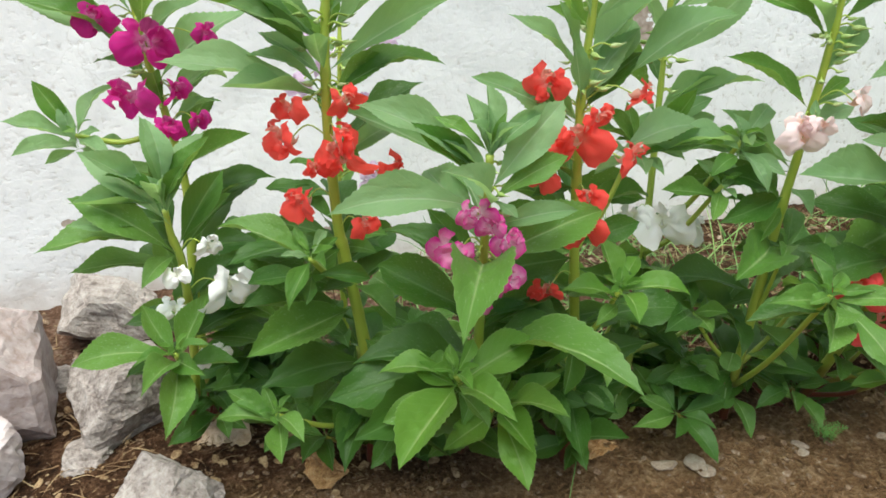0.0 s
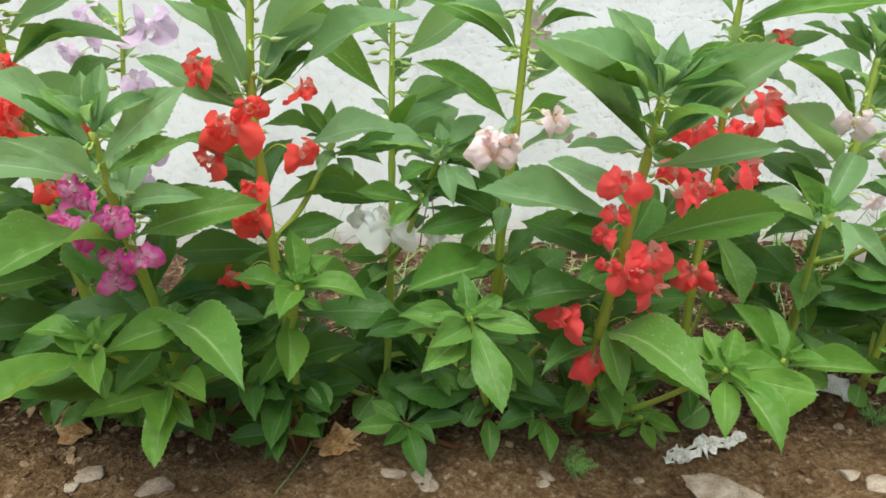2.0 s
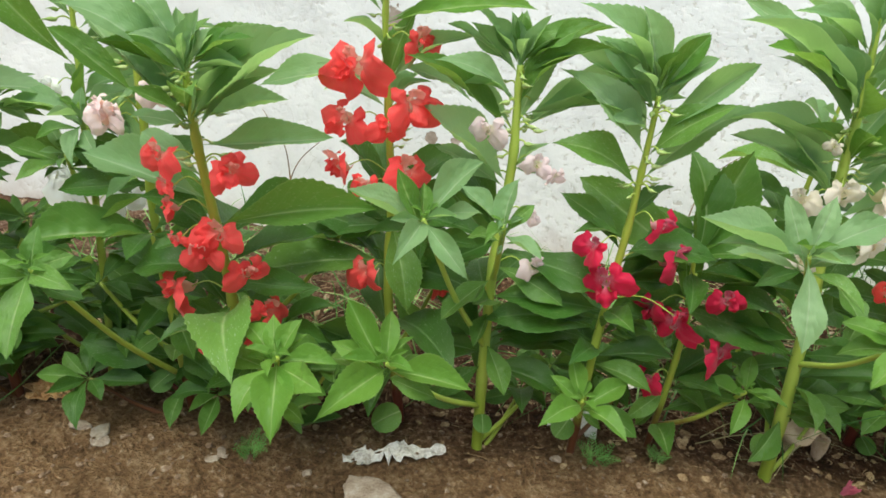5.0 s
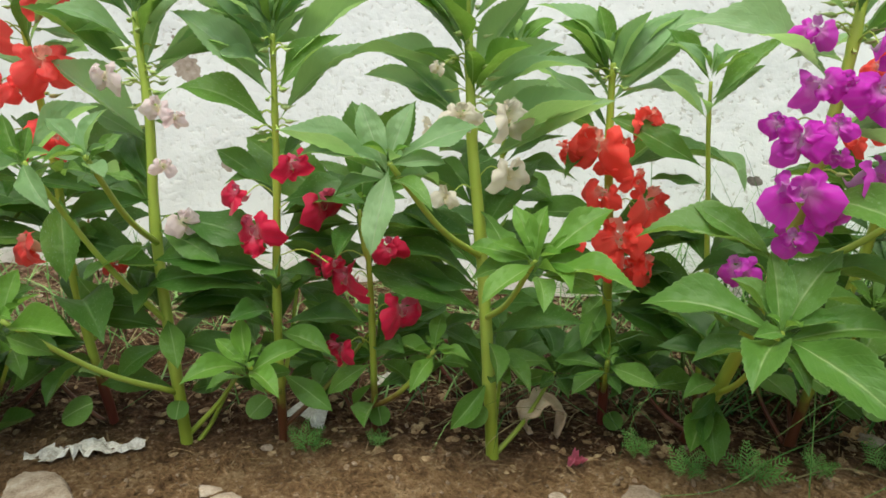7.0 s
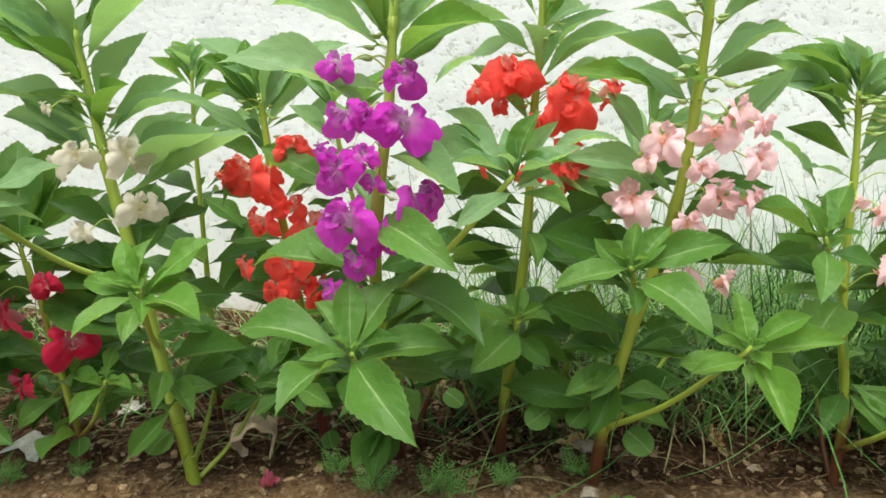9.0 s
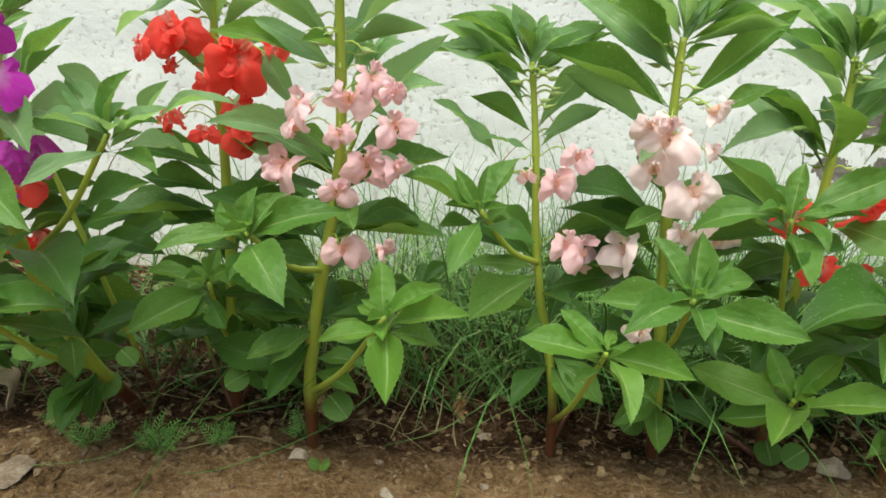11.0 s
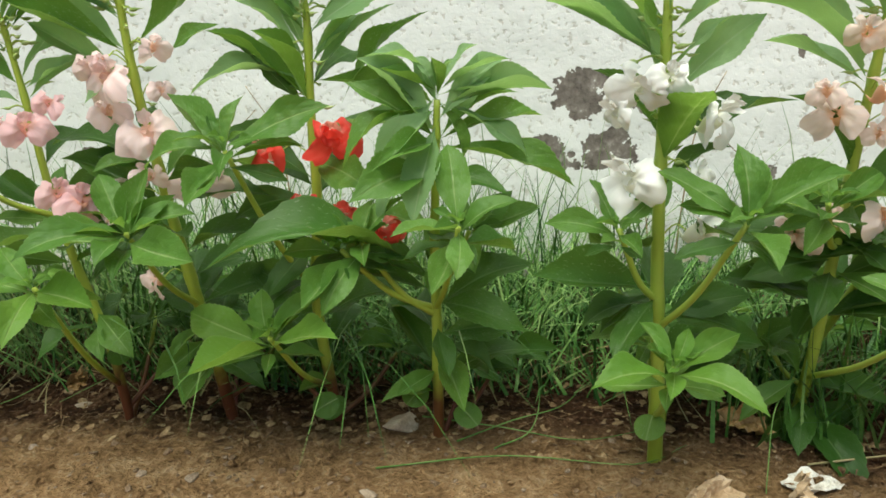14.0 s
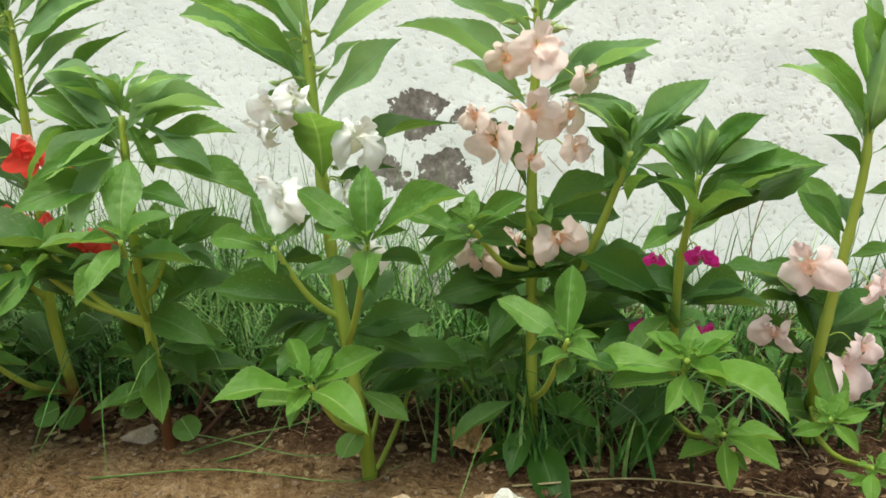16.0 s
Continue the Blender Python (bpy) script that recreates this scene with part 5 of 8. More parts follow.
leaf(p, (0.736, 0.405, 0.363), (0.770, 0.415, 0.359), 0.38, 'm')
leaf(p, (0.731, 0.414, 0.236), (0.684, 0.350, 0.214), 0.5, 'm')
leaf(p, (0.731, 0.416, 0.211), (0.752, 0.390, 0.195), 0.8, 'm')
leaf(p, (0.731, 0.417, 0.195), (0.719, 0.375, 0.171), 0.5, 'm')
leaf(p, (0.732, 0.420, 0.163), (0.827, 0.440, 0.193), 0.40, 'd')
leaf(p, (0.734, 0.407, 0.339), (0.658, 0.421, 0.371), 0.38, 'd')
leaf(p, (0.732, 0.410, 0.284), (0.673, 0.351, 0.272), 0.38, 'd')
round_leaf(p, (0.735, 0.429, 0.059), (0.628, 0.409, 0.040), 0.039)
round_leaf(p, (0.736, 0.432, 0.030), (0.740, 0.412, 0.048), 0.025)
flower(p, (0.734, 0.403, 0.398), (0.710, 0.379, 0.402), 0.032)
flower(p, (0.736, 0.405, 0.363), (0.759, 0.377, 0.375), 0.026)
flower(p, (0.730, 0.413, 0.252), (0.768, 0.393, 0.262), 0.032)
flower(p, (0.733, 0.409, 0.308), (0.757, 0.382, 0.321), 0.020)
bud(p, (0.733, 0.401, 0.427), (0.724, 0.391, 0.429))
bud(p, (0.733, 0.401, 0.444), (0.738, 0.391, 0.446))
leaf(p, (0.732, 0.400, 0.454), (0.683, 0.399, 0.497), 0.32, 'm')
leaf(p, (0.732, 0.400, 0.465), (0.696, 0.381, 0.506), 0.34, 'm')
leaf(p, (0.732, 0.400, 0.465), (0.754, 0.387, 0.511), 0.38, 'm')
leaf(p, (0.732, 0.400, 0.452), (0.815, 0.391, 0.487), 0.22, 'm')
leaf(p, (0.734, 0.402, 0.415), (0.892, 0.420, 0.445), 0.26, 'm')
leaf(p, (0.735, 0.403, 0.394), (0.628, 0.389, 0.464), 0.28, 'm')
leaf(p, (0.732, 0.400, 0.468), (0.728, 0.416, 0.508), 0.42, 'm')
leaf(p, (0.732, 0.400, 0.464), (0.773, 0.412, 0.507), 0.36, 'm')
leaf(p, (0.732, 0.400, 0.461), (0.814, 0.401, 0.504), 0.26, 'm')
leaf(p, (0.735, 0.406, 0.345), (0.643, 0.401, 0.418), 0.40, 'd')
leaf(p, (0.736, 0.406, 0.356), (0.769, 0.389, 0.396), 0.36, 'd')
leaf(p, (0.732, 0.420, 0.158), (0.827, 0.429, 0.164), 0.40, 'd')
leaf(p, (0.731, 0.417, 0.199), (0.684, 0.404, 0.219), 0.40, 'd')
flower(p, (0.736, 0.405, 0.365), (0.776, 0.373, 0.369), 0.021)

p = balsam('crimson_tall', 'crimson', 0.007, (0.850, 0.436, 0.000), (0.851, 0.425, 0.107), (0.853, 0.417, 0.200), (0.859, 0.408, 0.309), (0.860, 0.404, 0.359), (0.861, 0.401, 0.412), (0.861, 0.400, 0.448))
rosette(p, (0.861, 0.400, 0.448), None, 'm', (0.833, 0.430, 0.523), (0.798, 0.425, 0.493), (0.900, 0.423, 0.506), (0.897, 0.414, 0.474))
rosette(p, (0.839, 0.360, 0.133), (0.851, 0.429, 0.069), 'y', (0.792, 0.305, 0.134), (0.824, 0.386, 0.173), (0.883, 0.316, 0.121), (0.890, 0.395, 0.139), (0.803, 0.369, 0.154))
leaf(p, (0.861, 0.400, 0.447), (0.781, 0.418, 0.478), 0.32, 'm')
leaf(p, (0.861, 0.401, 0.405), (0.951, 0.420, 0.483), 0.24, 'm')
leaf(p, (0.861, 0.401, 0.424), (0.790, 0.391, 0.442), 0.30, 'm')
leaf(p, (0.861, 0.402, 0.388), (0.929, 0.386, 0.450), 0.40, 'm')
leaf(p, (0.861, 0.402, 0.408), (0.813, 0.427, 0.460), 0.34, 'd')
leaf(p, (0.860, 0.404, 0.356), (0.770, 0.390, 0.396), 0.40, 'm')
leaf(p, (0.858, 0.409, 0.301), (0.806, 0.403, 0.302), 0.38, 'm')
leaf(p, (0.859, 0.407, 0.320), (0.903, 0.437, 0.352), 0.38, 'd')
leaf(p, (0.856, 0.413, 0.247), (0.919, 0.442, 0.240), 0.38, 'd')
leaf(p, (0.855, 0.414, 0.233), (0.774, 0.434, 0.213), 0.40, 'd')
leaf(p, (0.853, 0.418, 0.187), (0.725, 0.394, 0.195), 0.5, 'd')
leaf(p, (0.852, 0.421, 0.151), (0.942, 0.427, 0.157), 0.42, 'd')
round_leaf(p, (0.851, 0.430, 0.053), (0.832, 0.410, 0.059), 0.030)
flower(p, (0.858, 0.409, 0.294), (0.827, 0.390, 0.293), 0.036)
flower(p, (0.856, 0.412, 0.255), (0.843, 0.385, 0.259), 0.042)
flower(p, (0.859, 0.407, 0.323), (0.882, 0.376, 0.328), 0.034)
flower(p, (0.857, 0.410, 0.278), (0.905, 0.395, 0.285), 0.046)
bud(p, (0.861, 0.401, 0.433), (0.857, 0.391, 0.433))
bud(p, (0.861, 0.402, 0.397), (0.871, 0.392, 0.398))
leaf(p, (0.861, 0.400, 0.447), (0.775, 0.380, 0.524), 0.33, 'm')
leaf(p, (0.861, 0.400, 0.450), (0.897, 0.405, 0.506), 0.36, 'm')
leaf(p, (0.861, 0.402, 0.389), (0.768, 0.393, 0.465), 0.33, 'm')
leaf(p, (0.861, 0.400, 0.452), (0.832, 0.396, 0.525), 0.42, 'm')
leaf(p, (0.861, 0.400, 0.451), (0.802, 0.419, 0.490), 0.30, 'm')
leaf(p, (0.861, 0.400, 0.446), (0.894, 0.398, 0.475), 0.26, 'm')
leaf(p, (0.861, 0.401, 0.411), (0.812, 0.371, 0.427), 0.34, 'y')
leaf(p, (0.860, 0.404, 0.362), (0.963, 0.434, 0.439), 0.36, 'm')
leaf(p, (0.856, 0.412, 0.258), (0.815, 0.426, 0.244), 0.40, 'm')
leaf(p, (0.852, 0.419, 0.172), (0.742, 0.432, 0.163), 0.42, 'd')
flower(p, (0.855, 0.414, 0.229), (0.921, 0.382, 0.233), 0.022)

p = balsam('crimson_low', 'crimson', 0.0065, (0.949, 0.474, 0.000), (0.949, 0.448, 0.130), (0.947, 0.435, 0.212), (0.942, 0.430, 0.262))
rosette(p, (0.937, 0.430, 0.279), (0.946, 0.434, 0.226), 'm', (0.919, 0.483, 0.383), (0.987, 0.483, 0.386), (1.019, 0.464, 0.332), (0.881, 0.460, 0.321), (0.810, 0.466, 0.342), (0.975, 0.470, 0.350))
rosette(p, (1.020, 0.410, 0.138), (0.949, 0.467, 0.037), 'y', (0.999, 0.368, 0.108), (1.026, 0.435, 0.170), (1.059, 0.388, 0.138), (0.977, 0.420, 0.143))
leaf(p, (0.947, 0.434, 0.219), (1.033, 0.456, 0.204), 0.38, 'd')
leaf(p, (0.947, 0.435, 0.212), (0.853, 0.440, 0.236), 0.38, 'd')
leaf(p, (0.949, 0.448, 0.130), (0.849, 0.446, 0.131), 0.5, 'd')
round_leaf(p, (0.949, 0.468, 0.028), (0.958, 0.448, 0.037), 0.026)
flower(p, (0.946, 0.433, 0.230), (0.973, 0.407, 0.243), 0.031)
flower(p, (0.948, 0.437, 0.200), (0.928, 0.411, 0.206), 0.044)
flower(p, (0.948, 0.443, 0.159), (0.983, 0.421, 0.171), 0.048)
flower(p, (0.949, 0.450, 0.121), (0.918, 0.429, 0.123), 0.035)
flower(p, (0.946, 0.434, 0.226), (0.903, 0.419, 0.221), 0.030)
leaf(p, (0.949, 0.460, 0.072), (0.925, 0.461, 0.038), 0.42, 'm')
leaf(p, (0.949, 0.453, 0.104), (1.000, 0.436, 0.075), 0.42, 'm')
leaf(p, (0.949, 0.453, 0.104), (0.946, 0.469, 0.131), 0.40, 'd')
leaf(p, (0.949, 0.452, 0.111), (1.020, 0.463, 0.162), 0.34, 'd')
leaf(p, (0.949, 0.450, 0.119), (1.033, 0.466, 0.120), 0.36, 'd')

p = balsam('cream_tall', 'cream', 0.0105, (1.087, 0.448, 0.000), (1.077, 0.435, 0.111), (1.063, 0.423, 0.247), (1.050, 0.414, 0.345), (1.046, 0.411, 0.393), (1.042, 0.407, 0.444), (1.037, 0.405, 0.493))
rosette(p, (0.986, 0.292, 0.351), (1.064, 0.424, 0.237), 'm', (0.893, 0.295, 0.374), (0.910, 0.294, 0.352), (0.960, 0.307, 0.397), (1.003, 0.313, 0.399), (1.058, 0.319, 0.380), (0.980, 0.239, 0.288), (1.031, 0.308, 0.350))
rosette(p, (1.111, 0.318, 0.269), (1.071, 0.430, 0.169), 'y', (1.053, 0.336, 0.273), (1.066, 0.280, 0.239), (1.089, 0.343, 0.311), (1.120, 0.341, 0.313), (1.177, 0.339, 0.312), (1.166, 0.325, 0.267), (1.189, 0.258, 0.264), (1.137, 0.262, 0.257))
plume(p, (1.042, 0.407, 0.444), (1.037, 0.405, 0.493), 0.0105)
leaf(p, (1.043, 0.408, 0.429), (0.961, 0.417, 0.491), 0.38, 'm')
leaf(p, (1.044, 0.409, 0.412), (1.098, 0.425, 0.493), 0.36, 'm')
leaf(p, (1.046, 0.411, 0.393), (1.131, 0.428, 0.448), 0.36, 'm')
leaf(p, (1.047, 0.412, 0.382), (0.941, 0.429, 0.413), 0.33, 'm')
leaf(p, (1.048, 0.413, 0.365), (0.979, 0.426, 0.405), 0.38, 'd')
leaf(p, (1.052, 0.415, 0.331), (1.185, 0.435, 0.398), 0.34, 'm')
leaf(p, (1.041, 0.407, 0.455), (1.008, 0.415, 0.512), 0.38, 'm')
leaf(p, (1.041, 0.407, 0.455), (1.054, 0.416, 0.513), 0.38, 'm')
leaf(p, (1.074, 0.432, 0.143), (1.085, 0.372, 0.120), 0.40, 'm')
leaf(p, (1.071, 0.430, 0.169), (0.966, 0.453, 0.195), 0.38, 'd')
leaf(p, (1.073, 0.432, 0.150), (1.173, 0.416, 0.175), 0.42, 'd')
leaf(p, (1.075, 0.434, 0.130), (1.121, 0.385, 0.106), 0.38, 'm')
leaf(p, (1.062, 0.422, 0.254), (1.120, 0.456, 0.336), 0.38, 'd')
round_leaf(p, (1.083, 0.443, 0.047), (1.064, 0.423, 0.059), 0.034)
flower(p, (1.048, 0.412, 0.372), (1.079, 0.390, 0.378), 0.040)
flower(p, (1.054, 0.417, 0.317), (1.085, 0.394, 0.325), 0.040)
flower(p, (1.047, 0.412, 0.379), (1.038, 0.379, 0.380), 0.029)
flower(p, (1.048, 0.413, 0.365), (1.012, 0.394, 0.364), 0.030)
flower(p, (1.056, 0.418, 0.303), (1.027, 0.395, 0.302), 0.022)
bud(p, (1.043, 0.408, 0.429), (1.027, 0.398, 0.429))
bud(p, (1.043, 0.409, 0.422), (1.058, 0.399, 0.425))
bud(p, (1.041, 0.407, 0.455), (1.034, 0.397, 0.454))
leaf(p, (1.043, 0.408, 0.436), (0.972, 0.394, 0.514), 0.30, 'm')
leaf(p, (1.037, 0.405, 0.509), (1.115, 0.393, 0.535), 0.26, 'm')
leaf(p, (1.046, 0.411, 0.396), (1.043, 0.361, 0.439), 0.45, 'y')
leaf(p, (1.050, 0.414, 0.342), (1.169, 0.398, 0.402), 0.36, 'm')
leaf(p, (1.043, 0.408, 0.436), (0.913, 0.388, 0.522), 0.30, 'm')
leaf(p, (1.041, 0.406, 0.458), (0.924, 0.426, 0.536), 0.30, 'm')
leaf(p, (1.037, 0.405, 0.497), (0.956, 0.397, 0.532), 0.26, 'm')
leaf(p, (1.037, 0.405, 0.503), (0.974, 0.425, 0.543), 0.36, 'm')
leaf(p, (1.037, 0.405, 0.509), (1.096, 0.419, 0.557), 0.30, 'm')
leaf(p, (1.048, 0.413, 0.363), (0.958, 0.426, 0.434), 0.40, 'm')
leaf(p, (1.047, 0.411, 0.386), (1.160, 0.413, 0.426), 0.22, 'm')
leaf(p, (1.042, 0.407, 0.442), (1.016, 0.357, 0.488), 0.50, 'y')
leaf(p, (1.071, 0.430, 0.170), (1.023, 0.445, 0.146), 0.40, 'd')
leaf(p, (1.070, 0.429, 0.177), (0.941, 0.443, 0.213), 0.36, 'd')
leaf(p, (1.046, 0.411, 0.397), (1.099, 0.371, 0.446), 0.40, 'y')
leaf(p, (1.045, 0.410, 0.402), (0.925, 0.412, 0.429), 0.36, 'm')
leaf(p, (1.045, 0.410, 0.407), (0.989, 0.392, 0.436), 0.36, 'd')
flower(p, (1.044, 0.409, 0.419), (1.017, 0.377, 0.423), 0.015)

p = balsam('small_back', 'none', 0.005, (1.067, 0.600, 0.000), (1.082, 0.559, 0.339), (1.085, 0.553, 0.404), (1.089, 0.550, 0.453))
rosette(p, (1.089, 0.550, 0.453), None, 'm', (1.057, 0.555, 0.477), (1.128, 0.566, 0.463), (1.058, 0.526, 0.429), (1.147, 0.530, 0.436), (1.091, 0.559, 0.490))
leaf(p, (1.081, 0.562, 0.314), (1.087, 0.569, 0.330), 0.6, 'm')
leaf(p, (1.084, 0.555, 0.376), (1.044, 0.561, 0.403), 0.38, 'm')
leaf(p, (1.084, 0.555, 0.385), (1.140, 0.573, 0.384), 0.38, 'm')
leaf(p, (1.088, 0.551, 0.435), (1.064, 0.564, 0.486), 0.42, 'y')
leaf(p, (1.088, 0.551, 0.435), (1.131, 0.571, 0.474), 0.34, 'y')
leaf(p, (1.088, 0.551, 0.435), (1.044, 0.541, 0.469), 0.30, 'y')
leaf(p, (1.087, 0.551, 0.432), (1.113, 0.571, 0.437), 0.30, 'm')
leaf(p, (1.088, 0.551, 0.438), (1.103, 0.565, 0.469), 0.40, 'y')

p = balsam('coral_pair', 'coral', 0.009, (1.223, 0.541, 0.000), (1.214, 0.520, 0.117), (1.202, 0.501, 0.245), (1.192, 0.489, 0.334), (1.187, 0.482, 0.399), (1.186, 0.480, 0.432))
rosette(p, (1.186, 0.480, 0.432), None, 'm', (1.104, 0.510, 0.486), (1.168, 0.496, 0.487), (1.253, 0.485, 0.485), (1.271, 0.482, 0.463), (1.130, 0.501, 0.435), (1.137, 0.500, 0.458))
rosette(p, (1.209, 0.470, 0.110), (1.220, 0.533, 0.042), 'm', (1.152, 0.489, 0.098), (1.200, 0.503, 0.151), (1.259, 0.423, 0.103), (1.167, 0.432, 0.085))
leaf(p, (1.187, 0.483, 0.394), (1.280, 0.481, 0.414), 0.38, 'd')
leaf(p, (1.188, 0.484, 0.381), (1.090, 0.495, 0.427), 0.24, 'm')
leaf(p, (1.191, 0.487, 0.353), (1.144, 0.456, 0.314), 0.38, 'd')
leaf(p, (1.194, 0.492, 0.315), (1.332, 0.481, 0.324), 0.4, 'd')
leaf(p, (1.217, 0.526, 0.084), (1.271, 0.546, 0.114), 0.40, 'd')
leaf(p, (1.203, 0.502, 0.236), (1.156, 0.524, 0.250), 0.38, 'd')
leaf(p, (1.218, 0.528, 0.071), (1.139, 0.540, 0.068), 0.42, 'd')
round_leaf(p, (1.223, 0.541, 0.000), (1.233, 0.521, 0.010), 0.026)
flower(p, (1.189, 0.485, 0.371), (1.216, 0.463, 0.372), 0.041)
flower(p, (1.191, 0.488, 0.343), (1.176, 0.456, 0.347), 0.054)
flower(p, (1.192, 0.489, 0.339), (1.149, 0.471, 0.340), 0.031)
flower(p, (1.197, 0.495, 0.290), (1.185, 0.460, 0.297), 0.037)
flower(p, (1.199, 0.497, 0.277), (1.232, 0.477, 0.284), 0.048)
flower(p, (1.203, 0.502, 0.236), (1.211, 0.471, 0.247), 0.053)
flower(p, (1.206, 0.506, 0.208), (1.235, 0.485, 0.211), 0.046)
flower(p, (1.206, 0.506, 0.208), (1.220, 0.478, 0.220), 0.042)
flower(p, (1.193, 0.491, 0.321), (1.191, 0.455, 0.328), 0.030)
leaf(p, (1.187, 0.481, 0.409), (1.216, 0.464, 0.483), 0.42, 'm')
leaf(p, (1.187, 0.481, 0.409), (1.246, 0.481, 0.477), 0.42, 'm')
leaf(p, (1.187, 0.482, 0.403), (1.279, 0.490, 0.482), 0.36, 'm')
leaf(p, (1.191, 0.488, 0.345), (1.108, 0.506, 0.374), 0.35, 'm')
leaf(p, (1.186, 0.481, 0.417), (1.125, 0.474, 0.468), 0.34, 'm')
leaf(p, (1.217, 0.527, 0.076), (1.262, 0.522, 0.049), 0.40, 'd')
leaf(p, (1.217, 0.526, 0.084), (1.202, 0.508, 0.149), 0.34, 'd')
leaf(p, (1.213, 0.518, 0.129), (1.277, 0.518, 0.067), 0.40, 'd')
leaf(p, (1.210, 0.513, 0.161), (1.347, 0.533, 0.105), 0.40, 'd')
leaf(p, (1.216, 0.525, 0.087), (1.185, 0.516, 0.058), 0.40, 'd')
flower(p, (1.194, 0.492, 0.309), (1.215, 0.460, 0.313), 0.036)
flower(p, (1.202, 0.501, 0.241), (1.161, 0.469, 0.245), 0.028)
flower(p, (1.205, 0.505, 0.212), (1.192, 0.473, 0.216), 0.033)
flower(p, (1.191, 0.487, 0.345), (1.196, 0.455, 0.349), 0.027)

p = balsam('thin_back', 'none', 0.005, (1.332, 0.538, 0.000), (1.313, 0.487, 0.160), (1.292, 0.456, 0.285), (1.276, 0.437, 0.370), (1.270, 0.430, 0.419))
rosette(p, (1.270, 0.430, 0.419), None, 'm', (1.228, 0.449, 0.466), (1.336, 0.441, 0.462), (1.223, 0.444, 0.423), (1.321, 0.438, 0.436), (1.249, 0.406, 0.410))
leaf(p, (1.278, 0.440, 0.358), (1.307, 0.403, 0.320), 0.38, 'd')
leaf(p, (1.286, 0.449, 0.316), (1.232, 0.465, 0.318), 0.38, 'd')

p = balsam('purple', 'purple', 0.011, (1.320, 0.510, 0.000), (1.318, 0.430, 0.100), (1.318, 0.360, 0.210), (1.324, 0.315, 0.328), (1.337, 0.312, 0.427), (1.342, 0.315, 0.500))
rosette(p, (1.307, 0.272, 0.232), (1.318, 0.436, 0.093), 'm', (1.200, 0.305, 0.238), (1.261, 0.196, 0.213), (1.368, 0.183, 0.198), (1.397, 0.272, 0.236), (1.358, 0.303, 0.296), (1.302, 0.309, 0.290), (1.271, 0.304, 0.266))
rosette(p, (1.438, 0.279, 0.381), (1.320, 0.344, 0.252), 'm', (1.388, 0.317, 0.418), (1.431, 0.296, 0.416), (1.459, 0.289, 0.430), (1.489, 0.273, 0.404), (1.486, 0.272, 0.391), (1.415, 0.297, 0.387), (1.468, 0.275, 0.384), (1.342, 0.331, 0.382))
plume(p, (1.337, 0.312, 0.427), (1.342, 0.315, 0.500), 0.011)
leaf(p, (1.336, 0.312, 0.418), (1.204, 0.297, 0.465), 0.32, 'm')
leaf(p, (1.339, 0.313, 0.458), (1.402, 0.309, 0.494), 0.38, 'm')
leaf(p, (1.340, 0.314, 0.476), (1.304, 0.294, 0.515), 0.40, 'm')
leaf(p, (1.340, 0.314, 0.464), (1.363, 0.317, 0.517), 0.38, 'm')
leaf(p, (1.321, 0.334, 0.277), (1.202, 0.364, 0.281), 0.45, 'm')
leaf(p, (1.332, 0.313, 0.392), (1.398, 0.242, 0.371), 0.38, 'd')
leaf(p, (1.320, 0.344, 0.252), (1.416, 0.241, 0.253), 0.45, 'd')
leaf(p, (1.321, 0.341, 0.261), (1.253, 0.359, 0.248), 0.38, 'd')
leaf(p, (1.325, 0.315, 0.335), (1.397, 0.232, 0.314), 0.6, 'm')
leaf(p, (1.318, 0.400, 0.147), (1.248, 0.425, 0.151), 0.38, 'd')
round_leaf(p, (1.319, 0.464, 0.057), (1.317, 0.444, 0.069), 0.039)
round_leaf(p, (1.318, 0.385, 0.171), (1.389, 0.365, 0.147), 0.023)
flower(p, (1.339, 0.313, 0.458), (1.302, 0.292, 0.461), 0.027)
flower(p, (1.339, 0.313, 0.453), (1.350, 0.284, 0.453), 0.031)
flower(p, (1.336, 0.312, 0.420), (1.308, 0.286, 0.422), 0.034)
flower(p, (1.336, 0.312, 0.420), (1.351, 0.285, 0.416), 0.044)
flower(p, (1.331, 0.313, 0.385), (1.289, 0.295, 0.391), 0.029)
flower(p, (1.330, 0.314, 0.370), (1.302, 0.287, 0.379), 0.040)
flower(p, (1.328, 0.314, 0.356), (1.359, 0.294, 0.352), 0.047)
flower(p, (1.324, 0.315, 0.328), (1.306, 0.283, 0.340), 0.046)
flower(p, (1.324, 0.318, 0.320), (1.330, 0.287, 0.326), 0.031)
flower(p, (1.322, 0.328, 0.294), (1.312, 0.292, 0.303), 0.029)
flower(p, (1.332, 0.313, 0.392), (1.323, 0.276, 0.393), 0.023)
flower(p, (1.320, 0.344, 0.252), (1.285, 0.322, 0.266), 0.032)
flower(p, (1.321, 0.341, 0.261), (1.316, 0.304, 0.270), 0.021)
leaf(p, (1.340, 0.314, 0.472), (1.239, 0.331, 0.509), 0.27, 'm')
leaf(p, (1.339, 0.313, 0.451), (1.391, 0.329, 0.493), 0.34, 'm')
leaf(p, (1.339, 0.313, 0.463), (1.436, 0.331, 0.498), 0.22, 'm')
leaf(p, (1.338, 0.313, 0.441), (1.289, 0.306, 0.442), 0.35, 'm')
leaf(p, (1.433, 0.313, 0.380), (1.382, 0.319, 0.427), 0.36, 'm')
leaf(p, (1.447, 0.313, 0.380), (1.475, 0.313, 0.420), 0.38, 'm')
leaf(p, (1.456, 0.313, 0.382), (1.529, 0.316, 0.401), 0.30, 'm')
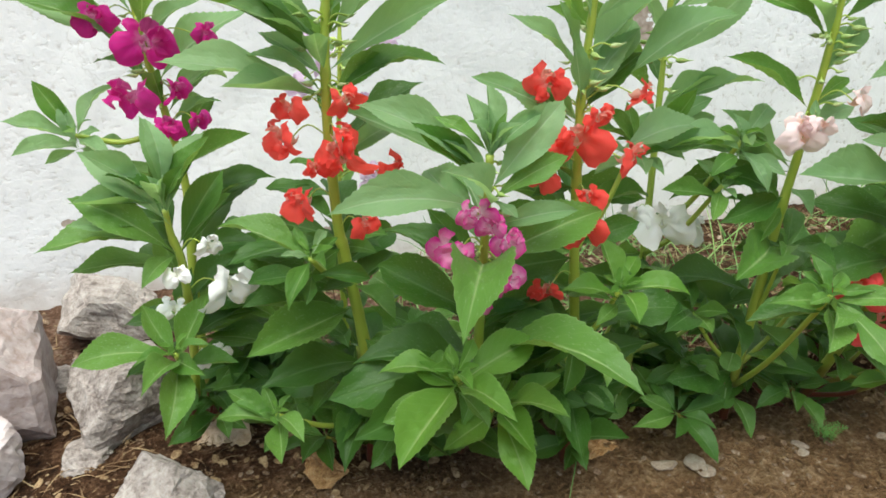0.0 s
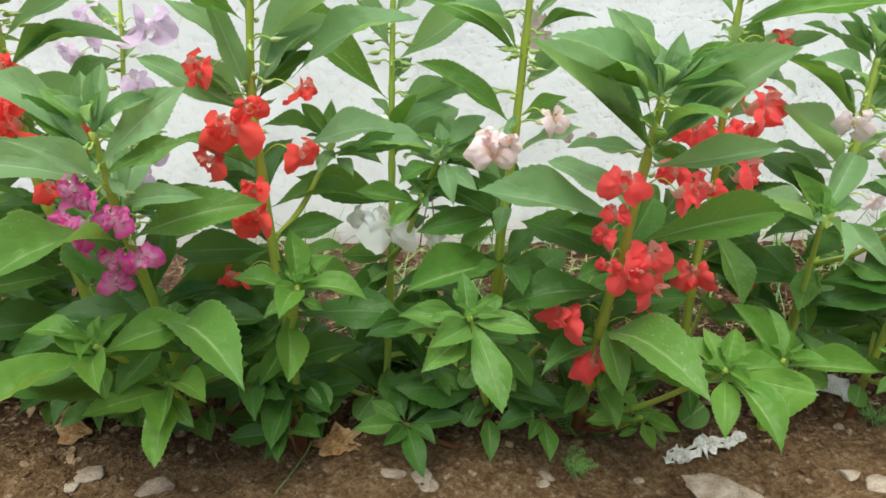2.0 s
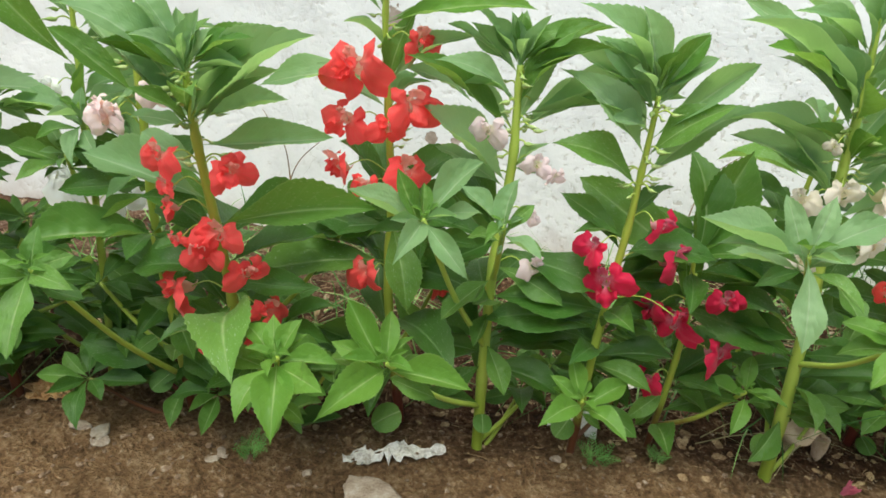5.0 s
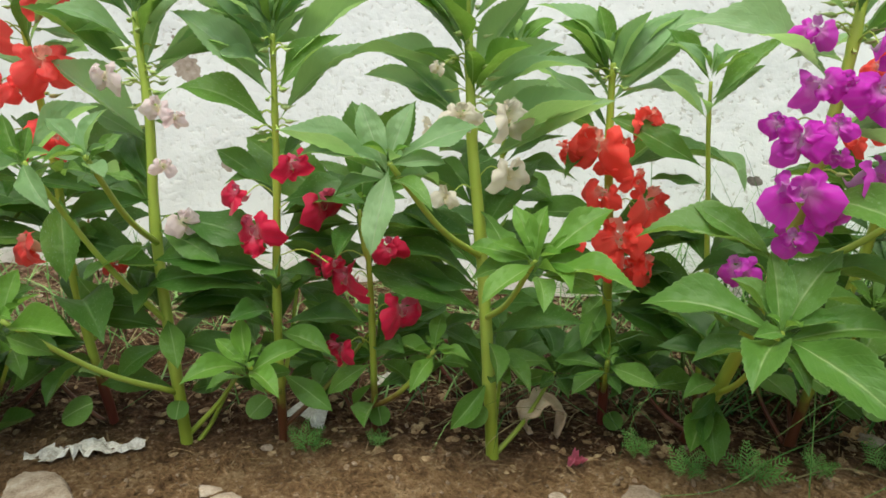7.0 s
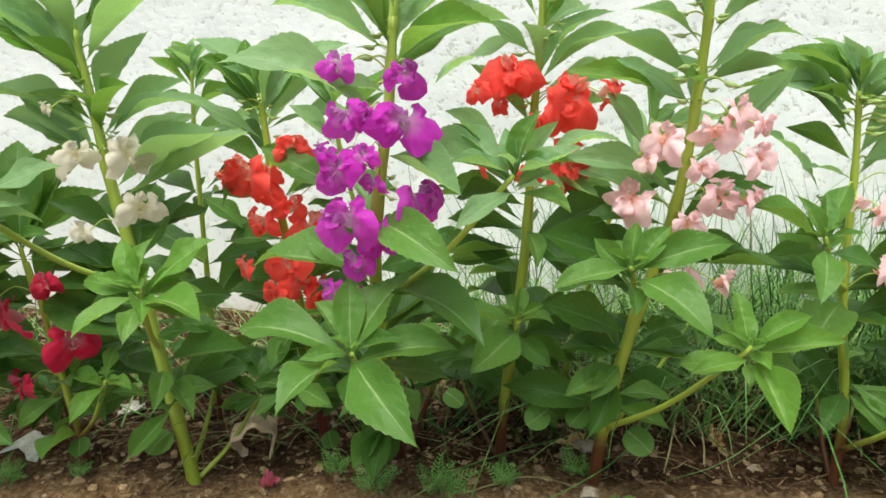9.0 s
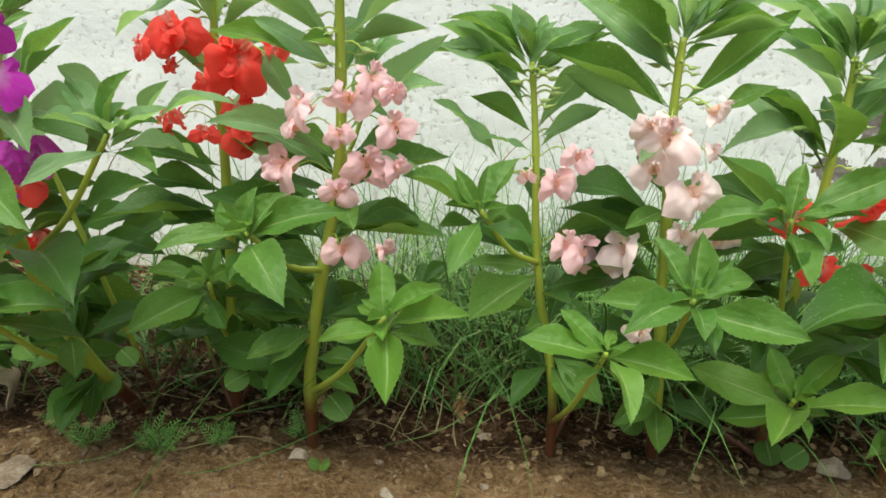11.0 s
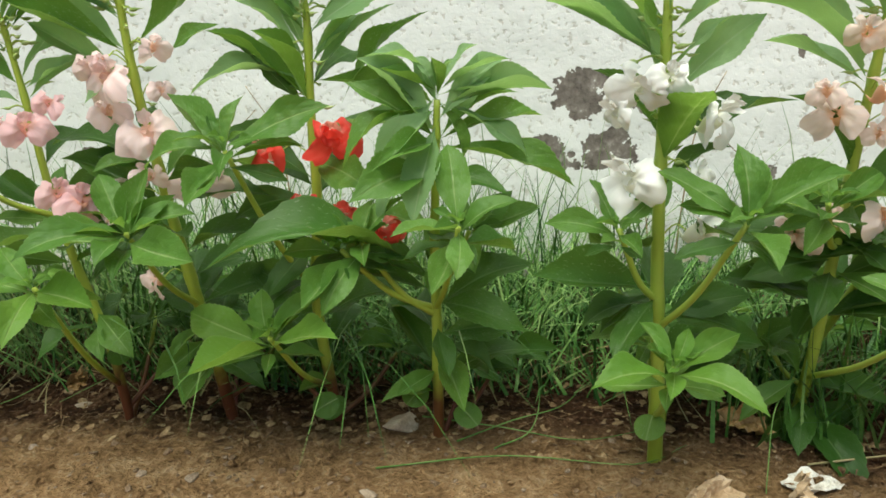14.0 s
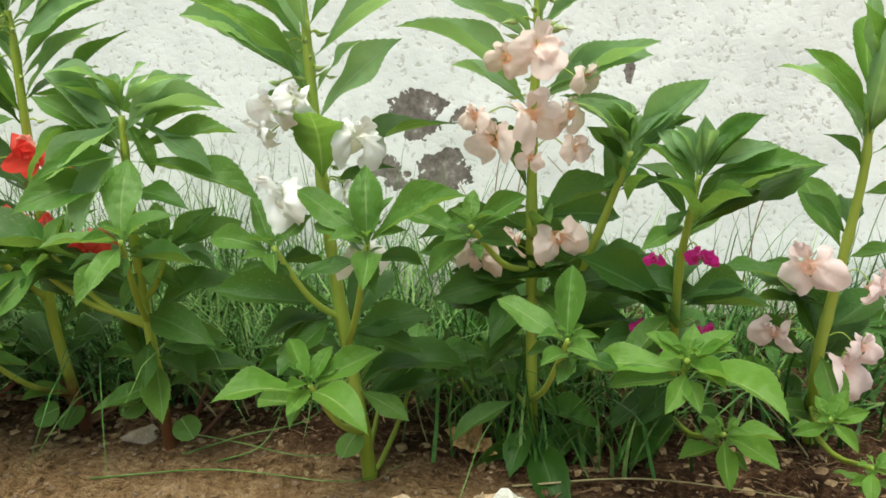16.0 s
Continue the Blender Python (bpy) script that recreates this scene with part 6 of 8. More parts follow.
leaf(p, (1.452, 0.314, 0.374), (1.483, 0.317, 0.360), 0.40, 'm')
leaf(p, (1.318, 0.431, 0.097), (1.315, 0.412, 0.042), 0.40, 'd')
leaf(p, (1.318, 0.425, 0.107), (1.289, 0.411, 0.076), 0.40, 'd')
flower(p, (1.337, 0.312, 0.421), (1.324, 0.280, 0.425), 0.020)
flower(p, (1.330, 0.314, 0.368), (1.328, 0.282, 0.372), 0.020)

p = balsam('red_tall', 'coral', 0.009, (1.443, 0.515, 0.000), (1.447, 0.496, 0.093), (1.461, 0.471, 0.245), (1.465, 0.457, 0.340), (1.466, 0.446, 0.420), (1.469, 0.440, 0.474), (1.470, 0.435, 0.530))
rosette(p, (1.454, 0.420, 0.206), (1.448, 0.494, 0.104), 'm', (1.392, 0.413, 0.216), (1.404, 0.336, 0.185), (1.434, 0.366, 0.176), (1.497, 0.450, 0.206), (1.458, 0.444, 0.236))
plume(p, (1.469, 0.440, 0.474), (1.470, 0.435, 0.530), 0.009)
leaf(p, (1.468, 0.441, 0.464), (1.393, 0.423, 0.514), 0.30, 'm')
leaf(p, (1.467, 0.444, 0.442), (1.536, 0.424, 0.509), 0.40, 'm')
leaf(p, (1.467, 0.443, 0.443), (1.561, 0.430, 0.489), 0.34, 'm')
leaf(p, (1.466, 0.444, 0.432), (1.550, 0.449, 0.447), 0.38, 'd')
leaf(p, (1.466, 0.449, 0.401), (1.402, 0.429, 0.463), 0.38, 'm')
leaf(p, (1.465, 0.454, 0.357), (1.527, 0.405, 0.339), 0.38, 'd')
leaf(p, (1.463, 0.465, 0.286), (1.547, 0.465, 0.266), 0.38, 'd')
leaf(p, (1.463, 0.463, 0.299), (1.360, 0.488, 0.321), 0.38, 'd')
leaf(p, (1.469, 0.438, 0.490), (1.491, 0.444, 0.540), 0.38, 'y')
leaf(p, (1.462, 0.468, 0.265), (1.378, 0.483, 0.253), 0.38, 'm')
leaf(p, (1.456, 0.480, 0.190), (1.359, 0.494, 0.176), 0.5, 'd')
leaf(p, (1.453, 0.485, 0.158), (1.512, 0.438, 0.151), 0.38, 'm')
leaf(p, (1.450, 0.490, 0.125), (1.424, 0.512, 0.149), 0.38, 'd')
leaf(p, (1.452, 0.487, 0.147), (1.472, 0.450, 0.122), 0.38, 'd')
leaf(p, (1.464, 0.460, 0.319), (1.369, 0.443, 0.343), 0.38, 'd')
leaf(p, (1.463, 0.464, 0.292), (1.380, 0.450, 0.307), 0.38, 'd')
leaf(p, (1.462, 0.467, 0.272), (1.341, 0.434, 0.269), 0.38, 'd')
leaf(p, (1.461, 0.471, 0.245), (1.388, 0.470, 0.282), 0.38, 'd')
leaf(p, (1.452, 0.487, 0.150), (1.507, 0.468, 0.166), 0.42, 'm')
round_leaf(p, (1.446, 0.501, 0.066), (1.483, 0.481, 0.068), 0.032)
flower(p, (1.467, 0.443, 0.443), (1.445, 0.415, 0.446), 0.037)
flower(p, (1.466, 0.445, 0.424), (1.490, 0.421, 0.422), 0.049)
flower(p, (1.466, 0.446, 0.420), (1.432, 0.424, 0.422), 0.022)
flower(p, (1.465, 0.454, 0.363), (1.417, 0.440, 0.366), 0.026)
flower(p, (1.465, 0.456, 0.346), (1.504, 0.439, 0.348), 0.029)
flower(p, (1.467, 0.443, 0.447), (1.442, 0.422, 0.446), 0.046)
flower(p, (1.466, 0.446, 0.420), (1.494, 0.417, 0.423), 0.053)
flower(p, (1.465, 0.455, 0.351), (1.496, 0.428, 0.357), 0.043)
leaf(p, (1.469, 0.439, 0.490), (1.368, 0.447, 0.443), 0.30, 'm')
leaf(p, (1.466, 0.449, 0.396), (1.545, 0.461, 0.425), 0.42, 'm')
leaf(p, (1.468, 0.442, 0.456), (1.448, 0.402, 0.498), 0.50, 'y')
leaf(p, (1.451, 0.489, 0.135), (1.406, 0.509, 0.189), 0.40, 'd')
leaf(p, (1.452, 0.488, 0.143), (1.509, 0.485, 0.117), 0.40, 'm')
leaf(p, (1.447, 0.495, 0.097), (1.510, 0.503, 0.040), 0.42, 'm')
leaf(p, (1.463, 0.464, 0.293), (1.471, 0.414, 0.263), 0.42, 'm')
flower(p, (1.467, 0.444, 0.432), (1.530, 0.412, 0.436), 0.034)
flower(p, (1.466, 0.451, 0.379), (1.495, 0.419, 0.383), 0.031)
flower(p, (1.467, 0.444, 0.431), (1.411, 0.412, 0.435), 0.024)
flower(p, (1.465, 0.455, 0.352), (1.460, 0.423, 0.356), 0.025)
flower(p, (1.465, 0.452, 0.371), (1.436, 0.420, 0.375), 0.025)
flower(p, (1.466, 0.448, 0.404), (1.468, 0.416, 0.408), 0.024)

p = balsam('salmon_tall', 'salmon', 0.0095, (1.548, 0.460, 0.000), (1.553, 0.433, 0.105), (1.571, 0.411, 0.217), (1.592, 0.393, 0.314), (1.599, 0.381, 0.380), (1.601, 0.369, 0.455), (1.602, 0.362, 0.505), (1.601, 0.360, 0.532))
rosette(p, (1.537, 0.294, 0.302), (1.574, 0.408, 0.231), 'm', (1.469, 0.269, 0.291), (1.508, 0.316, 0.322), (1.542, 0.312, 0.337), (1.618, 0.295, 0.323), (1.570, 0.306, 0.335), (1.585, 0.224, 0.268), (1.503, 0.311, 0.304))
rosette(p, (1.648, 0.311, 0.226), (1.551, 0.440, 0.075), 'y', (1.592, 0.294, 0.208), (1.621, 0.331, 0.227), (1.640, 0.343, 0.267), (1.699, 0.315, 0.254), (1.723, 0.300, 0.237), (1.658, 0.241, 0.181), (1.651, 0.275, 0.221))
plume(p, (1.602, 0.362, 0.505), (1.601, 0.360, 0.532), 0.0095)
leaf(p, (1.601, 0.366, 0.476), (1.535, 0.367, 0.507), 0.20, 'm')
leaf(p, (1.602, 0.365, 0.481), (1.668, 0.369, 0.517), 0.25, 'm')
leaf(p, (1.601, 0.369, 0.455), (1.694, 0.389, 0.486), 0.22, 'm')
leaf(p, (1.601, 0.370, 0.447), (1.525, 0.381, 0.488), 0.25, 'm')
leaf(p, (1.598, 0.383, 0.367), (1.692, 0.391, 0.460), 0.26, 'm')
leaf(p, (1.565, 0.380, 0.385), (1.528, 0.400, 0.437), 0.40, 'm')
leaf(p, (1.595, 0.388, 0.343), (1.548, 0.416, 0.369), 0.38, 'd')
leaf(p, (1.584, 0.399, 0.279), (1.696, 0.381, 0.280), 0.36, 'm')
leaf(p, (1.562, 0.422, 0.161), (1.499, 0.385, 0.140), 0.5, 'm')
leaf(p, (1.563, 0.421, 0.167), (1.505, 0.410, 0.204), 0.40, 'm')
leaf(p, (1.555, 0.430, 0.121), (1.619, 0.426, 0.117), 0.38, 'm')
round_leaf(p, (1.551, 0.440, 0.075), (1.585, 0.420, 0.072), 0.035)
round_leaf(p, (1.552, 0.438, 0.083), (1.519, 0.418, 0.100), 0.027)
round_leaf(p, (1.551, 0.440, 0.075), (1.477, 0.420, 0.098), 0.029)
flower(p, (1.599, 0.379, 0.391), (1.572, 0.351, 0.396), 0.040)
flower(p, (1.600, 0.377, 0.401), (1.612, 0.350, 0.404), 0.037)
flower(p, (1.600, 0.374, 0.423), (1.629, 0.354, 0.420), 0.032)
flower(p, (1.593, 0.390, 0.328), (1.551, 0.371, 0.340), 0.041)
flower(p, (1.595, 0.387, 0.347), (1.623, 0.366, 0.344), 0.042)
flower(p, (1.592, 0.392, 0.319), (1.598, 0.361, 0.321), 0.029)
flower(p, (1.581, 0.402, 0.265), (1.600, 0.377, 0.261), 0.036)
flower(p, (1.598, 0.382, 0.371), (1.561, 0.360, 0.378), 0.021)
flower(p, (1.598, 0.382, 0.371), (1.603, 0.352, 0.374), 0.024)
bud(p, (1.600, 0.373, 0.428), (1.587, 0.363, 0.431))
bud(p, (1.601, 0.370, 0.450), (1.623, 0.360, 0.446))
bud(p, (1.601, 0.368, 0.458), (1.586, 0.358, 0.460))
leaf(p, (1.600, 0.374, 0.426), (1.528, 0.368, 0.467), 0.32, 'm')
leaf(p, (1.601, 0.370, 0.451), (1.664, 0.354, 0.497), 0.30, 'm')
leaf(p, (1.601, 0.371, 0.445), (1.576, 0.331, 0.452), 0.50, 'y')
leaf(p, (1.601, 0.370, 0.446), (1.676, 0.369, 0.465), 0.28, 'm')
leaf(p, (1.600, 0.373, 0.427), (1.483, 0.379, 0.456), 0.24, 'y')
leaf(p, (1.595, 0.388, 0.344), (1.475, 0.377, 0.376), 0.27, 'm')
leaf(p, (1.562, 0.422, 0.160), (1.525, 0.382, 0.137), 0.40, 'm')
leaf(p, (1.567, 0.416, 0.194), (1.476, 0.396, 0.235), 0.40, 'd')
leaf(p, (1.574, 0.408, 0.233), (1.500, 0.426, 0.261), 0.36, 'd')
leaf(p, (1.581, 0.402, 0.264), (1.468, 0.382, 0.309), 0.40, 'd')
leaf(p, (1.564, 0.419, 0.174), (1.638, 0.438, 0.148), 0.40, 'm')
flower(p, (1.600, 0.376, 0.408), (1.649, 0.344, 0.412), 0.023)
flower(p, (1.599, 0.381, 0.378), (1.650, 0.349, 0.382), 0.031)
flower(p, (1.595, 0.387, 0.342), (1.650, 0.355, 0.346), 0.028)
flower(p, (1.581, 0.402, 0.261), (1.638, 0.370, 0.265), 0.027)

p = balsam('pink_small', 'salmon', 0.0075, (1.822, 0.469, 0.000), (1.816, 0.458, 0.091), (1.795, 0.447, 0.194), (1.784, 0.440, 0.269), (1.778, 0.434, 0.346), (1.772, 0.430, 0.401), (1.767, 0.428, 0.437))
rosette(p, (1.767, 0.428, 0.437), None, 'm', (1.723, 0.446, 0.486), (1.765, 0.440, 0.477), (1.679, 0.447, 0.467), (1.828, 0.441, 0.475), (1.795, 0.438, 0.468))
rosette(p, (1.727, 0.371, 0.309), (1.789, 0.443, 0.237), 'm', (1.654, 0.369, 0.338), (1.700, 0.383, 0.347), (1.732, 0.393, 0.347), (1.762, 0.408, 0.352), (1.701, 0.310, 0.266), (1.751, 0.387, 0.309))
rosette(p, (1.840, 0.310, 0.203), (1.819, 0.464, 0.039), 'y', (1.763, 0.315, 0.211), (1.851, 0.242, 0.174), (1.866, 0.321, 0.200), (1.910, 0.279, 0.198), (1.800, 0.330, 0.234))
leaf(p, (1.772, 0.430, 0.397), (1.652, 0.449, 0.435), 0.26, 'm')
leaf(p, (1.770, 0.429, 0.417), (1.843, 0.436, 0.465), 0.26, 'm')
leaf(p, (1.771, 0.430, 0.405), (1.675, 0.436, 0.448), 0.30, 'm')
leaf(p, (1.746, 0.434, 0.340), (1.678, 0.415, 0.401), 0.33, 'm')
leaf(p, (1.775, 0.432, 0.373), (1.831, 0.450, 0.437), 0.4, 'm')
leaf(p, (1.777, 0.433, 0.354), (1.844, 0.448, 0.395), 0.4, 'm')
leaf(p, (1.770, 0.429, 0.419), (1.785, 0.437, 0.444), 0.45, 'y')
leaf(p, (1.777, 0.434, 0.351), (1.725, 0.421, 0.366), 0.40, 'm')
leaf(p, (1.776, 0.433, 0.366), (1.835, 0.431, 0.396), 0.35, 'm')
leaf(p, (1.791, 0.444, 0.226), (1.720, 0.355, 0.207), 0.45, 'm')
leaf(p, (1.790, 0.444, 0.231), (1.720, 0.441, 0.234), 0.38, 'm')
leaf(p, (1.789, 0.443, 0.237), (1.830, 0.458, 0.230), 0.38, 'm')
leaf(p, (1.797, 0.448, 0.186), (1.717, 0.447, 0.194), 0.38, 'm')
round_leaf(p, (1.817, 0.460, 0.071), (1.837, 0.440, 0.088), 0.030)
flower(p, (1.780, 0.436, 0.318), (1.794, 0.401, 0.328), 0.039)
flower(p, (1.778, 0.434, 0.346), (1.815, 0.412, 0.352), 0.028)
flower(p, (1.789, 0.443, 0.237), (1.827, 0.422, 0.254), 0.044)
flower(p, (1.787, 0.442, 0.253), (1.809, 0.412, 0.265), 0.031)
flower(p, (1.779, 0.435, 0.329), (1.768, 0.406, 0.334), 0.016)
bud(p, (1.769, 0.428, 0.427), (1.776, 0.418, 0.428))
bud(p, (1.773, 0.430, 0.393), (1.783, 0.420, 0.397))
leaf(p, (1.767, 0.428, 0.436), (1.687, 0.428, 0.472), 0.30, 'm')
leaf(p, (1.768, 0.428, 0.430), (1.702, 0.433, 0.476), 0.34, 'm')
leaf(p, (1.768, 0.428, 0.433), (1.749, 0.426, 0.467), 0.40, 'm')
leaf(p, (1.775, 0.432, 0.370), (1.711, 0.450, 0.402), 0.42, 'd')
leaf(p, (1.768, 0.428, 0.432), (1.746, 0.429, 0.488), 0.38, 'm')
leaf(p, (1.767, 0.428, 0.442), (1.779, 0.448, 0.479), 0.36, 'm')
leaf(p, (1.769, 0.429, 0.421), (1.713, 0.412, 0.439), 0.20, 'y')
leaf(p, (1.767, 0.428, 0.443), (1.831, 0.408, 0.471), 0.30, 'm')

p = balsam('palepink_mid', 'palepink', 0.0095, (1.940, 0.476, 0.000), (1.930, 0.456, 0.103), (1.916, 0.438, 0.213), (1.907, 0.426, 0.294), (1.899, 0.416, 0.367), (1.896, 0.410, 0.425), (1.896, 0.407, 0.464))
rosette(p, (1.896, 0.407, 0.464), None, 'm', (1.889, 0.421, 0.516), (1.832, 0.436, 0.501), (1.794, 0.445, 0.503), (1.961, 0.407, 0.515), (1.916, 0.412, 0.496))
rosette(p, (1.915, 0.334, 0.247), (1.925, 0.449, 0.142), 'm', (1.831, 0.341, 0.240), (1.844, 0.278, 0.235), (1.880, 0.364, 0.295), (1.925, 0.368, 0.301), (1.973, 0.354, 0.260), (1.996, 0.281, 0.238), (1.912, 0.282, 0.231), (1.952, 0.359, 0.278))
leaf(p, (1.896, 0.407, 0.465), (1.964, 0.425, 0.511), 0.30, 'm')
leaf(p, (1.896, 0.409, 0.439), (1.928, 0.410, 0.457), 0.62, 'y')
leaf(p, (1.897, 0.413, 0.400), (1.806, 0.450, 0.445), 0.36, 'm')
leaf(p, (1.896, 0.410, 0.430), (1.835, 0.437, 0.468), 0.38, 'm')
leaf(p, (1.896, 0.407, 0.460), (1.974, 0.399, 0.477), 0.22, 'y')
leaf(p, (1.899, 0.416, 0.368), (1.795, 0.424, 0.429), 0.28, 'm')
leaf(p, (1.896, 0.408, 0.456), (1.983, 0.399, 0.478), 0.22, 'm')
leaf(p, (1.932, 0.413, 0.396), (1.986, 0.410, 0.425), 0.35, 'm')
leaf(p, (1.898, 0.415, 0.383), (1.865, 0.382, 0.355), 0.38, 'd')
leaf(p, (1.906, 0.425, 0.304), (1.860, 0.390, 0.292), 0.6, 'm')
leaf(p, (1.908, 0.427, 0.288), (1.837, 0.439, 0.303), 0.38, 'd')
leaf(p, (1.928, 0.453, 0.118), (1.906, 0.415, 0.095), 0.38, 'm')
leaf(p, (1.925, 0.449, 0.142), (2.014, 0.476, 0.167), 0.38, 'd')
round_leaf(p, (1.935, 0.466, 0.051), (1.905, 0.446, 0.057), 0.031)
flower(p, (1.898, 0.416, 0.371), (1.889, 0.384, 0.374), 0.043)
flower(p, (1.897, 0.413, 0.400), (1.929, 0.390, 0.402), 0.030)
flower(p, (1.901, 0.419, 0.346), (1.881, 0.393, 0.346), 0.038)
flower(p, (1.905, 0.423, 0.314), (1.917, 0.391, 0.325), 0.049)
flower(p, (1.900, 0.418, 0.356), (1.931, 0.395, 0.365), 0.023)
flower(p, (1.911, 0.431, 0.259), (1.870, 0.415, 0.260), 0.047)
flower(p, (1.910, 0.430, 0.271), (1.954, 0.414, 0.277), 0.046)
flower(p, (1.909, 0.429, 0.276), (1.914, 0.393, 0.286), 0.029)
flower(p, (1.921, 0.444, 0.174), (1.896, 0.420, 0.175), 0.026)
flower(p, (1.898, 0.414, 0.387), (1.873, 0.390, 0.387), 0.028)
leaf(p, (1.896, 0.409, 0.439), (1.794, 0.400, 0.503), 0.30, 'm')
leaf(p, (1.897, 0.413, 0.400), (1.777, 0.411, 0.450), 0.26, 'm')
leaf(p, (1.896, 0.407, 0.461), (1.841, 0.388, 0.506), 0.34, 'm')
leaf(p, (1.896, 0.407, 0.469), (1.902, 0.418, 0.508), 0.34, 'm')
leaf(p, (1.896, 0.407, 0.463), (1.978, 0.425, 0.500), 0.24, 'm')
leaf(p, (1.897, 0.412, 0.402), (2.002, 0.430, 0.491), 0.22, 'm')
flower(p, (1.898, 0.413, 0.388), (1.888, 0.381, 0.392), 0.019)

p = balsam('red_sparse', 'coral', 0.009, (2.063, 0.477, 0.000), (2.050, 0.460, 0.138), (2.058, 0.448, 0.257), (2.058, 0.440, 0.346), (2.060, 0.434, 0.421), (2.058, 0.433, 0.452))
rosette(p, (2.058, 0.433, 0.452), None, 'm', (2.051, 0.453, 0.514), (1.990, 0.483, 0.499), (2.035, 0.457, 0.491))
rosette(p, (2.058, 0.433, 0.452), None, 'm', (2.066, 0.448, 0.523), (2.119, 0.437, 0.490), (2.191, 0.424, 0.472))
rosette(p, (1.998, 0.364, 0.316), (2.051, 0.458, 0.155), 'm', (1.936, 0.396, 0.365), (2.011, 0.386, 0.363), (2.090, 0.379, 0.355), (2.069, 0.371, 0.319), (1.916, 0.379, 0.295), (1.990, 0.288, 0.281), (2.010, 0.312, 0.298), (1.977, 0.383, 0.347))
rosette(p, (2.029, 0.357, 0.143), (2.059, 0.472, 0.040), 'y', (1.940, 0.392, 0.154), (1.980, 0.281, 0.139), (2.013, 0.392, 0.180), (2.081, 0.384, 0.179), (2.106, 0.304, 0.165), (2.056, 0.374, 0.163))
leaf(p, (2.060, 0.435, 0.416), (1.999, 0.480, 0.469), 0.36, 'm')
leaf(p, (2.059, 0.436, 0.394), (2.009, 0.481, 0.464), 0.3, 'm')
leaf(p, (2.058, 0.439, 0.356), (1.982, 0.495, 0.406), 0.5, 'd')
leaf(p, (2.058, 0.440, 0.352), (2.020, 0.390, 0.419), 0.50, 'y')
leaf(p, (2.058, 0.441, 0.339), (1.978, 0.436, 0.413), 0.40, 'd')
leaf(p, (2.058, 0.439, 0.364), (2.140, 0.457, 0.445), 0.42, 'm')
leaf(p, (2.058, 0.442, 0.326), (2.183, 0.459, 0.323), 0.34, 'm')
leaf(p, (2.056, 0.450, 0.232), (1.951, 0.466, 0.193), 0.45, 'd')
leaf(p, (2.053, 0.456, 0.181), (2.098, 0.415, 0.177), 0.38, 'd')
leaf(p, (2.058, 0.444, 0.295), (2.124, 0.378, 0.280), 0.5, 'm')
leaf(p, (2.058, 0.446, 0.276), (1.948, 0.488, 0.323), 0.38, 'd')
round_leaf(p, (2.062, 0.476, 0.010), (2.062, 0.456, 0.023), 0.033)
leaf(p, (2.058, 0.433, 0.447), (1.969, 0.449, 0.497), 0.30, 'm')
leaf(p, (2.060, 0.434, 0.416), (1.975, 0.416, 0.475), 0.30, 'm')
leaf(p, (2.058, 0.433, 0.452), (2.002, 0.450, 0.501), 0.34, 'm')
leaf(p, (2.058, 0.433, 0.462), (2.069, 0.447, 0.517), 0.44, 'm')
leaf(p, (2.058, 0.433, 0.463), (2.118, 0.429, 0.492), 0.35, 'm')
leaf(p, (2.060, 0.434, 0.417), (2.201, 0.449, 0.473), 0.22, 'm')
leaf(p, (2.059, 0.438, 0.375), (2.175, 0.453, 0.352), 0.22, 'm')
leaf(p, (2.059, 0.437, 0.389), (1.975, 0.417, 0.457), 0.26, 'm')
leaf(p, (2.059, 0.436, 0.394), (2.158, 0.429, 0.462), 0.24, 'm')
leaf(p, (2.058, 0.439, 0.355), (1.967, 0.420, 0.420), 0.26, 'y')
leaf(p, (2.089, 0.439, 0.353), (2.173, 0.443, 0.437), 0.42, 'm')
leaf(p, (2.059, 0.438, 0.372), (1.946, 0.420, 0.359), 0.36, 'd')
flower(p, (2.058, 0.443, 0.300), (2.023, 0.412, 0.304), 0.042)
flower(p, (2.058, 0.443, 0.313), (2.083, 0.412, 0.317), 0.050)
flower(p, (2.058, 0.443, 0.248), (2.054, 0.412, 0.252), 0.034)
flower(p, (2.058, 0.443, 0.225), (2.129, 0.412, 0.229), 0.040)
flower(p, (2.058, 0.443, 0.241), (2.091, 0.412, 0.245), 0.030)

p = balsam('green_top', 'none', 0.009, (2.180, 0.441, 0.000), (2.181, 0.423, 0.098), (2.180, 0.406, 0.211), (2.182, 0.396, 0.295), (2.184, 0.390, 0.359))
rosette(p, (2.184, 0.390, 0.359), None, 'm', (2.113, 0.390, 0.395), (2.243, 0.417, 0.396), (2.257, 0.419, 0.364), (2.100, 0.387, 0.375), (2.133, 0.326, 0.304), (2.162, 0.396, 0.393))
rosette(p, (2.213, 0.400, 0.238), (2.180, 0.411, 0.179), 'm', (2.195, 0.416, 0.276), (2.254, 0.427, 0.272), (2.279, 0.428, 0.257), (2.220, 0.349, 0.211), (2.170, 0.402, 0.234))
rosette(p, (2.099, 0.360, 0.228), (2.180, 0.415, 0.155), 'm', (2.074, 0.306, 0.190), (2.136, 0.390, 0.248), (2.075, 0.364, 0.246), (2.150, 0.388, 0.216), (2.047, 0.352, 0.225))
rosette(p, (2.116, 0.370, 0.233), (2.181, 0.416, 0.147), 'm', (2.086, 0.392, 0.244), (2.089, 0.314, 0.180), (2.157, 0.387, 0.274), (2.128, 0.315, 0.226), (2.062, 0.401, 0.239), (2.124, 0.392, 0.269))
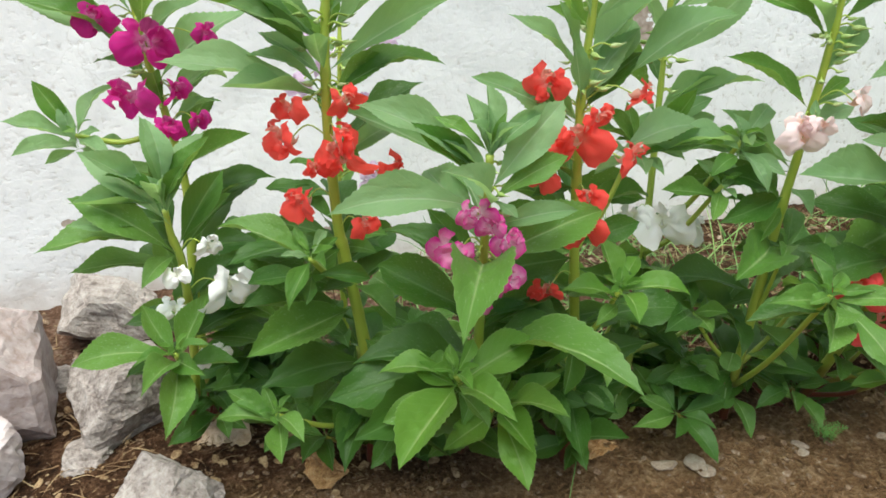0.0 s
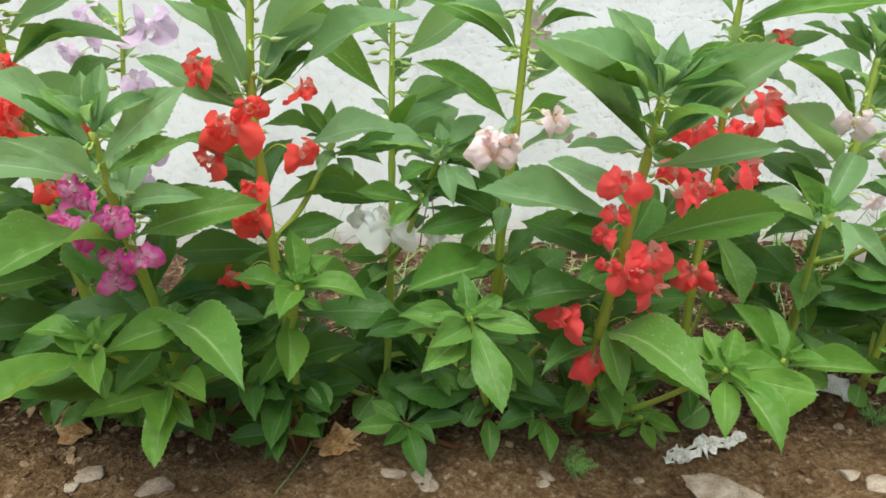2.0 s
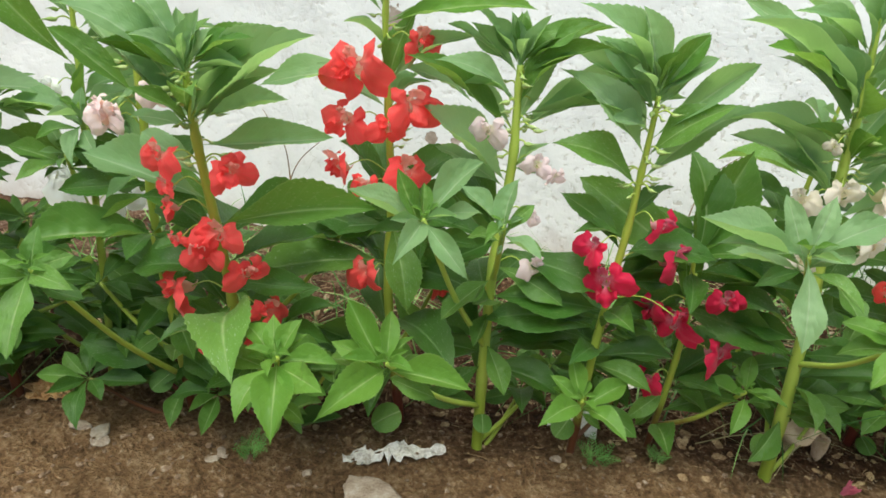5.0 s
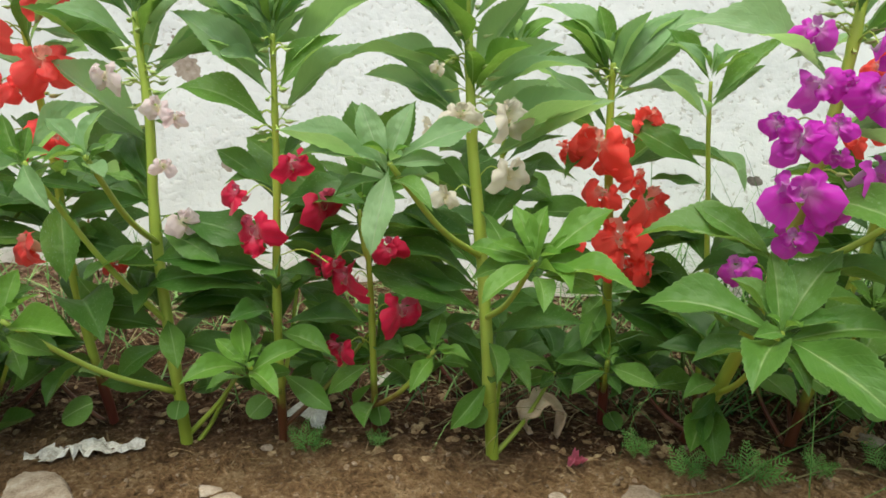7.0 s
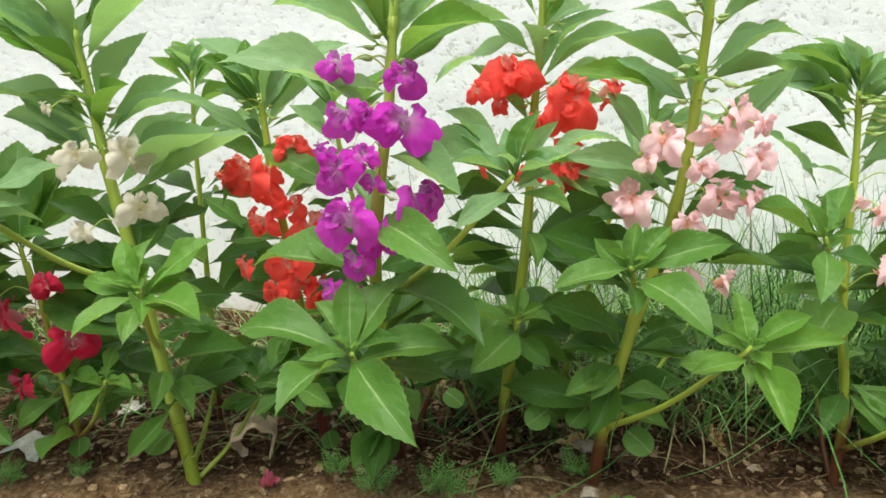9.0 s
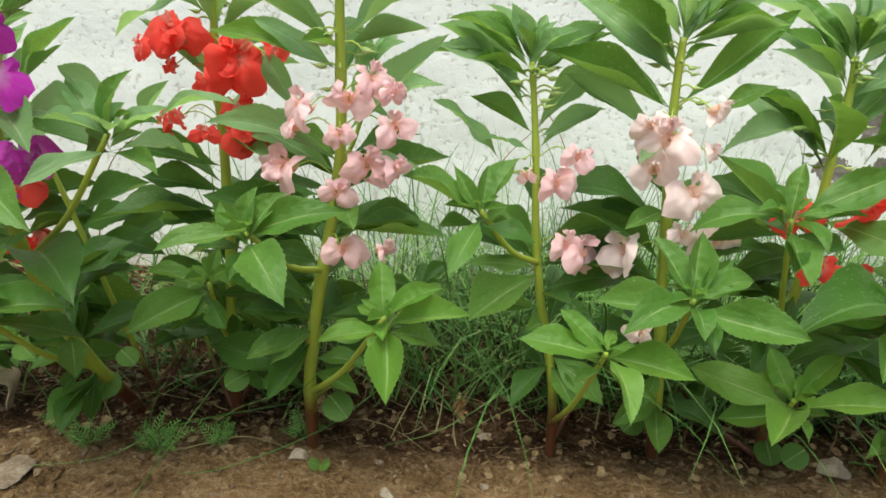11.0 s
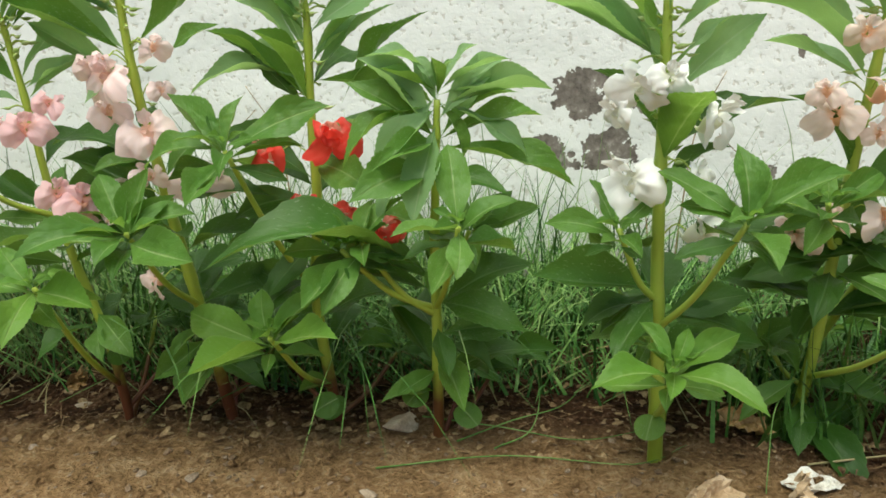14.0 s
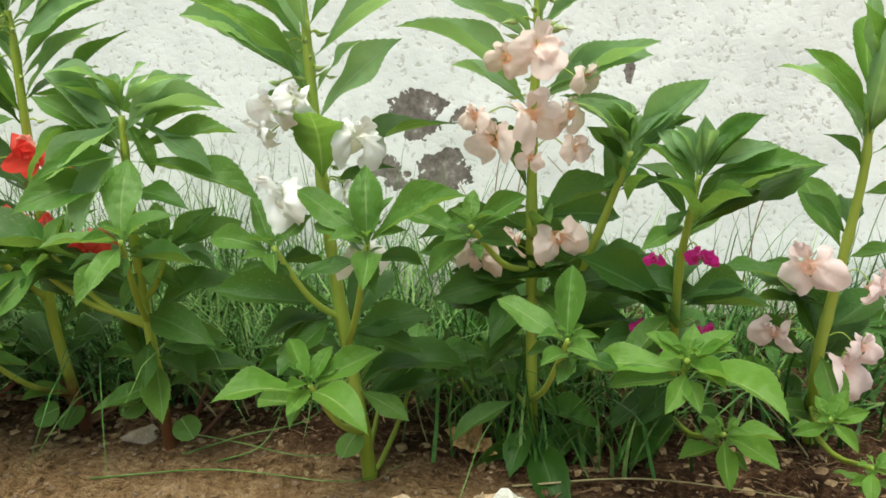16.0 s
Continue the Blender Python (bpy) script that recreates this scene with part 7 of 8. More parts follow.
rosette(p, (2.206, 0.330, 0.257), (2.180, 0.415, 0.155), 'm', (2.186, 0.286, 0.211), (2.207, 0.272, 0.229), (2.257, 0.329, 0.281), (2.152, 0.298, 0.256), (2.194, 0.375, 0.322))
leaf(p, (2.183, 0.392, 0.338), (2.167, 0.332, 0.258), 0.40, 'm')
leaf(p, (2.183, 0.394, 0.318), (2.310, 0.396, 0.280), 0.34, 'm')
leaf(p, (2.182, 0.396, 0.295), (2.114, 0.323, 0.278), 0.45, 'm')
leaf(p, (2.184, 0.391, 0.352), (2.285, 0.379, 0.368), 0.22, 'm')
leaf(p, (2.182, 0.396, 0.289), (2.250, 0.371, 0.278), 0.38, 'd')
leaf(p, (2.180, 0.406, 0.211), (2.177, 0.378, 0.181), 0.6, 'm')
leaf(p, (2.180, 0.411, 0.175), (2.065, 0.410, 0.200), 0.40, 'd')
leaf(p, (2.181, 0.417, 0.137), (2.196, 0.367, 0.103), 0.40, 'd')
leaf(p, (2.180, 0.413, 0.163), (2.268, 0.372, 0.149), 0.38, 'd')
leaf(p, (2.181, 0.421, 0.114), (2.237, 0.392, 0.100), 0.38, 'd')
leaf(p, (2.180, 0.410, 0.187), (1.990, 0.311, 0.221), 0.3, 'd')
round_leaf(p, (2.181, 0.431, 0.056), (2.159, 0.411, 0.063), 0.029)
round_leaf(p, (2.180, 0.436, 0.028), (2.212, 0.416, 0.039), 0.031)
round_leaf(p, (2.181, 0.428, 0.070), (2.067, 0.408, 0.050), 0.030)
leaf(p, (2.184, 0.390, 0.379), (2.120, 0.382, 0.395), 0.34, 'm')
leaf(p, (2.184, 0.390, 0.377), (2.220, 0.374, 0.406), 0.36, 'm')
leaf(p, (2.184, 0.390, 0.363), (2.261, 0.388, 0.368), 0.32, 'm')
leaf(p, (2.184, 0.390, 0.364), (2.156, 0.384, 0.307), 0.34, 'm')
leaf(p, (2.184, 0.390, 0.359), (2.206, 0.398, 0.304), 0.36, 'm')
leaf(p, (2.183, 0.392, 0.342), (2.118, 0.396, 0.399), 0.30, 'm')
leaf(p, (2.184, 0.390, 0.367), (2.135, 0.371, 0.387), 0.24, 'm')
leaf(p, (2.184, 0.390, 0.372), (2.180, 0.370, 0.392), 0.42, 'm')
leaf(p, (2.184, 0.390, 0.366), (2.248, 0.371, 0.394), 0.28, 'm')
leaf(p, (2.184, 0.390, 0.354), (2.100, 0.373, 0.294), 0.32, 'm')
leaf(p, (2.183, 0.392, 0.335), (2.131, 0.376, 0.251), 0.34, 'm')
leaf(p, (2.184, 0.390, 0.357), (2.266, 0.392, 0.308), 0.26, 'm')
leaf(p, (2.183, 0.393, 0.323), (2.280, 0.423, 0.343), 0.36, 'd')
leaf(p, (2.184, 0.391, 0.353), (2.131, 0.341, 0.301), 0.42, 'm')
leaf(p, (2.180, 0.405, 0.222), (2.220, 0.417, 0.191), 0.40, 'm')

p = balsam('white_tall', 'white', 0.0105, (2.404, 0.415, 0.000), (2.395, 0.393, 0.102), (2.384, 0.376, 0.198), (2.376, 0.360, 0.295), (2.371, 0.347, 0.385), (2.368, 0.342, 0.441))
rosette(p, (2.427, 0.287, 0.273), (2.389, 0.384, 0.150), 'm', (2.364, 0.318, 0.308), (2.421, 0.312, 0.331), (2.503, 0.293, 0.311), (2.379, 0.309, 0.282), (2.433, 0.233, 0.251), (2.446, 0.300, 0.308))
rosette(p, (2.339, 0.330, 0.257), (2.386, 0.380, 0.178), 'm', (2.278, 0.344, 0.258), (2.315, 0.350, 0.296), (2.372, 0.344, 0.283), (2.352, 0.294, 0.243), (2.320, 0.304, 0.252))
rosette(p, (2.380, 0.284, 0.154), (2.399, 0.404, 0.051), 'y', (2.310, 0.248, 0.151), (2.356, 0.309, 0.184), (2.436, 0.301, 0.179), (2.438, 0.229, 0.142), (2.370, 0.247, 0.144), (2.395, 0.303, 0.182))
plume(p, (2.371, 0.347, 0.385), (2.368, 0.342, 0.441), 0.0105)
leaf(p, (2.371, 0.347, 0.393), (2.275, 0.362, 0.439), 0.38, 'm')
leaf(p, (2.372, 0.351, 0.358), (2.446, 0.346, 0.428), 0.34, 'm')
leaf(p, (2.371, 0.348, 0.377), (2.417, 0.330, 0.426), 0.28, 'm')
leaf(p, (2.373, 0.350, 0.365), (2.343, 0.365, 0.434), 0.38, 'm')
leaf(p, (2.375, 0.356, 0.327), (2.316, 0.376, 0.385), 0.45, 'd')
leaf(p, (2.375, 0.359, 0.304), (2.388, 0.269, 0.373), 0.40, 'y')
leaf(p, (2.375, 0.357, 0.314), (2.490, 0.373, 0.360), 0.40, 'd')
leaf(p, (2.385, 0.377, 0.193), (2.269, 0.357, 0.208), 0.42, 'd')
leaf(p, (2.394, 0.391, 0.114), (2.505, 0.421, 0.118), 0.40, 'd')
leaf(p, (2.388, 0.382, 0.164), (2.331, 0.392, 0.148), 0.38, 'd')
leaf(p, (2.385, 0.378, 0.185), (2.340, 0.324, 0.142), 0.38, 'd')
round_leaf(p, (2.401, 0.407, 0.036), (2.390, 0.387, 0.047), 0.032)
flower(p, (2.373, 0.350, 0.365), (2.349, 0.323, 0.368), 0.041)
flower(p, (2.374, 0.354, 0.340), (2.409, 0.335, 0.342), 0.048)
flower(p, (2.377, 0.361, 0.288), (2.348, 0.337, 0.291), 0.054)
flower(p, (2.381, 0.369, 0.240), (2.407, 0.346, 0.248), 0.049)
flower(p, (2.372, 0.349, 0.372), (2.367, 0.312, 0.376), 0.033)
flower(p, (2.373, 0.352, 0.352), (2.333, 0.334, 0.349), 0.031)
flower(p, (2.376, 0.359, 0.301), (2.399, 0.334, 0.303), 0.023)
bud(p, (2.371, 0.347, 0.393), (2.344, 0.337, 0.391))
bud(p, (2.374, 0.353, 0.346), (2.366, 0.343, 0.349))
leaf(p, (2.371, 0.346, 0.391), (2.256, 0.361, 0.444), 0.34, 'm')
leaf(p, (2.369, 0.344, 0.420), (2.298, 0.360, 0.458), 0.22, 'm')
leaf(p, (2.374, 0.354, 0.339), (2.352, 0.304, 0.370), 0.50, 'y')

p = balsam('apricot', 'apricot', 0.009, (2.573, 0.490, 0.000), (2.566, 0.453, 0.115), (2.560, 0.428, 0.218), (2.556, 0.407, 0.303), (2.554, 0.390, 0.379), (2.554, 0.380, 0.435), (2.552, 0.375, 0.474))
rosette(p, (2.504, 0.330, 0.281), (2.560, 0.428, 0.218), 'm', (2.442, 0.341, 0.290), (2.506, 0.343, 0.309), (2.474, 0.294, 0.246), (2.550, 0.347, 0.304), (2.484, 0.296, 0.274))
rosette(p, (2.584, 0.284, 0.202), (2.569, 0.469, 0.066), 'm', (2.528, 0.311, 0.225), (2.587, 0.315, 0.255), (2.561, 0.248, 0.195), (2.602, 0.289, 0.207), (2.603, 0.247, 0.201))
plume(p, (2.554, 0.380, 0.435), (2.552, 0.375, 0.474), 0.009)
leaf(p, (2.554, 0.382, 0.427), (2.470, 0.392, 0.468), 0.38, 'm')
leaf(p, (2.554, 0.380, 0.435), (2.609, 0.385, 0.473), 0.38, 'm')
leaf(p, (2.554, 0.392, 0.371), (2.433, 0.372, 0.438), 0.24, 'm')
leaf(p, (2.554, 0.389, 0.386), (2.654, 0.374, 0.430), 0.26, 'm')
leaf(p, (2.554, 0.392, 0.374), (2.654, 0.398, 0.419), 0.4, 'm')
leaf(p, (2.556, 0.409, 0.293), (2.487, 0.398, 0.363), 0.38, 'd')
leaf(p, (2.557, 0.412, 0.285), (2.511, 0.385, 0.272), 0.38, 'm')
leaf(p, (2.555, 0.452, 0.074), (2.488, 0.425, 0.035), 0.36, 'm')
leaf(p, (2.563, 0.440, 0.169), (2.468, 0.470, 0.171), 0.40, 'd')
leaf(p, (2.563, 0.440, 0.167), (2.520, 0.397, 0.136), 0.38, 'd')
leaf(p, (2.571, 0.477, 0.041), (2.547, 0.416, 0.001), 0.38, 'd')
leaf(p, (2.570, 0.472, 0.058), (2.635, 0.423, 0.059), 0.38, 'd')
leaf(p, (2.572, 0.482, 0.025), (2.565, 0.417, -0.018), 0.38, 'd')
round_leaf(p, (2.573, 0.487, 0.008), (2.595, 0.467, 0.020), 0.038)
round_leaf(p, (2.573, 0.490, 0.000), (2.584, 0.470, -0.002), 0.026)
flower(p, (2.554, 0.384, 0.415), (2.553, 0.346, 0.416), 0.042)
flower(p, (2.554, 0.384, 0.411), (2.529, 0.359, 0.411), 0.033)
flower(p, (2.554, 0.387, 0.395), (2.593, 0.370, 0.397), 0.030)
flower(p, (2.555, 0.394, 0.363), (2.549, 0.358, 0.364), 0.045)
flower(p, (2.555, 0.399, 0.341), (2.522, 0.378, 0.343), 0.038)
flower(p, (2.555, 0.394, 0.363), (2.582, 0.371, 0.367), 0.031)
flower(p, (2.555, 0.400, 0.336), (2.588, 0.379, 0.338), 0.029)
flower(p, (2.560, 0.423, 0.237), (2.512, 0.409, 0.235), 0.039)
flower(p, (2.559, 0.420, 0.249), (2.542, 0.390, 0.254), 0.028)
flower(p, (2.559, 0.420, 0.249), (2.580, 0.394, 0.255), 0.044)
flower(p, (2.555, 0.403, 0.325), (2.553, 0.365, 0.331), 0.021)
bud(p, (2.553, 0.379, 0.443), (2.534, 0.369, 0.443))
bud(p, (2.553, 0.379, 0.440), (2.569, 0.369, 0.439))
leaf(p, (2.554, 0.382, 0.424), (2.507, 0.367, 0.457), 0.26, 'm')
leaf(p, (2.571, 0.479, 0.033), (2.643, 0.478, -0.004), 0.40, 'd')
leaf(p, (2.572, 0.482, 0.024), (2.604, 0.382, -0.033), 0.34, 'd')
leaf(p, (2.572, 0.482, 0.024), (2.507, 0.432, -0.021), 0.40, 'd')
leaf(p, (2.571, 0.480, 0.032), (2.551, 0.497, -0.030), 0.40, 'd')
leaf(p, (2.564, 0.446, 0.142), (2.521, 0.486, 0.089), 0.40, 'd')
flower(p, (2.554, 0.393, 0.361), (2.505, 0.361, 0.365), 0.025)

p = balsam('green_lean', 'none', 0.007, (2.608, 0.594, 0.000), (2.603, 0.460, 0.176), (2.619, 0.409, 0.263), (2.628, 0.386, 0.306), (2.636, 0.373, 0.340))
rosette(p, (2.636, 0.373, 0.340), None, 'm', (2.616, 0.392, 0.387), (2.698, 0.381, 0.401), (2.574, 0.401, 0.384), (2.599, 0.391, 0.359), (2.689, 0.378, 0.369), (2.647, 0.340, 0.325))
leaf(p, (2.631, 0.380, 0.320), (2.613, 0.371, 0.308), 0.38, 'd')
leaf(p, (2.628, 0.388, 0.303), (2.672, 0.390, 0.314), 0.38, 'd')
leaf(p, (2.636, 0.373, 0.343), (2.691, 0.365, 0.401), 0.40, 'm')
leaf(p, (2.636, 0.373, 0.340), (2.577, 0.357, 0.382), 0.36, 'm')
leaf(p, (2.629, 0.384, 0.312), (2.608, 0.368, 0.355), 0.38, 'd')
leaf(p, (2.634, 0.377, 0.330), (2.686, 0.368, 0.301), 0.28, 'd')
leaf(p, (2.613, 0.429, 0.229), (2.705, 0.431, 0.190), 0.40, 'd')
leaf(p, (2.610, 0.436, 0.216), (2.589, 0.455, 0.185), 0.42, 'm')
leaf(p, (2.636, 0.373, 0.349), (2.610, 0.353, 0.383), 0.36, 'm')

p = balsam('magenta_low', 'magenta', 0.007, (2.741, 0.571, 0.000), (2.702, 0.435, 0.153), (2.687, 0.381, 0.236), (2.683, 0.352, 0.282), (2.683, 0.330, 0.328))
rosette(p, (2.683, 0.330, 0.328), None, 'm', (2.661, 0.350, 0.361), (2.687, 0.345, 0.373), (2.732, 0.335, 0.375), (2.775, 0.319, 0.338), (2.709, 0.282, 0.319), (2.639, 0.355, 0.348), (2.643, 0.300, 0.326))
rosette(p, (2.676, 0.287, 0.189), (2.733, 0.542, 0.033), 'y', (2.601, 0.314, 0.171), (2.647, 0.310, 0.202), (2.683, 0.303, 0.215), (2.714, 0.295, 0.211), (2.730, 0.215, 0.173), (2.655, 0.256, 0.157), (2.693, 0.242, 0.186))
rosette(p, (2.721, 0.320, 0.112), (2.738, 0.561, 0.011), 'y', (2.753, 0.277, 0.105), (2.717, 0.279, 0.083), (2.679, 0.296, 0.100), (2.770, 0.315, 0.112), (2.704, 0.337, 0.120))
leaf(p, (2.683, 0.344, 0.298), (2.662, 0.330, 0.277), 0.5, 'd')
leaf(p, (2.683, 0.350, 0.286), (2.731, 0.356, 0.330), 0.38, 'd')
leaf(p, (2.695, 0.409, 0.193), (2.600, 0.394, 0.242), 0.38, 'd')
leaf(p, (2.695, 0.408, 0.195), (2.778, 0.400, 0.200), 0.4, 'd')
leaf(p, (2.683, 0.352, 0.282), (2.640, 0.322, 0.266), 0.40, 'm')
leaf(p, (2.721, 0.503, 0.077), (2.652, 0.455, 0.043), 0.38, 'd')
leaf(p, (2.727, 0.522, 0.055), (2.672, 0.452, 0.001), 0.38, 'd')
flower(p, (2.686, 0.371, 0.253), (2.694, 0.341, 0.257), 0.022)
flower(p, (2.687, 0.377, 0.243), (2.659, 0.349, 0.252), 0.014)
flower(p, (2.700, 0.427, 0.165), (2.666, 0.403, 0.172), 0.019)
flower(p, (2.700, 0.427, 0.165), (2.718, 0.402, 0.172), 0.024)
flower(p, (2.708, 0.454, 0.131), (2.697, 0.417, 0.147), 0.020)
leaf(p, (2.683, 0.330, 0.330), (2.678, 0.314, 0.375), 0.40, 'm')
leaf(p, (2.683, 0.330, 0.330), (2.732, 0.338, 0.374), 0.38, 'm')
leaf(p, (2.683, 0.330, 0.331), (2.740, 0.324, 0.352), 0.34, 'm')
leaf(p, (2.683, 0.340, 0.307), (2.742, 0.349, 0.311), 0.26, 'y')
leaf(p, (2.683, 0.349, 0.287), (2.656, 0.369, 0.324), 0.36, 'd')
leaf(p, (2.684, 0.356, 0.276), (2.768, 0.376, 0.322), 0.32, 'd')
leaf(p, (2.724, 0.509, 0.068), (2.776, 0.490, 0.023), 0.42, 'd')
leaf(p, (2.729, 0.528, 0.047), (2.680, 0.508, -0.009), 0.42, 'd')
leaf(p, (2.721, 0.499, 0.079), (2.675, 0.459, 0.043), 0.42, 'd')
leaf(p, (2.701, 0.430, 0.161), (2.636, 0.420, 0.229), 0.34, 'm')
leaf(p, (2.683, 0.330, 0.327), (2.661, 0.349, 0.361), 0.34, 'm')
leaf(p, (2.683, 0.331, 0.325), (2.771, 0.350, 0.335), 0.32, 'm')
leaf(p, (2.683, 0.352, 0.282), (2.787, 0.349, 0.336), 0.34, 'd')

p = balsam('palepink_end', 'palepink', 0.009, (2.892, 0.546, 0.000), (2.863, 0.487, 0.117), (2.856, 0.461, 0.186), (2.850, 0.433, 0.261), (2.845, 0.412, 0.326), (2.837, 0.400, 0.375))
rosette(p, (2.824, 0.360, 0.111), (2.879, 0.521, 0.050), 'y', (2.836, 0.329, 0.096), (2.816, 0.379, 0.126), (2.856, 0.359, 0.121), (2.789, 0.352, 0.099), (2.841, 0.373, 0.135))
rosette(p, (2.850, 0.330, 0.083), (2.888, 0.538, 0.017), 'y', (2.828, 0.322, 0.071), (2.871, 0.334, 0.098), (2.864, 0.308, 0.082), (2.840, 0.305, 0.061))
plume(p, (2.845, 0.412, 0.326), (2.837, 0.400, 0.375), 0.009)
leaf(p, (2.845, 0.412, 0.327), (2.798, 0.426, 0.401), 0.34, 'm')
leaf(p, (2.840, 0.404, 0.358), (2.856, 0.409, 0.403), 0.38, 'm')
leaf(p, (2.847, 0.419, 0.303), (2.889, 0.410, 0.313), 0.38, 'm')
leaf(p, (2.850, 0.433, 0.260), (2.809, 0.452, 0.299), 0.34, 'd')
leaf(p, (2.852, 0.441, 0.239), (2.900, 0.432, 0.252), 0.38, 'm')
leaf(p, (2.861, 0.481, 0.132), (2.842, 0.521, 0.179), 0.38, 'd')
leaf(p, (2.840, 0.405, 0.354), (2.841, 0.390, 0.399), 0.36, 'm')
flower(p, (2.854, 0.449, 0.218), (2.815, 0.425, 0.229), 0.048)
flower(p, (2.861, 0.480, 0.137), (2.808, 0.465, 0.150), 0.042)
flower(p, (2.867, 0.496, 0.100), (2.876, 0.468, 0.109), 0.058)
flower(p, (2.860, 0.476, 0.146), (2.889, 0.457, 0.142), 0.032)
flower(p, (2.854, 0.449, 0.218), (2.881, 0.430, 0.214), 0.035)
leaf(p, (2.846, 0.415, 0.317), (2.808, 0.418, 0.355), 0.36, 'd')
leaf(p, (2.842, 0.407, 0.346), (2.829, 0.405, 0.391), 0.34, 'm')

p = balsam('pink_behind', 'none', 0.005, (1.516, 0.600, 0.000), (1.557, 0.548, 0.257), (1.588, 0.534, 0.348), (1.601, 0.529, 0.394), (1.606, 0.527, 0.418))
rosette(p, (1.606, 0.527, 0.418), None, 'm', (1.590, 0.481, 0.406), (1.631, 0.552, 0.452), (1.686, 0.519, 0.404), (1.589, 0.530, 0.444), (1.632, 0.497, 0.392))
leaf(p, (1.597, 0.531, 0.381), (1.626, 0.525, 0.365), 0.38, 'm')
leaf(p, (1.579, 0.538, 0.322), (1.548, 0.536, 0.339), 0.38, 'm')
leaf(p, (1.601, 0.529, 0.394), (1.591, 0.518, 0.442), 0.34, 'm')
leaf(p, (1.601, 0.529, 0.394), (1.639, 0.544, 0.419), 0.28, 'm')
leaf(p, (1.594, 0.532, 0.369), (1.675, 0.551, 0.402), 0.30, 'm')


# ---- rubble, stones and litter ----
def stone_mesh(name, seed, mat, detail=3, rough=0.16, flat=0.75):
    r = random.Random(seed)
    bm = bmesh.new()
    bmesh.ops.create_icosphere(bm, subdivisions=detail, radius=0.5)
    off = Vector((r.uniform(-9, 9), r.uniform(-9, 9), r.uniform(-9, 9)))
    cuts = [(Vector((r.gauss(0, 1), r.gauss(0, 1), r.gauss(0, 1))).normalized(), r.uniform(0.22, 0.38)) for _ in range(11)]
    for v in bm.verts:
        p = v.co.copy()
        for n, d in cuts:
            over = p.dot(n) - d
            if over > 0:
                p -= n * over * 0.97
        p *= 1 + rough * noise.noise(p * 2.2 + off) + 0.5 * rough * noise.noise(p * 6 + off) + 0.45 * rough * noise.noise(p * 15 + off) + 0.25 * rough * noise.noise(p * 34 + off)
        v.co = (p.x, p.y, p.z * flat)
    me = bpy.data.meshes.new(name)
    bm.to_mesh(me)
    bm.free()
    me.materials.append(mat)
    me.polygons.foreach_set("use_smooth", [detail > 2] * len(me.polygons))
    return me


def rock(at, size, mat, seed, label, tall=0.9, turn=0.0, wide=1.0, name="rock"):
    x, y = at
    me = stone_mesh(name, seed, mat, 5 if size > 0.05 else 3)
    low = min(v.co.z for v in me.vertices)
    m = pose(x, y, soil_height(x, y) - low * size * tall - size * 0.12, 0, 0, turn) @ Matrix.Diagonal((size * wide, size, size * tall, 1))
    return thing(name, me, m, label, "rock" if size > 0.05 else "stone", "rubble beside the wall" if size > 0.05 else "loose stones")


def block_mesh(name, seed, mat, bite, rough):
    """A broken slab one high: a box with chipped edges and a bite out of one corner."""
    r = random.Random(seed)
    bm = bmesh.new()
    bmesh.ops.create_cube(bm, size=1.0)
    bmesh.ops.bevel(bm, geom=bm.edges[:], offset=0.07, segments=1, affect="EDGES")
    bmesh.ops.subdivide_edges(bm, edges=bm.edges[:], cuts=9, use_grid_fill=True)
    off = Vector((r.uniform(-9, 9), r.uniform(-9, 9), r.uniform(-9, 9)))
    cuts = [(Vector((r.gauss(0, 1), r.gauss(0, 1), r.gauss(0, 0.7))).normalized(), r.uniform(0.46, 0.58)) for _ in range(7)] + bite
    for v in bm.verts:
        p = v.co.copy()
        for n, d in cuts:
            over = p.dot(n) - d
            if over > 0:
                p -= n * over
        p += v.normal * rough * (0.05 * noise.noise(p * 3 + off) + 0.035 * noise.noise(p * 9 + off) + 0.02 * noise.noise(p * 24 + off))
        v.co = p
    me = bpy.data.meshes.new(name)
    bm.to_mesh(me)
    bm.free()
    me.materials.append(mat)
    return me


def block(at, size, turn, mat, seed, label, lean=(0, 0), bite=(), rough=1.0):
    x, y = at
    me = block_mesh("rock", seed, mat, [(Vector(n).normalized(), d) for n, d in bite], rough)
    m = pose(x, y, 0, lean[0], lean[1], turn) @ Matrix.Diagonal((*size, 1))
    low = min((m @ v.co).z for v in me.vertices)
    thing("rock", me, Matrix.Translation((0, 0, soil_height(x, y) - low - 0.012)) @ m, label, "rock", "rubble beside the wall")


block((-0.530, 0.670), (0.185, 0.15, 0.180), 10, ROCK_PINK, 11, "large broken pinkish grey slab standing on soil", (4, 3), [((1, -0.3, 0.9), 0.50)], 0.4)
block((-0.520, 0.560), (0.13, 0.075, 0.085), -14, ROCK_PINK, 18, "pale broken plaster lump lying on soil", (0, -8), [((0.7, -0.3, 1), 0.42)], 0.6)
block((-0.385, 0.845), (0.150, 0.09, 0.095), -6, ROCK, 12, "grey angular concrete rubble beside the wall", (0, 10), [((1, 0, 1), 0.40), ((-1, -0.3, 0.5), 0.44)])
block((-0.345, 0.632), (0.115, 0.10, 0.098), 18, ROCK, 13, "large grey pitted concrete rubble on soil", (-6, -5), [((-1, -0.4, 0.8), 0.42), ((1, -0.6, 0.1), 0.46), ((0.3, -1, -0.5), 0.46)])
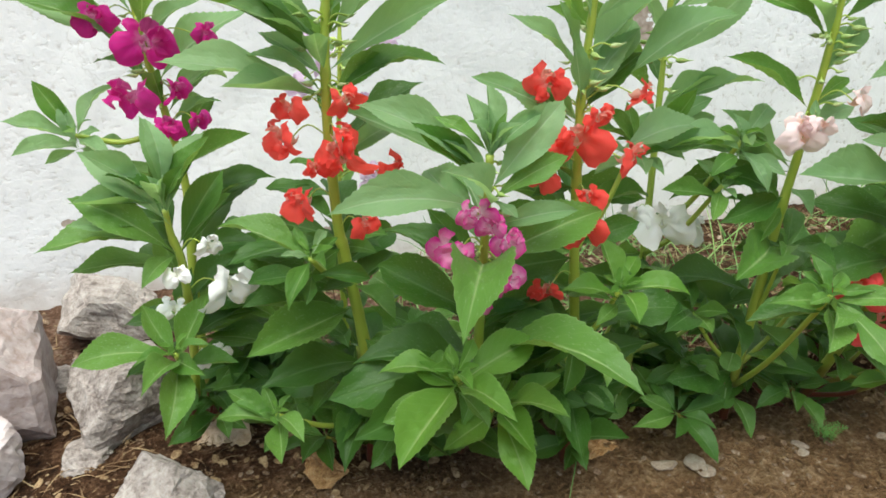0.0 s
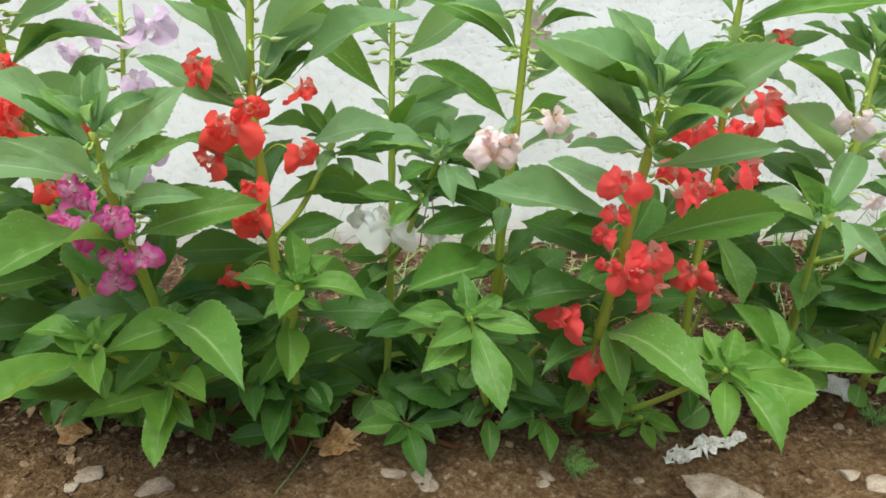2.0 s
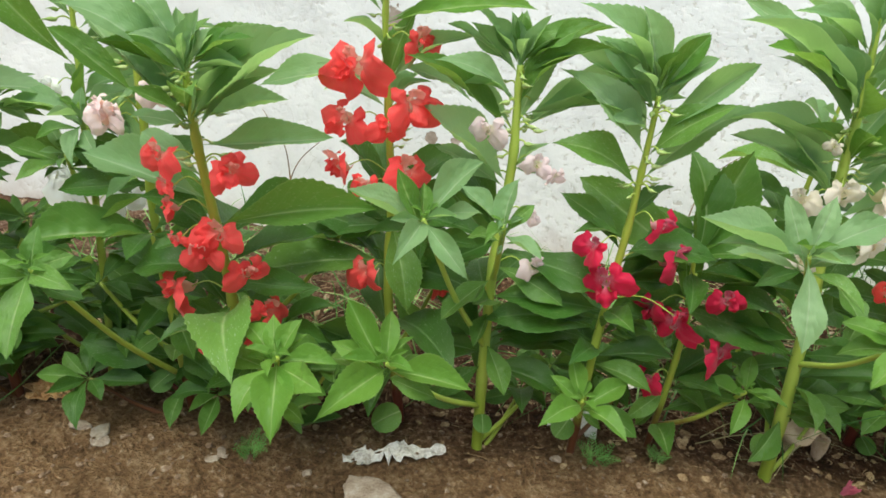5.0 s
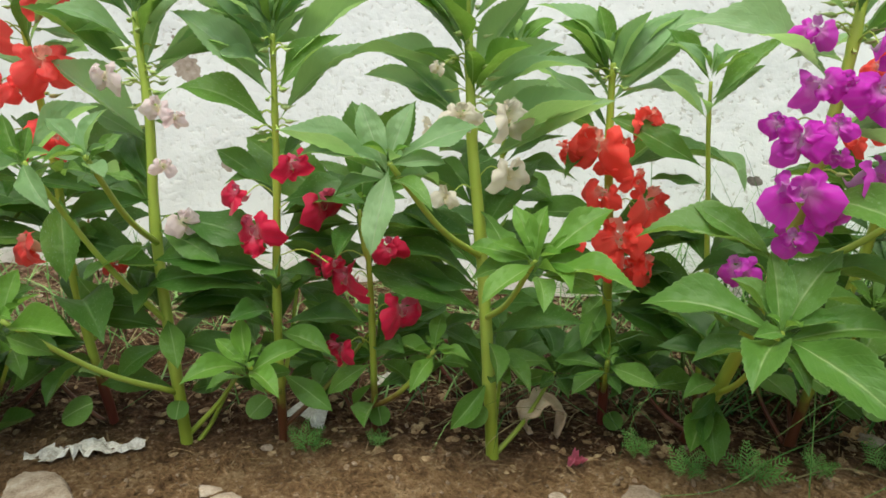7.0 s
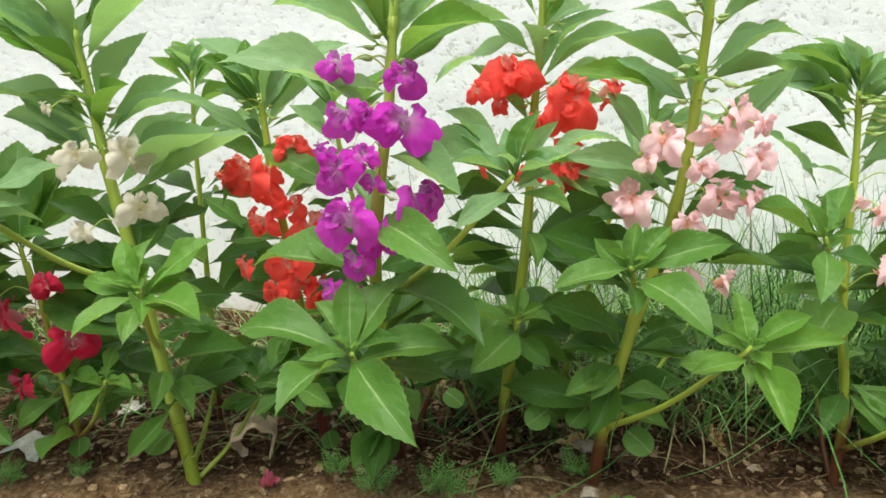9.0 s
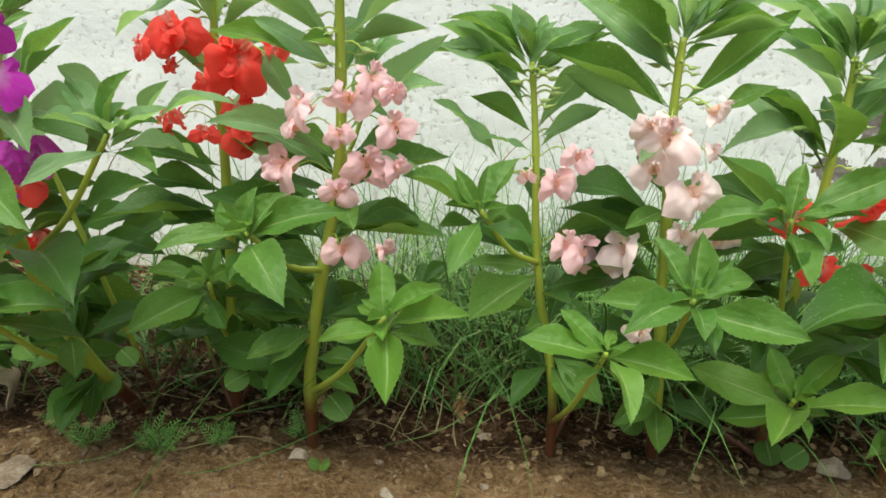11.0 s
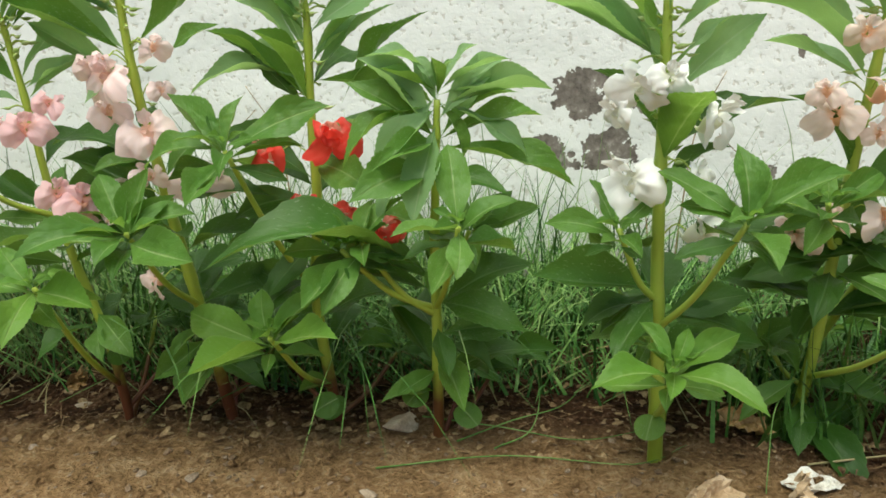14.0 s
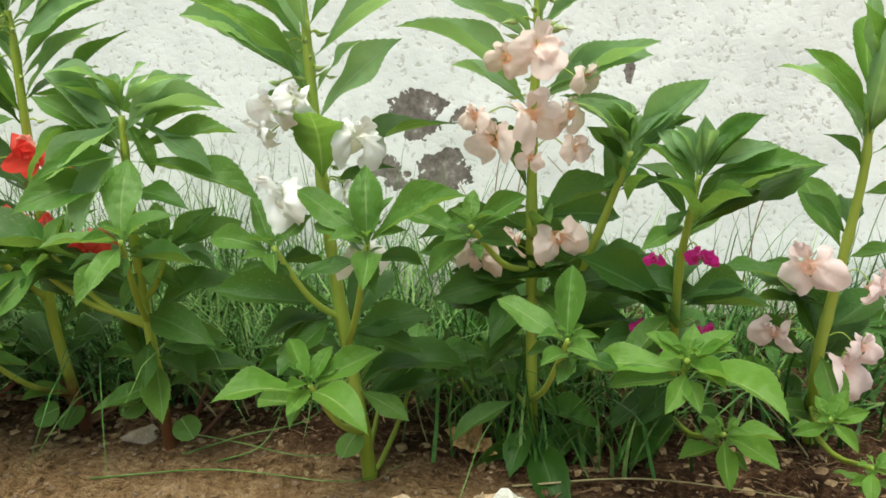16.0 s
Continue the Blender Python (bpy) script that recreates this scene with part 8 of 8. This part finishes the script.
block((-0.276, 0.440), (0.098, 0.096, 0.092), 38, ROCK, 14, "grey pointed concrete rubble at bed's edge", (0, 6), [((1, 0.2, 0.9), 0.30), ((-1, -0.2, 0.9), 0.38), ((0, -1, 0.8), 0.48)])
rock((-0.394, 0.580), 0.075, ROCK, 15, "small pale grey rubble between larger rocks", 0.75, 0)
rock((-0.450, 0.755), 0.060, ROCK, 16, "small brownish rubble between larger rocks", 1.05, 60)
block((-0.66, 0.50), (0.14, 0.12, 0.09), 30, ROCK, 17, "grey concrete rubble on bare soil")
STONES = (
    (0.009, 0.363, 0.043),
    (-0.066, 0.382, 0.03),
    (-0.08, 0.362, 0.021),
    (0.268, 0.373, 0.028),
    (0.306, 0.348, 0.02),
    (0.438, 0.354, 0.018),
    (0.549, 0.351, 0.018),
    (0.632, 0.322, 0.09),
    (0.82, 0.328, 0.037),
    (0.301, 0.36, 0.03),
    (0.443, 0.365, 0.018),
    (0.798, 0.343, 0.033),
    (0.835, 0.426, 0.016),
    (1.157, 0.379, 0.023),
    (1.55, 0.545, 0.036),
    (1.748, 0.504, 0.021),
    (1.539, 0.43, 0.028),
    (1.239, 0.374, 0.058),
    (1.643, 0.378, 0.02),
    (1.746, 0.404, 0.014),
    (2.138, 0.456, 0.045),
    (1.945, 0.351, 0.017),
    (2.121, 0.332, 0.018),
    (1.893, 0.351, 0.013),
    (1.937, 0.559, 0.014),
    (2.717, 0.372, 0.023),
    (0.122, 0.441, 0.014),
)
for i, (x, y, size) in enumerate(STONES):
    rock((x, y), size, PALE_STONE, 40 + i, "small pale rounded stone lying on bare soil" if size < 0.03 else "flat pale stone half sunk in bare soil", 0.55 if size < 0.05 else 0.35, i * 47, 1.2, "stone")


def scrap_mesh(name, mat, seed, curl, rag):
    """A thin crumpled sheet one across with a torn rim: dry leaf, paper or petal."""
    r = random.Random(seed)
    n, rings = 30, 9
    off = Vector((r.uniform(-9, 9), r.uniform(-9, 9), 0))
    verts, faces = [(0, 0, 0.12 * curl)], []
    for j in range(1, rings + 1):
        f = j / rings
        for i in range(n):
            a = 2 * math.pi * i / n
            rim = Vector((math.cos(a), math.sin(a), seed * 0.1))
            rad = 0.5 * f * (1 + rag * f * (noise.noise(rim * 1.7 + off) + 0.45 * noise.noise(rim * 5 + off)))
            x, y = rad * math.cos(a), 0.62 * rad * math.sin(a)
            fold = 0.30 - abs(noise.noise(Vector((x * 4, y * 4, seed)) + off))
            z = curl * (abs(y) * 1.5 + 0.35 * x * x) + 0.6 * curl * fold + 0.25 * curl * noise.noise(Vector((x * 11, y * 11, seed)) + off)
            verts.append((x, y, z))
    for i in range(n):
        faces.append((0, 1 + i, 1 + (i + 1) % n))
        for j in range(rings - 1):
            a, b = 1 + j * n + i, 1 + j * n + (i + 1) % n
            faces.append((a, a + n, b + n, b))
    return mesh_of(name, verts, faces, mat, smooth=False)


def scrap(name, at, size, mat, seed, label, category, curl=0.4, rag=0.5, turn=(0, 0, 0), lift=0.0, wide=1.0):
    x, y = at
    m = pose(x, y, soil_height(x, y) + lift, *turn) @ Matrix.Diagonal((size, size * wide, size, 1))
    ob = thing(name, scrap_mesh(name, mat, seed, curl, rag), m, label, category)
    low = min((m @ v.co).z for v in ob.data.vertices)
    ob.matrix_basis = Matrix.Translation((0, 0, soil_height(x, y) - low - 0.002)) @ m
    solid = ob.modifiers.new("thickness", "SOLIDIFY")
    solid.thickness = 0.012
    return ob


scrap("dry_leaf", (0.200, 0.425), 0.058, DRY, 1, "curled tan dry leaf on the soil", "dry leaf", 0.7, 0.6, (35, 10, 20))
scrap("dry_leaf", (-0.110, 0.470), 0.058, DRY, 2, "upright tan dry leaf against the plants", "dry leaf", 0.5, 0.4, (60, 0, -35))


def curled_leaf(x, y, size, turn, label):
    """A dry leaf rolled into an open ring that stands on its edge."""
    verts, faces, n = [], [], 26
    for i in range(n + 1):
        a = radians(-50 + 300 * i / n)
        half = 0.42 * math.sin(math.pi * (i + 1.5) / (n + 3)) ** 0.7
        rad = 0.46 + 0.05 * math.sin(5 * a) - 0.10 * i / n
        for c in (-1, -0.4, 0.3, 1):
            wob = 0.06 * noise.noise(Vector((i * 0.5, c * 2, 4.0)))
            verts.append(((rad + wob) * math.cos(a), c * half * (0.9 + wob) + 0.1 * math.sin(2 * a), (rad + wob) * math.sin(a)))
    for i in range(n):
        faces += [(i * 4 + k, i * 4 + k + 1, i * 4 + k + 5, i * 4 + k + 4) for k in range(3)]
    m = pose(x, y, soil_height(x, y) + size * 0.44, 0, 0, turn) @ Matrix.Diagonal((size, size, size, 1))
    ob = thing("dry_leaf", mesh_of("dry_leaf", verts, faces, DRY_PALE), m, label, "dry leaf")
    ob.modifiers.new("thickness", "SOLIDIFY").thickness = 0.03


curled_leaf(1.143, 0.500, 0.060, 12, "pale brown dry leaf curled into a ring")
scrap("dry_leaf", (1.540, 0.545), 0.046, DRY, 4, "flat tan dry leaf under the plants", "dry leaf", 0.3, 0.6, (12, 0, 10))
scrap("dry_leaf", (1.714, 0.545), 0.036, DRY, 5, "small orange brown dry leaf", "dry leaf", 0.5, 0.4, (65, 10, 70))
scrap("dry_leaf", (2.505, 0.462), 0.050, DRY, 6, "curled orange brown dry leaf on soil", "dry leaf", 0.6, 0.5, (40, 10, 5))
scrap("dry_leaf", (2.436, 0.338), 0.055, DRY_PALE, 7, "pale tan dry leaf at the bed's edge", "dry leaf", 0.5, 0.3, (45, -15, 30))
scrap("dry_leaf", (2.517, 0.340), 0.050, DRY_PALE, 8, "pale tan folded dry leaf", "dry leaf", 0.6, 0.3, (50, 20, 60))
scrap("dry_leaf", (1.711, 0.560), 0.035, DRY, 9, "thin brown dry leaf under plants", "dry leaf", 0.5, 0.5, (55, 0, 80))
scrap("fallen_petal", (1.179, 0.437), 0.021, PETAL["crimson"], 10, "fallen crimson petals on the soil", "petal", 1.3, 0.4, (25, 0, 30))
def torn_strip(name, a, b, wide, mat, seed, label):
    """A long rag of paper lying almost flat, with a jagged rim, a hole or two and shallow creases."""
    r = random.Random(seed)
    a, b = Vector((*a, 0)), Vector((*b, 0))
    d = b - a
    side = Vector((-d.y, d.x, 0)).normalized() * wide
    n, verts, faces = 26, [], []
    for i in range(n + 1):
        u = i / n
        lo = -0.5 + 0.60 * noise.noise(Vector((u * 5, 1.0, seed))) + 0.35 * noise.noise(Vector((u * 25, 2.0, seed)))
        hi = 0.5 + 0.65 * noise.noise(Vector((u * 4, 5.0, seed))) + 0.35 * noise.noise(Vector((u * 22, 7.0, seed)))
        for k in range(8):
            c = (lo + (hi - lo) * k / 7) * (0.15 + 0.85 * math.sin(math.pi * min(0.96, u + 0.04)) ** 0.6)
            p = a + d * u + side * c
            crease = abs(noise.noise(Vector((p.x * 34, p.y * 60, seed))))
            p.z = soil_height(p.x, p.y) + 0.003 + 0.020 * crease + 0.004 * noise.noise(Vector((p.x * 150, p.y * 150, 3)))
            verts.append(p)
    for i in range(n):
        for k in range(7):
            if r.random() > 0.03:
                v = i * 8 + k
                faces.append((v, v + 8, v + 9, v + 1))
    ob = thing(name, mesh_of(name, verts, faces, mat, smooth=False), Matrix(), label, "paper scrap")
    ob.modifiers.new("thickness", "SOLIDIFY").thickness = 0.0006


def folded_paper(at, turn, label):
    """A small sheet folded once: a dull flap lying back and a clean narrow edge standing up."""
    x, y = at
    verts, faces = [], []
    for i in range(7):
        u = i / 6
        wob = 0.002 * math.sin(5 * u)
        verts += [(-0.052 + 0.010 * u, 0.012 * u + wob, 0.004 + 0.010 * u), (-0.028, 0.010 + 0.030 * u, 0.012 + 0.012 * u + wob), (-0.006, 0.030 * u - 0.006, 0.016 + 0.016 * u - wob),
                  (0.0, 0.030 * u - 0.012, 0.002 + 0.030 * u), (0.011, 0.028 * u - 0.012, 0.001 + 0.034 * u + wob)]
    for i in range(6):
        faces += [(i * 5 + k, i * 5 + k + 1, i * 5 + k + 6, i * 5 + k + 5) for k in range(4)]
    ob = thing("paper_scrap", mesh_of("paper_scrap", verts, faces, PAPER, smooth=False), pose(x, y, soil_height(x, y) - 0.002, 0, 0, turn) @ Matrix.Diagonal((1.0, 1.0, 0.75, 1)), label, "paper scrap")
    ob.modifiers.new("thickness", "SOLIDIFY").thickness = 0.0009


torn_strip("paper_scrap", (0.584, 0.374), (0.700, 0.412), 0.027, PAPER, 5, "long torn dirty white paper on soil")
folded_paper((0.876, 0.486), -6, "folded off-white paper scrap under the plants")
scrap("paper_scrap", (2.544, 0.372), 0.056, PAPER, 13, "crumpled white paper at the bed's edge", "paper scrap", 0.26, 0.28, (4, 0, 5), 0, 0.95)
scrap("paper_scrap", (-0.225, 0.572), 0.070, DRY_PALE, 14, "yellowish torn cardboard scrap beside rubble", "paper scrap", 0.2, 0.4, (35, 0, -20))
scrap("wrapper", (-0.205, 0.612), 0.055, WRAP, 15, "crumpled blue and white printed wrapper", "wrapper", 0.6, 0.6, (30, 0, 10))
scrap("paper_scrap", (0.945, 0.60), 0.030, PAPER, 16, "tiny white scrap under the plants", "paper scrap", 0.5, 0.5, (10, 0, 40))


# ---- feathery weeds ----
def frond_mesh(seed):
    '''One finely cut frond along x, one long.'''
    r = random.Random(seed)
    verts, faces = [], []

    def blade(a, b, w):
        d = (b - a).normalized()
        s = Vector((-d.y, d.x, 0.25)).normalized() * w
        i = len(verts)
        verts.extend((a - s, a + s, (a + b) / 2 + s * 0.9 + Vector((0, 0, w)), b, (a + b) / 2 - s * 0.9 + Vector((0, 0, w))))
        faces.append((i, i + 1, i + 2, i + 3, i + 4))

    spine = lambda t: Vector((t, 0.05 * math.sin(3 * t), 0.30 * math.sin(2.2 * t) - 0.18 * t))
    for k in range(9):
        blade(spine(k / 9), spine((k + 1) / 9), 0.014)
    for k in range(2, 10, 1):
        for side in (-1, 1):
            a = spine(k / 10)
            long = 0.36 * (1.15 - k / 10)
            b = a + Vector((long * 0.75, side * long, r.uniform(-0.03, 0.06)))
            blade(a, b, 0.013)
            c = a.lerp(b, 0.5)
            blade(c, c + Vector((long * 0.50, side * long * 0.08, 0.02)), 0.010)
    return mesh_of("frond", verts, faces, WEED, smooth=False)


FRONDS = [frond_mesh(k) for k in range(3)]


def feathery_weed(x, y, size, count=8):
    weed = new("feathery_weed")
    weed.location = (x, y, soil_height(x, y) - 0.003)
    tagged(weed, "low bright green weed with finely cut leaves", "weed", "feathery weeds in the bed")
    for i in range(count):
        a = i * 2.4 + rng.uniform(-0.4, 0.4)
        tip = weed.location + Vector((math.cos(a), math.sin(a), rng.uniform(0.35, 1.3))).normalized() * size * rng.uniform(0.7, 1.05)
        child("frond", rng.choice(FRONDS), weed, aim(weed.location, tip, 1.0, rng.uniform(-0.4, 0.4)))


for x, y, size in ((0.879, 0.428, 0.032), (0.957, 0.446, 0.024), (1.300, 0.429, 0.036), (1.374, 0.438, 0.044), (1.446, 0.445, 0.036), (1.532, 0.476, 0.034), (1.254, 0.462, 0.030), (0.476, 0.370, 0.030), (0.495, 0.440, 0.050), (0.430, 0.500, 0.055)):
    feathery_weed(x, y, size * 1.15)

seedling = new("seedling")
seedling.location = (1.568, 0.405, soil_height(1.568, 0.405))
tagged(seedling, "tiny lime green seedling with round leaves", "seedling")
for dx in (-1, 1):
    child("seed_leaf", ROUND, seedling, aim(seedling.location + Vector((0, 0, 0.008)), seedling.location + Vector((0.012 * dx, -0.006, 0.016)), 1.0))
child("stalk", tube("stalk", [seedling.location + Vector((0, 0, k * 0.004 - 0.003)) for k in range(4)], lambda t: 0.0007, STEM_GREEN, 5), seedling, Matrix())


# ---- grass, pebbles and litter, joined ----
def blades(name, mat, count, spot, long, seed, droop, label, category, width=0.0016):
    r = random.Random(seed)
    verts, faces = [], []
    for _ in range(count):
        x, y = spot(r)
        z = soil_height(x, y) - 0.003
        a, h = r.uniform(0, 6.283), r.uniform(*long)
        lean = r.uniform(0.15, 1.0) * droop
        d = Vector((math.cos(a), math.sin(a) * 0.8, 0))
        s = Vector((-d.y, d.x, 0)) * width * r.uniform(0.7, 1.4)
        bend = Vector((r.uniform(-0.3, 0.3), r.uniform(-0.3, 0.3), 0)) * h
        i = len(verts)
        for k in range(6):
            t = k / 5
            p = Vector((x, y, z)) + d * h * lean * t + bend * t * t + Vector((0, 0, h * (t * (1.15 - 0.75 * min(1.2, lean) * t))))
            p.y = min(p.y, 0.972)
            p.z = max(p.z, soil_height(p.x, p.y) + 0.001)
            w = s * (1 - t) ** 0.6
            verts.extend((p - w, p + w))
        faces += [(i + 2 * k, i + 2 * k + 1, i + 2 * k + 3, i + 2 * k + 2) for k in range(5)]
    tagged(new(name, mesh_of(name, verts, faces, mat)), label, category, kind="stuff")


blades("grass_tuft", GRASS, 2100, lambda r: (r.uniform(1.95, 3.5), 0.95 - 0.42 * r.random() ** 1.1), (0.07, 0.19), 1, 1.35, "green fine grass growing at the wall's foot", "grass", 0.0024)
blades("grass_strands", GRASS, 2300, lambda r: (r.triangular(1.2, 2.7, 1.9), r.uniform(0.55, 0.95)), (0.12, 0.37), 2, 1.3, "long tangled green grass strands behind plants", "grass", 0.0016)
blades("grass_sparse", GRASS, 620, lambda r: (r.uniform(0.0, 1.4), r.uniform(0.52, 0.95)), (0.06, 0.18), 3, 1.7, "sparse tangled green grass between soil and wall", "grass", 0.0014)
blades("dry_grass", GRASS_DRY, 300, lambda r: (r.uniform(0.4, 3.4), r.uniform(0.48, 0.97)), (0.05, 0.16), 4, 1.7, "dry straw coloured grass among green blades", "grass", 0.0011)
blades("litter", STRAW, 2000, lambda r: (r.uniform(-0.7, 3.4), 0.40 + abs(r.gauss(0, 0.20))), (0.005, 0.022), 5, 3.0, "dry straw and leaf crumbs on the soil", "litter", 0.0010)


blades("back_litter", STRAW, 1500, lambda r: (r.uniform(-0.6, 2.2), r.uniform(0.52, 0.97)), (0.008, 0.035), 6, 2.6, "dry stalks and straw at the wall's foot", "litter", 0.0012)


blades("grass_clump", GRASS, 170, lambda r: (r.gauss(2.60, 0.07), r.uniform(0.43, 0.62)), (0.06, 0.19), 8, 0.7, "dark green upright grass round the stems", "grass", 0.0022)
blades("tall_grass", GRASS, 260, lambda r: (r.uniform(2.45, 3.4), r.uniform(0.66, 0.95)), (0.16, 0.30), 7, 1.0, "tall arching green grass before the wall", "grass", 0.0016)


def strand(points, thick=0.0009, mat=GRASS, label="long thin green grass stem lying on the soil"):
    pts = [Vector((x, y, soil_height(x, y) + z)) for x, y, z in points]
    thing("grass_stem", tube("grass_stem", curve_points(pts, 6), lambda t: thick * (1.1 - 0.7 * t), mat, 5), Matrix(), label, "grass stem", "long grass stems")


strand(((1.52, 0.55, 0.004), (1.40, 0.44, 0.03), (1.33, 0.40, 0.006), (1.24, 0.38, 0.003)))
strand(((1.46, 0.52, 0.10), (1.43, 0.44, 0.06), (1.40, 0.36, 0.02), (1.385, 0.30, 0.002)))
strand(((1.62, 0.50, 0.06), (1.56, 0.45, 0.03), (1.47, 0.40, 0.004), (1.42, 0.385, 0.003)))
strand(((0.20, 0.46, 0.05), (0.17, 0.40, 0.02), (0.14, 0.35, 0.004), (0.12, 0.31, 0.002)))
strand(((2.55, 0.46, 0.07), (2.52, 0.42, 0.05), (2.50, 0.37, 0.01), (2.485, 0.33, 0.003)))
strand(((2.12, 0.385, 0.003), (2.25, 0.40, 0.006), (2.38, 0.40, 0.004), (2.44, 0.43, 0.003)))
strand(((1.90, 0.55, 0.12), (1.80, 0.50, 0.09), (1.70, 0.47, 0.03), (1.63, 0.46, 0.004)))
strand(((1.60, 0.60, 0.10), (1.70, 0.55, 0.08), (1.80, 0.52, 0.02), (1.84, 0.50, 0.003)))
strand(((1.02, 0.60, 0.05), (1.10, 0.55, 0.09), (1.19, 0.50, 0.06), (1.25, 0.46, 0.01)))
strand(((2.55, 0.40, 0.004), (2.68, 0.42, 0.012), (2.82, 0.41, 0.006), (2.95, 0.40, 0.004)), 0.0012, GRASS_DRY, "long dry straw stem lying on soil")
strand(((1.40, 0.43, 0.004), (1.47, 0.445, 0.010), (1.53, 0.44, 0.004)), 0.0010, GRASS_DRY, "thin dry straw lying on soil")


strand(((2.16, 0.47, 0.004), (2.25, 0.45, 0.010), (2.33, 0.44, 0.006), (2.40, 0.455, 0.012)))
strand(((2.20, 0.43, 0.004), (2.26, 0.455, 0.014), (2.32, 0.49, 0.02), (2.36, 0.54, 0.05)))
strand(((2.24, 0.42, 0.003), (2.28, 0.45, 0.012), (2.29, 0.50, 0.04), (2.27, 0.56, 0.09)))
strand(((1.72, 0.52, 0.003), (1.66, 0.56, 0.05), (1.61, 0.62, 0.07), (1.54, 0.66, 0.03)))
strand(((1.95, 0.56, 0.02), (1.86, 0.53, 0.05), (1.78, 0.52, 0.03), (1.72, 0.50, 0.004)))
strand(((0.80, 0.60, 0.03), (0.74, 0.56, 0.06), (0.68, 0.52, 0.03), (0.64, 0.48, 0.004)))
strand(((0.95, 0.62, 0.05), (0.87, 0.60, 0.08), (0.80, 0.55, 0.05), (0.76, 0.50, 0.004)))


for x, y, high, lean in ((2.515, 0.955, 0.30, 0.01), (2.505, 0.95, 0.22, -0.03), (2.545, 0.955, 0.36, 0.04), (1.90, 0.95, 0.34, -0.05), (1.72, 0.955, 0.30, 0.07), (0.33, 0.95, 0.20, 0.05),
                         (0.36, 0.945, 0.24, -0.04), (1.05, 0.95, 0.26, 0.06), (2.93, 0.95, 0.28, 0.05), (2.70, 0.95, 0.26, -0.06)):
    strand(((x, y, 0.0), (x + lean * 0.2, y, high * 0.4), (x + lean * 0.6, y + 0.01, high * 0.75), (x + lean * 1.6, y + 0.012, high)), 0.0016, STRAW, "thin dry brown stalk standing against the wall")


def scatter(name, mat, count, spot, size, seed, label, flat=0.6):
    r = random.Random(seed)
    base = bmesh.new()
    bmesh.ops.create_cube(base, size=1.5)
    bmesh.ops.bevel(base, geom=base.edges[:], offset=0.35, segments=1, affect="EDGES")
    shape = [v.co.copy() for v in base.verts]
    tris = [tuple(v.index for v in f.verts) for f in base.faces]
    base.free()
    verts, faces = [], []
    for _ in range(count):
        x, y = spot(r)
        s = size * (0.35 + 1.7 * r.random() ** 3)
        turn = Euler((r.uniform(-0.5, 0.5), r.uniform(-0.5, 0.5), r.uniform(0, 6))).to_matrix()
        i = len(verts)
        long, thin = r.uniform(0.9, 1.6), flat * r.uniform(0.5, 1.2)
        c = Vector((x, y, soil_height(x, y) + s * 0.15))
        for v in shape:
            p = Vector((v.x * long, v.y, v.z * thin)) * s * (1 + 0.45 * noise.noise(v * 1.3 + c * 50))
            verts.append(c + turn @ p)
        faces += [tuple(i + k for k in t) for t in tris]
    tagged(new(name, mesh_of(name, verts, faces, mat, smooth=False)), label, "gravel", kind="stuff")


scatter("gravel", PEBBLE, 4200, lambda r: (r.uniform(-0.8, 3.4), 0.24 + abs(r.gauss(0, 0.20))), 0.0024, 21, "small loose grit and pebbles on the soil")
scatter("leaf_crumbs", STRAW, 4200, lambda r: (r.uniform(-0.5, 3.4), 0.41 + abs(r.gauss(0.08, 0.17))), 0.0036, 23, "brown crumbs of dead leaves in the bed", 0.25)
scatter("soil_crumbs", bpy.data.materials["soil"], 9000, lambda r: (r.uniform(-0.8, 3.4), 0.24 + abs(r.gauss(0.05, 0.20))), 0.0030, 22, "crumbs of brown earth on the bed", 0.8)
scatter("rubble_crumbs", PEBBLE, 1500, lambda r: (r.uniform(-0.9, 1.6), 0.97 - abs(r.gauss(0, 0.16))), 0.0036, 24, "plaster crumbs and grit at the wall's foot")
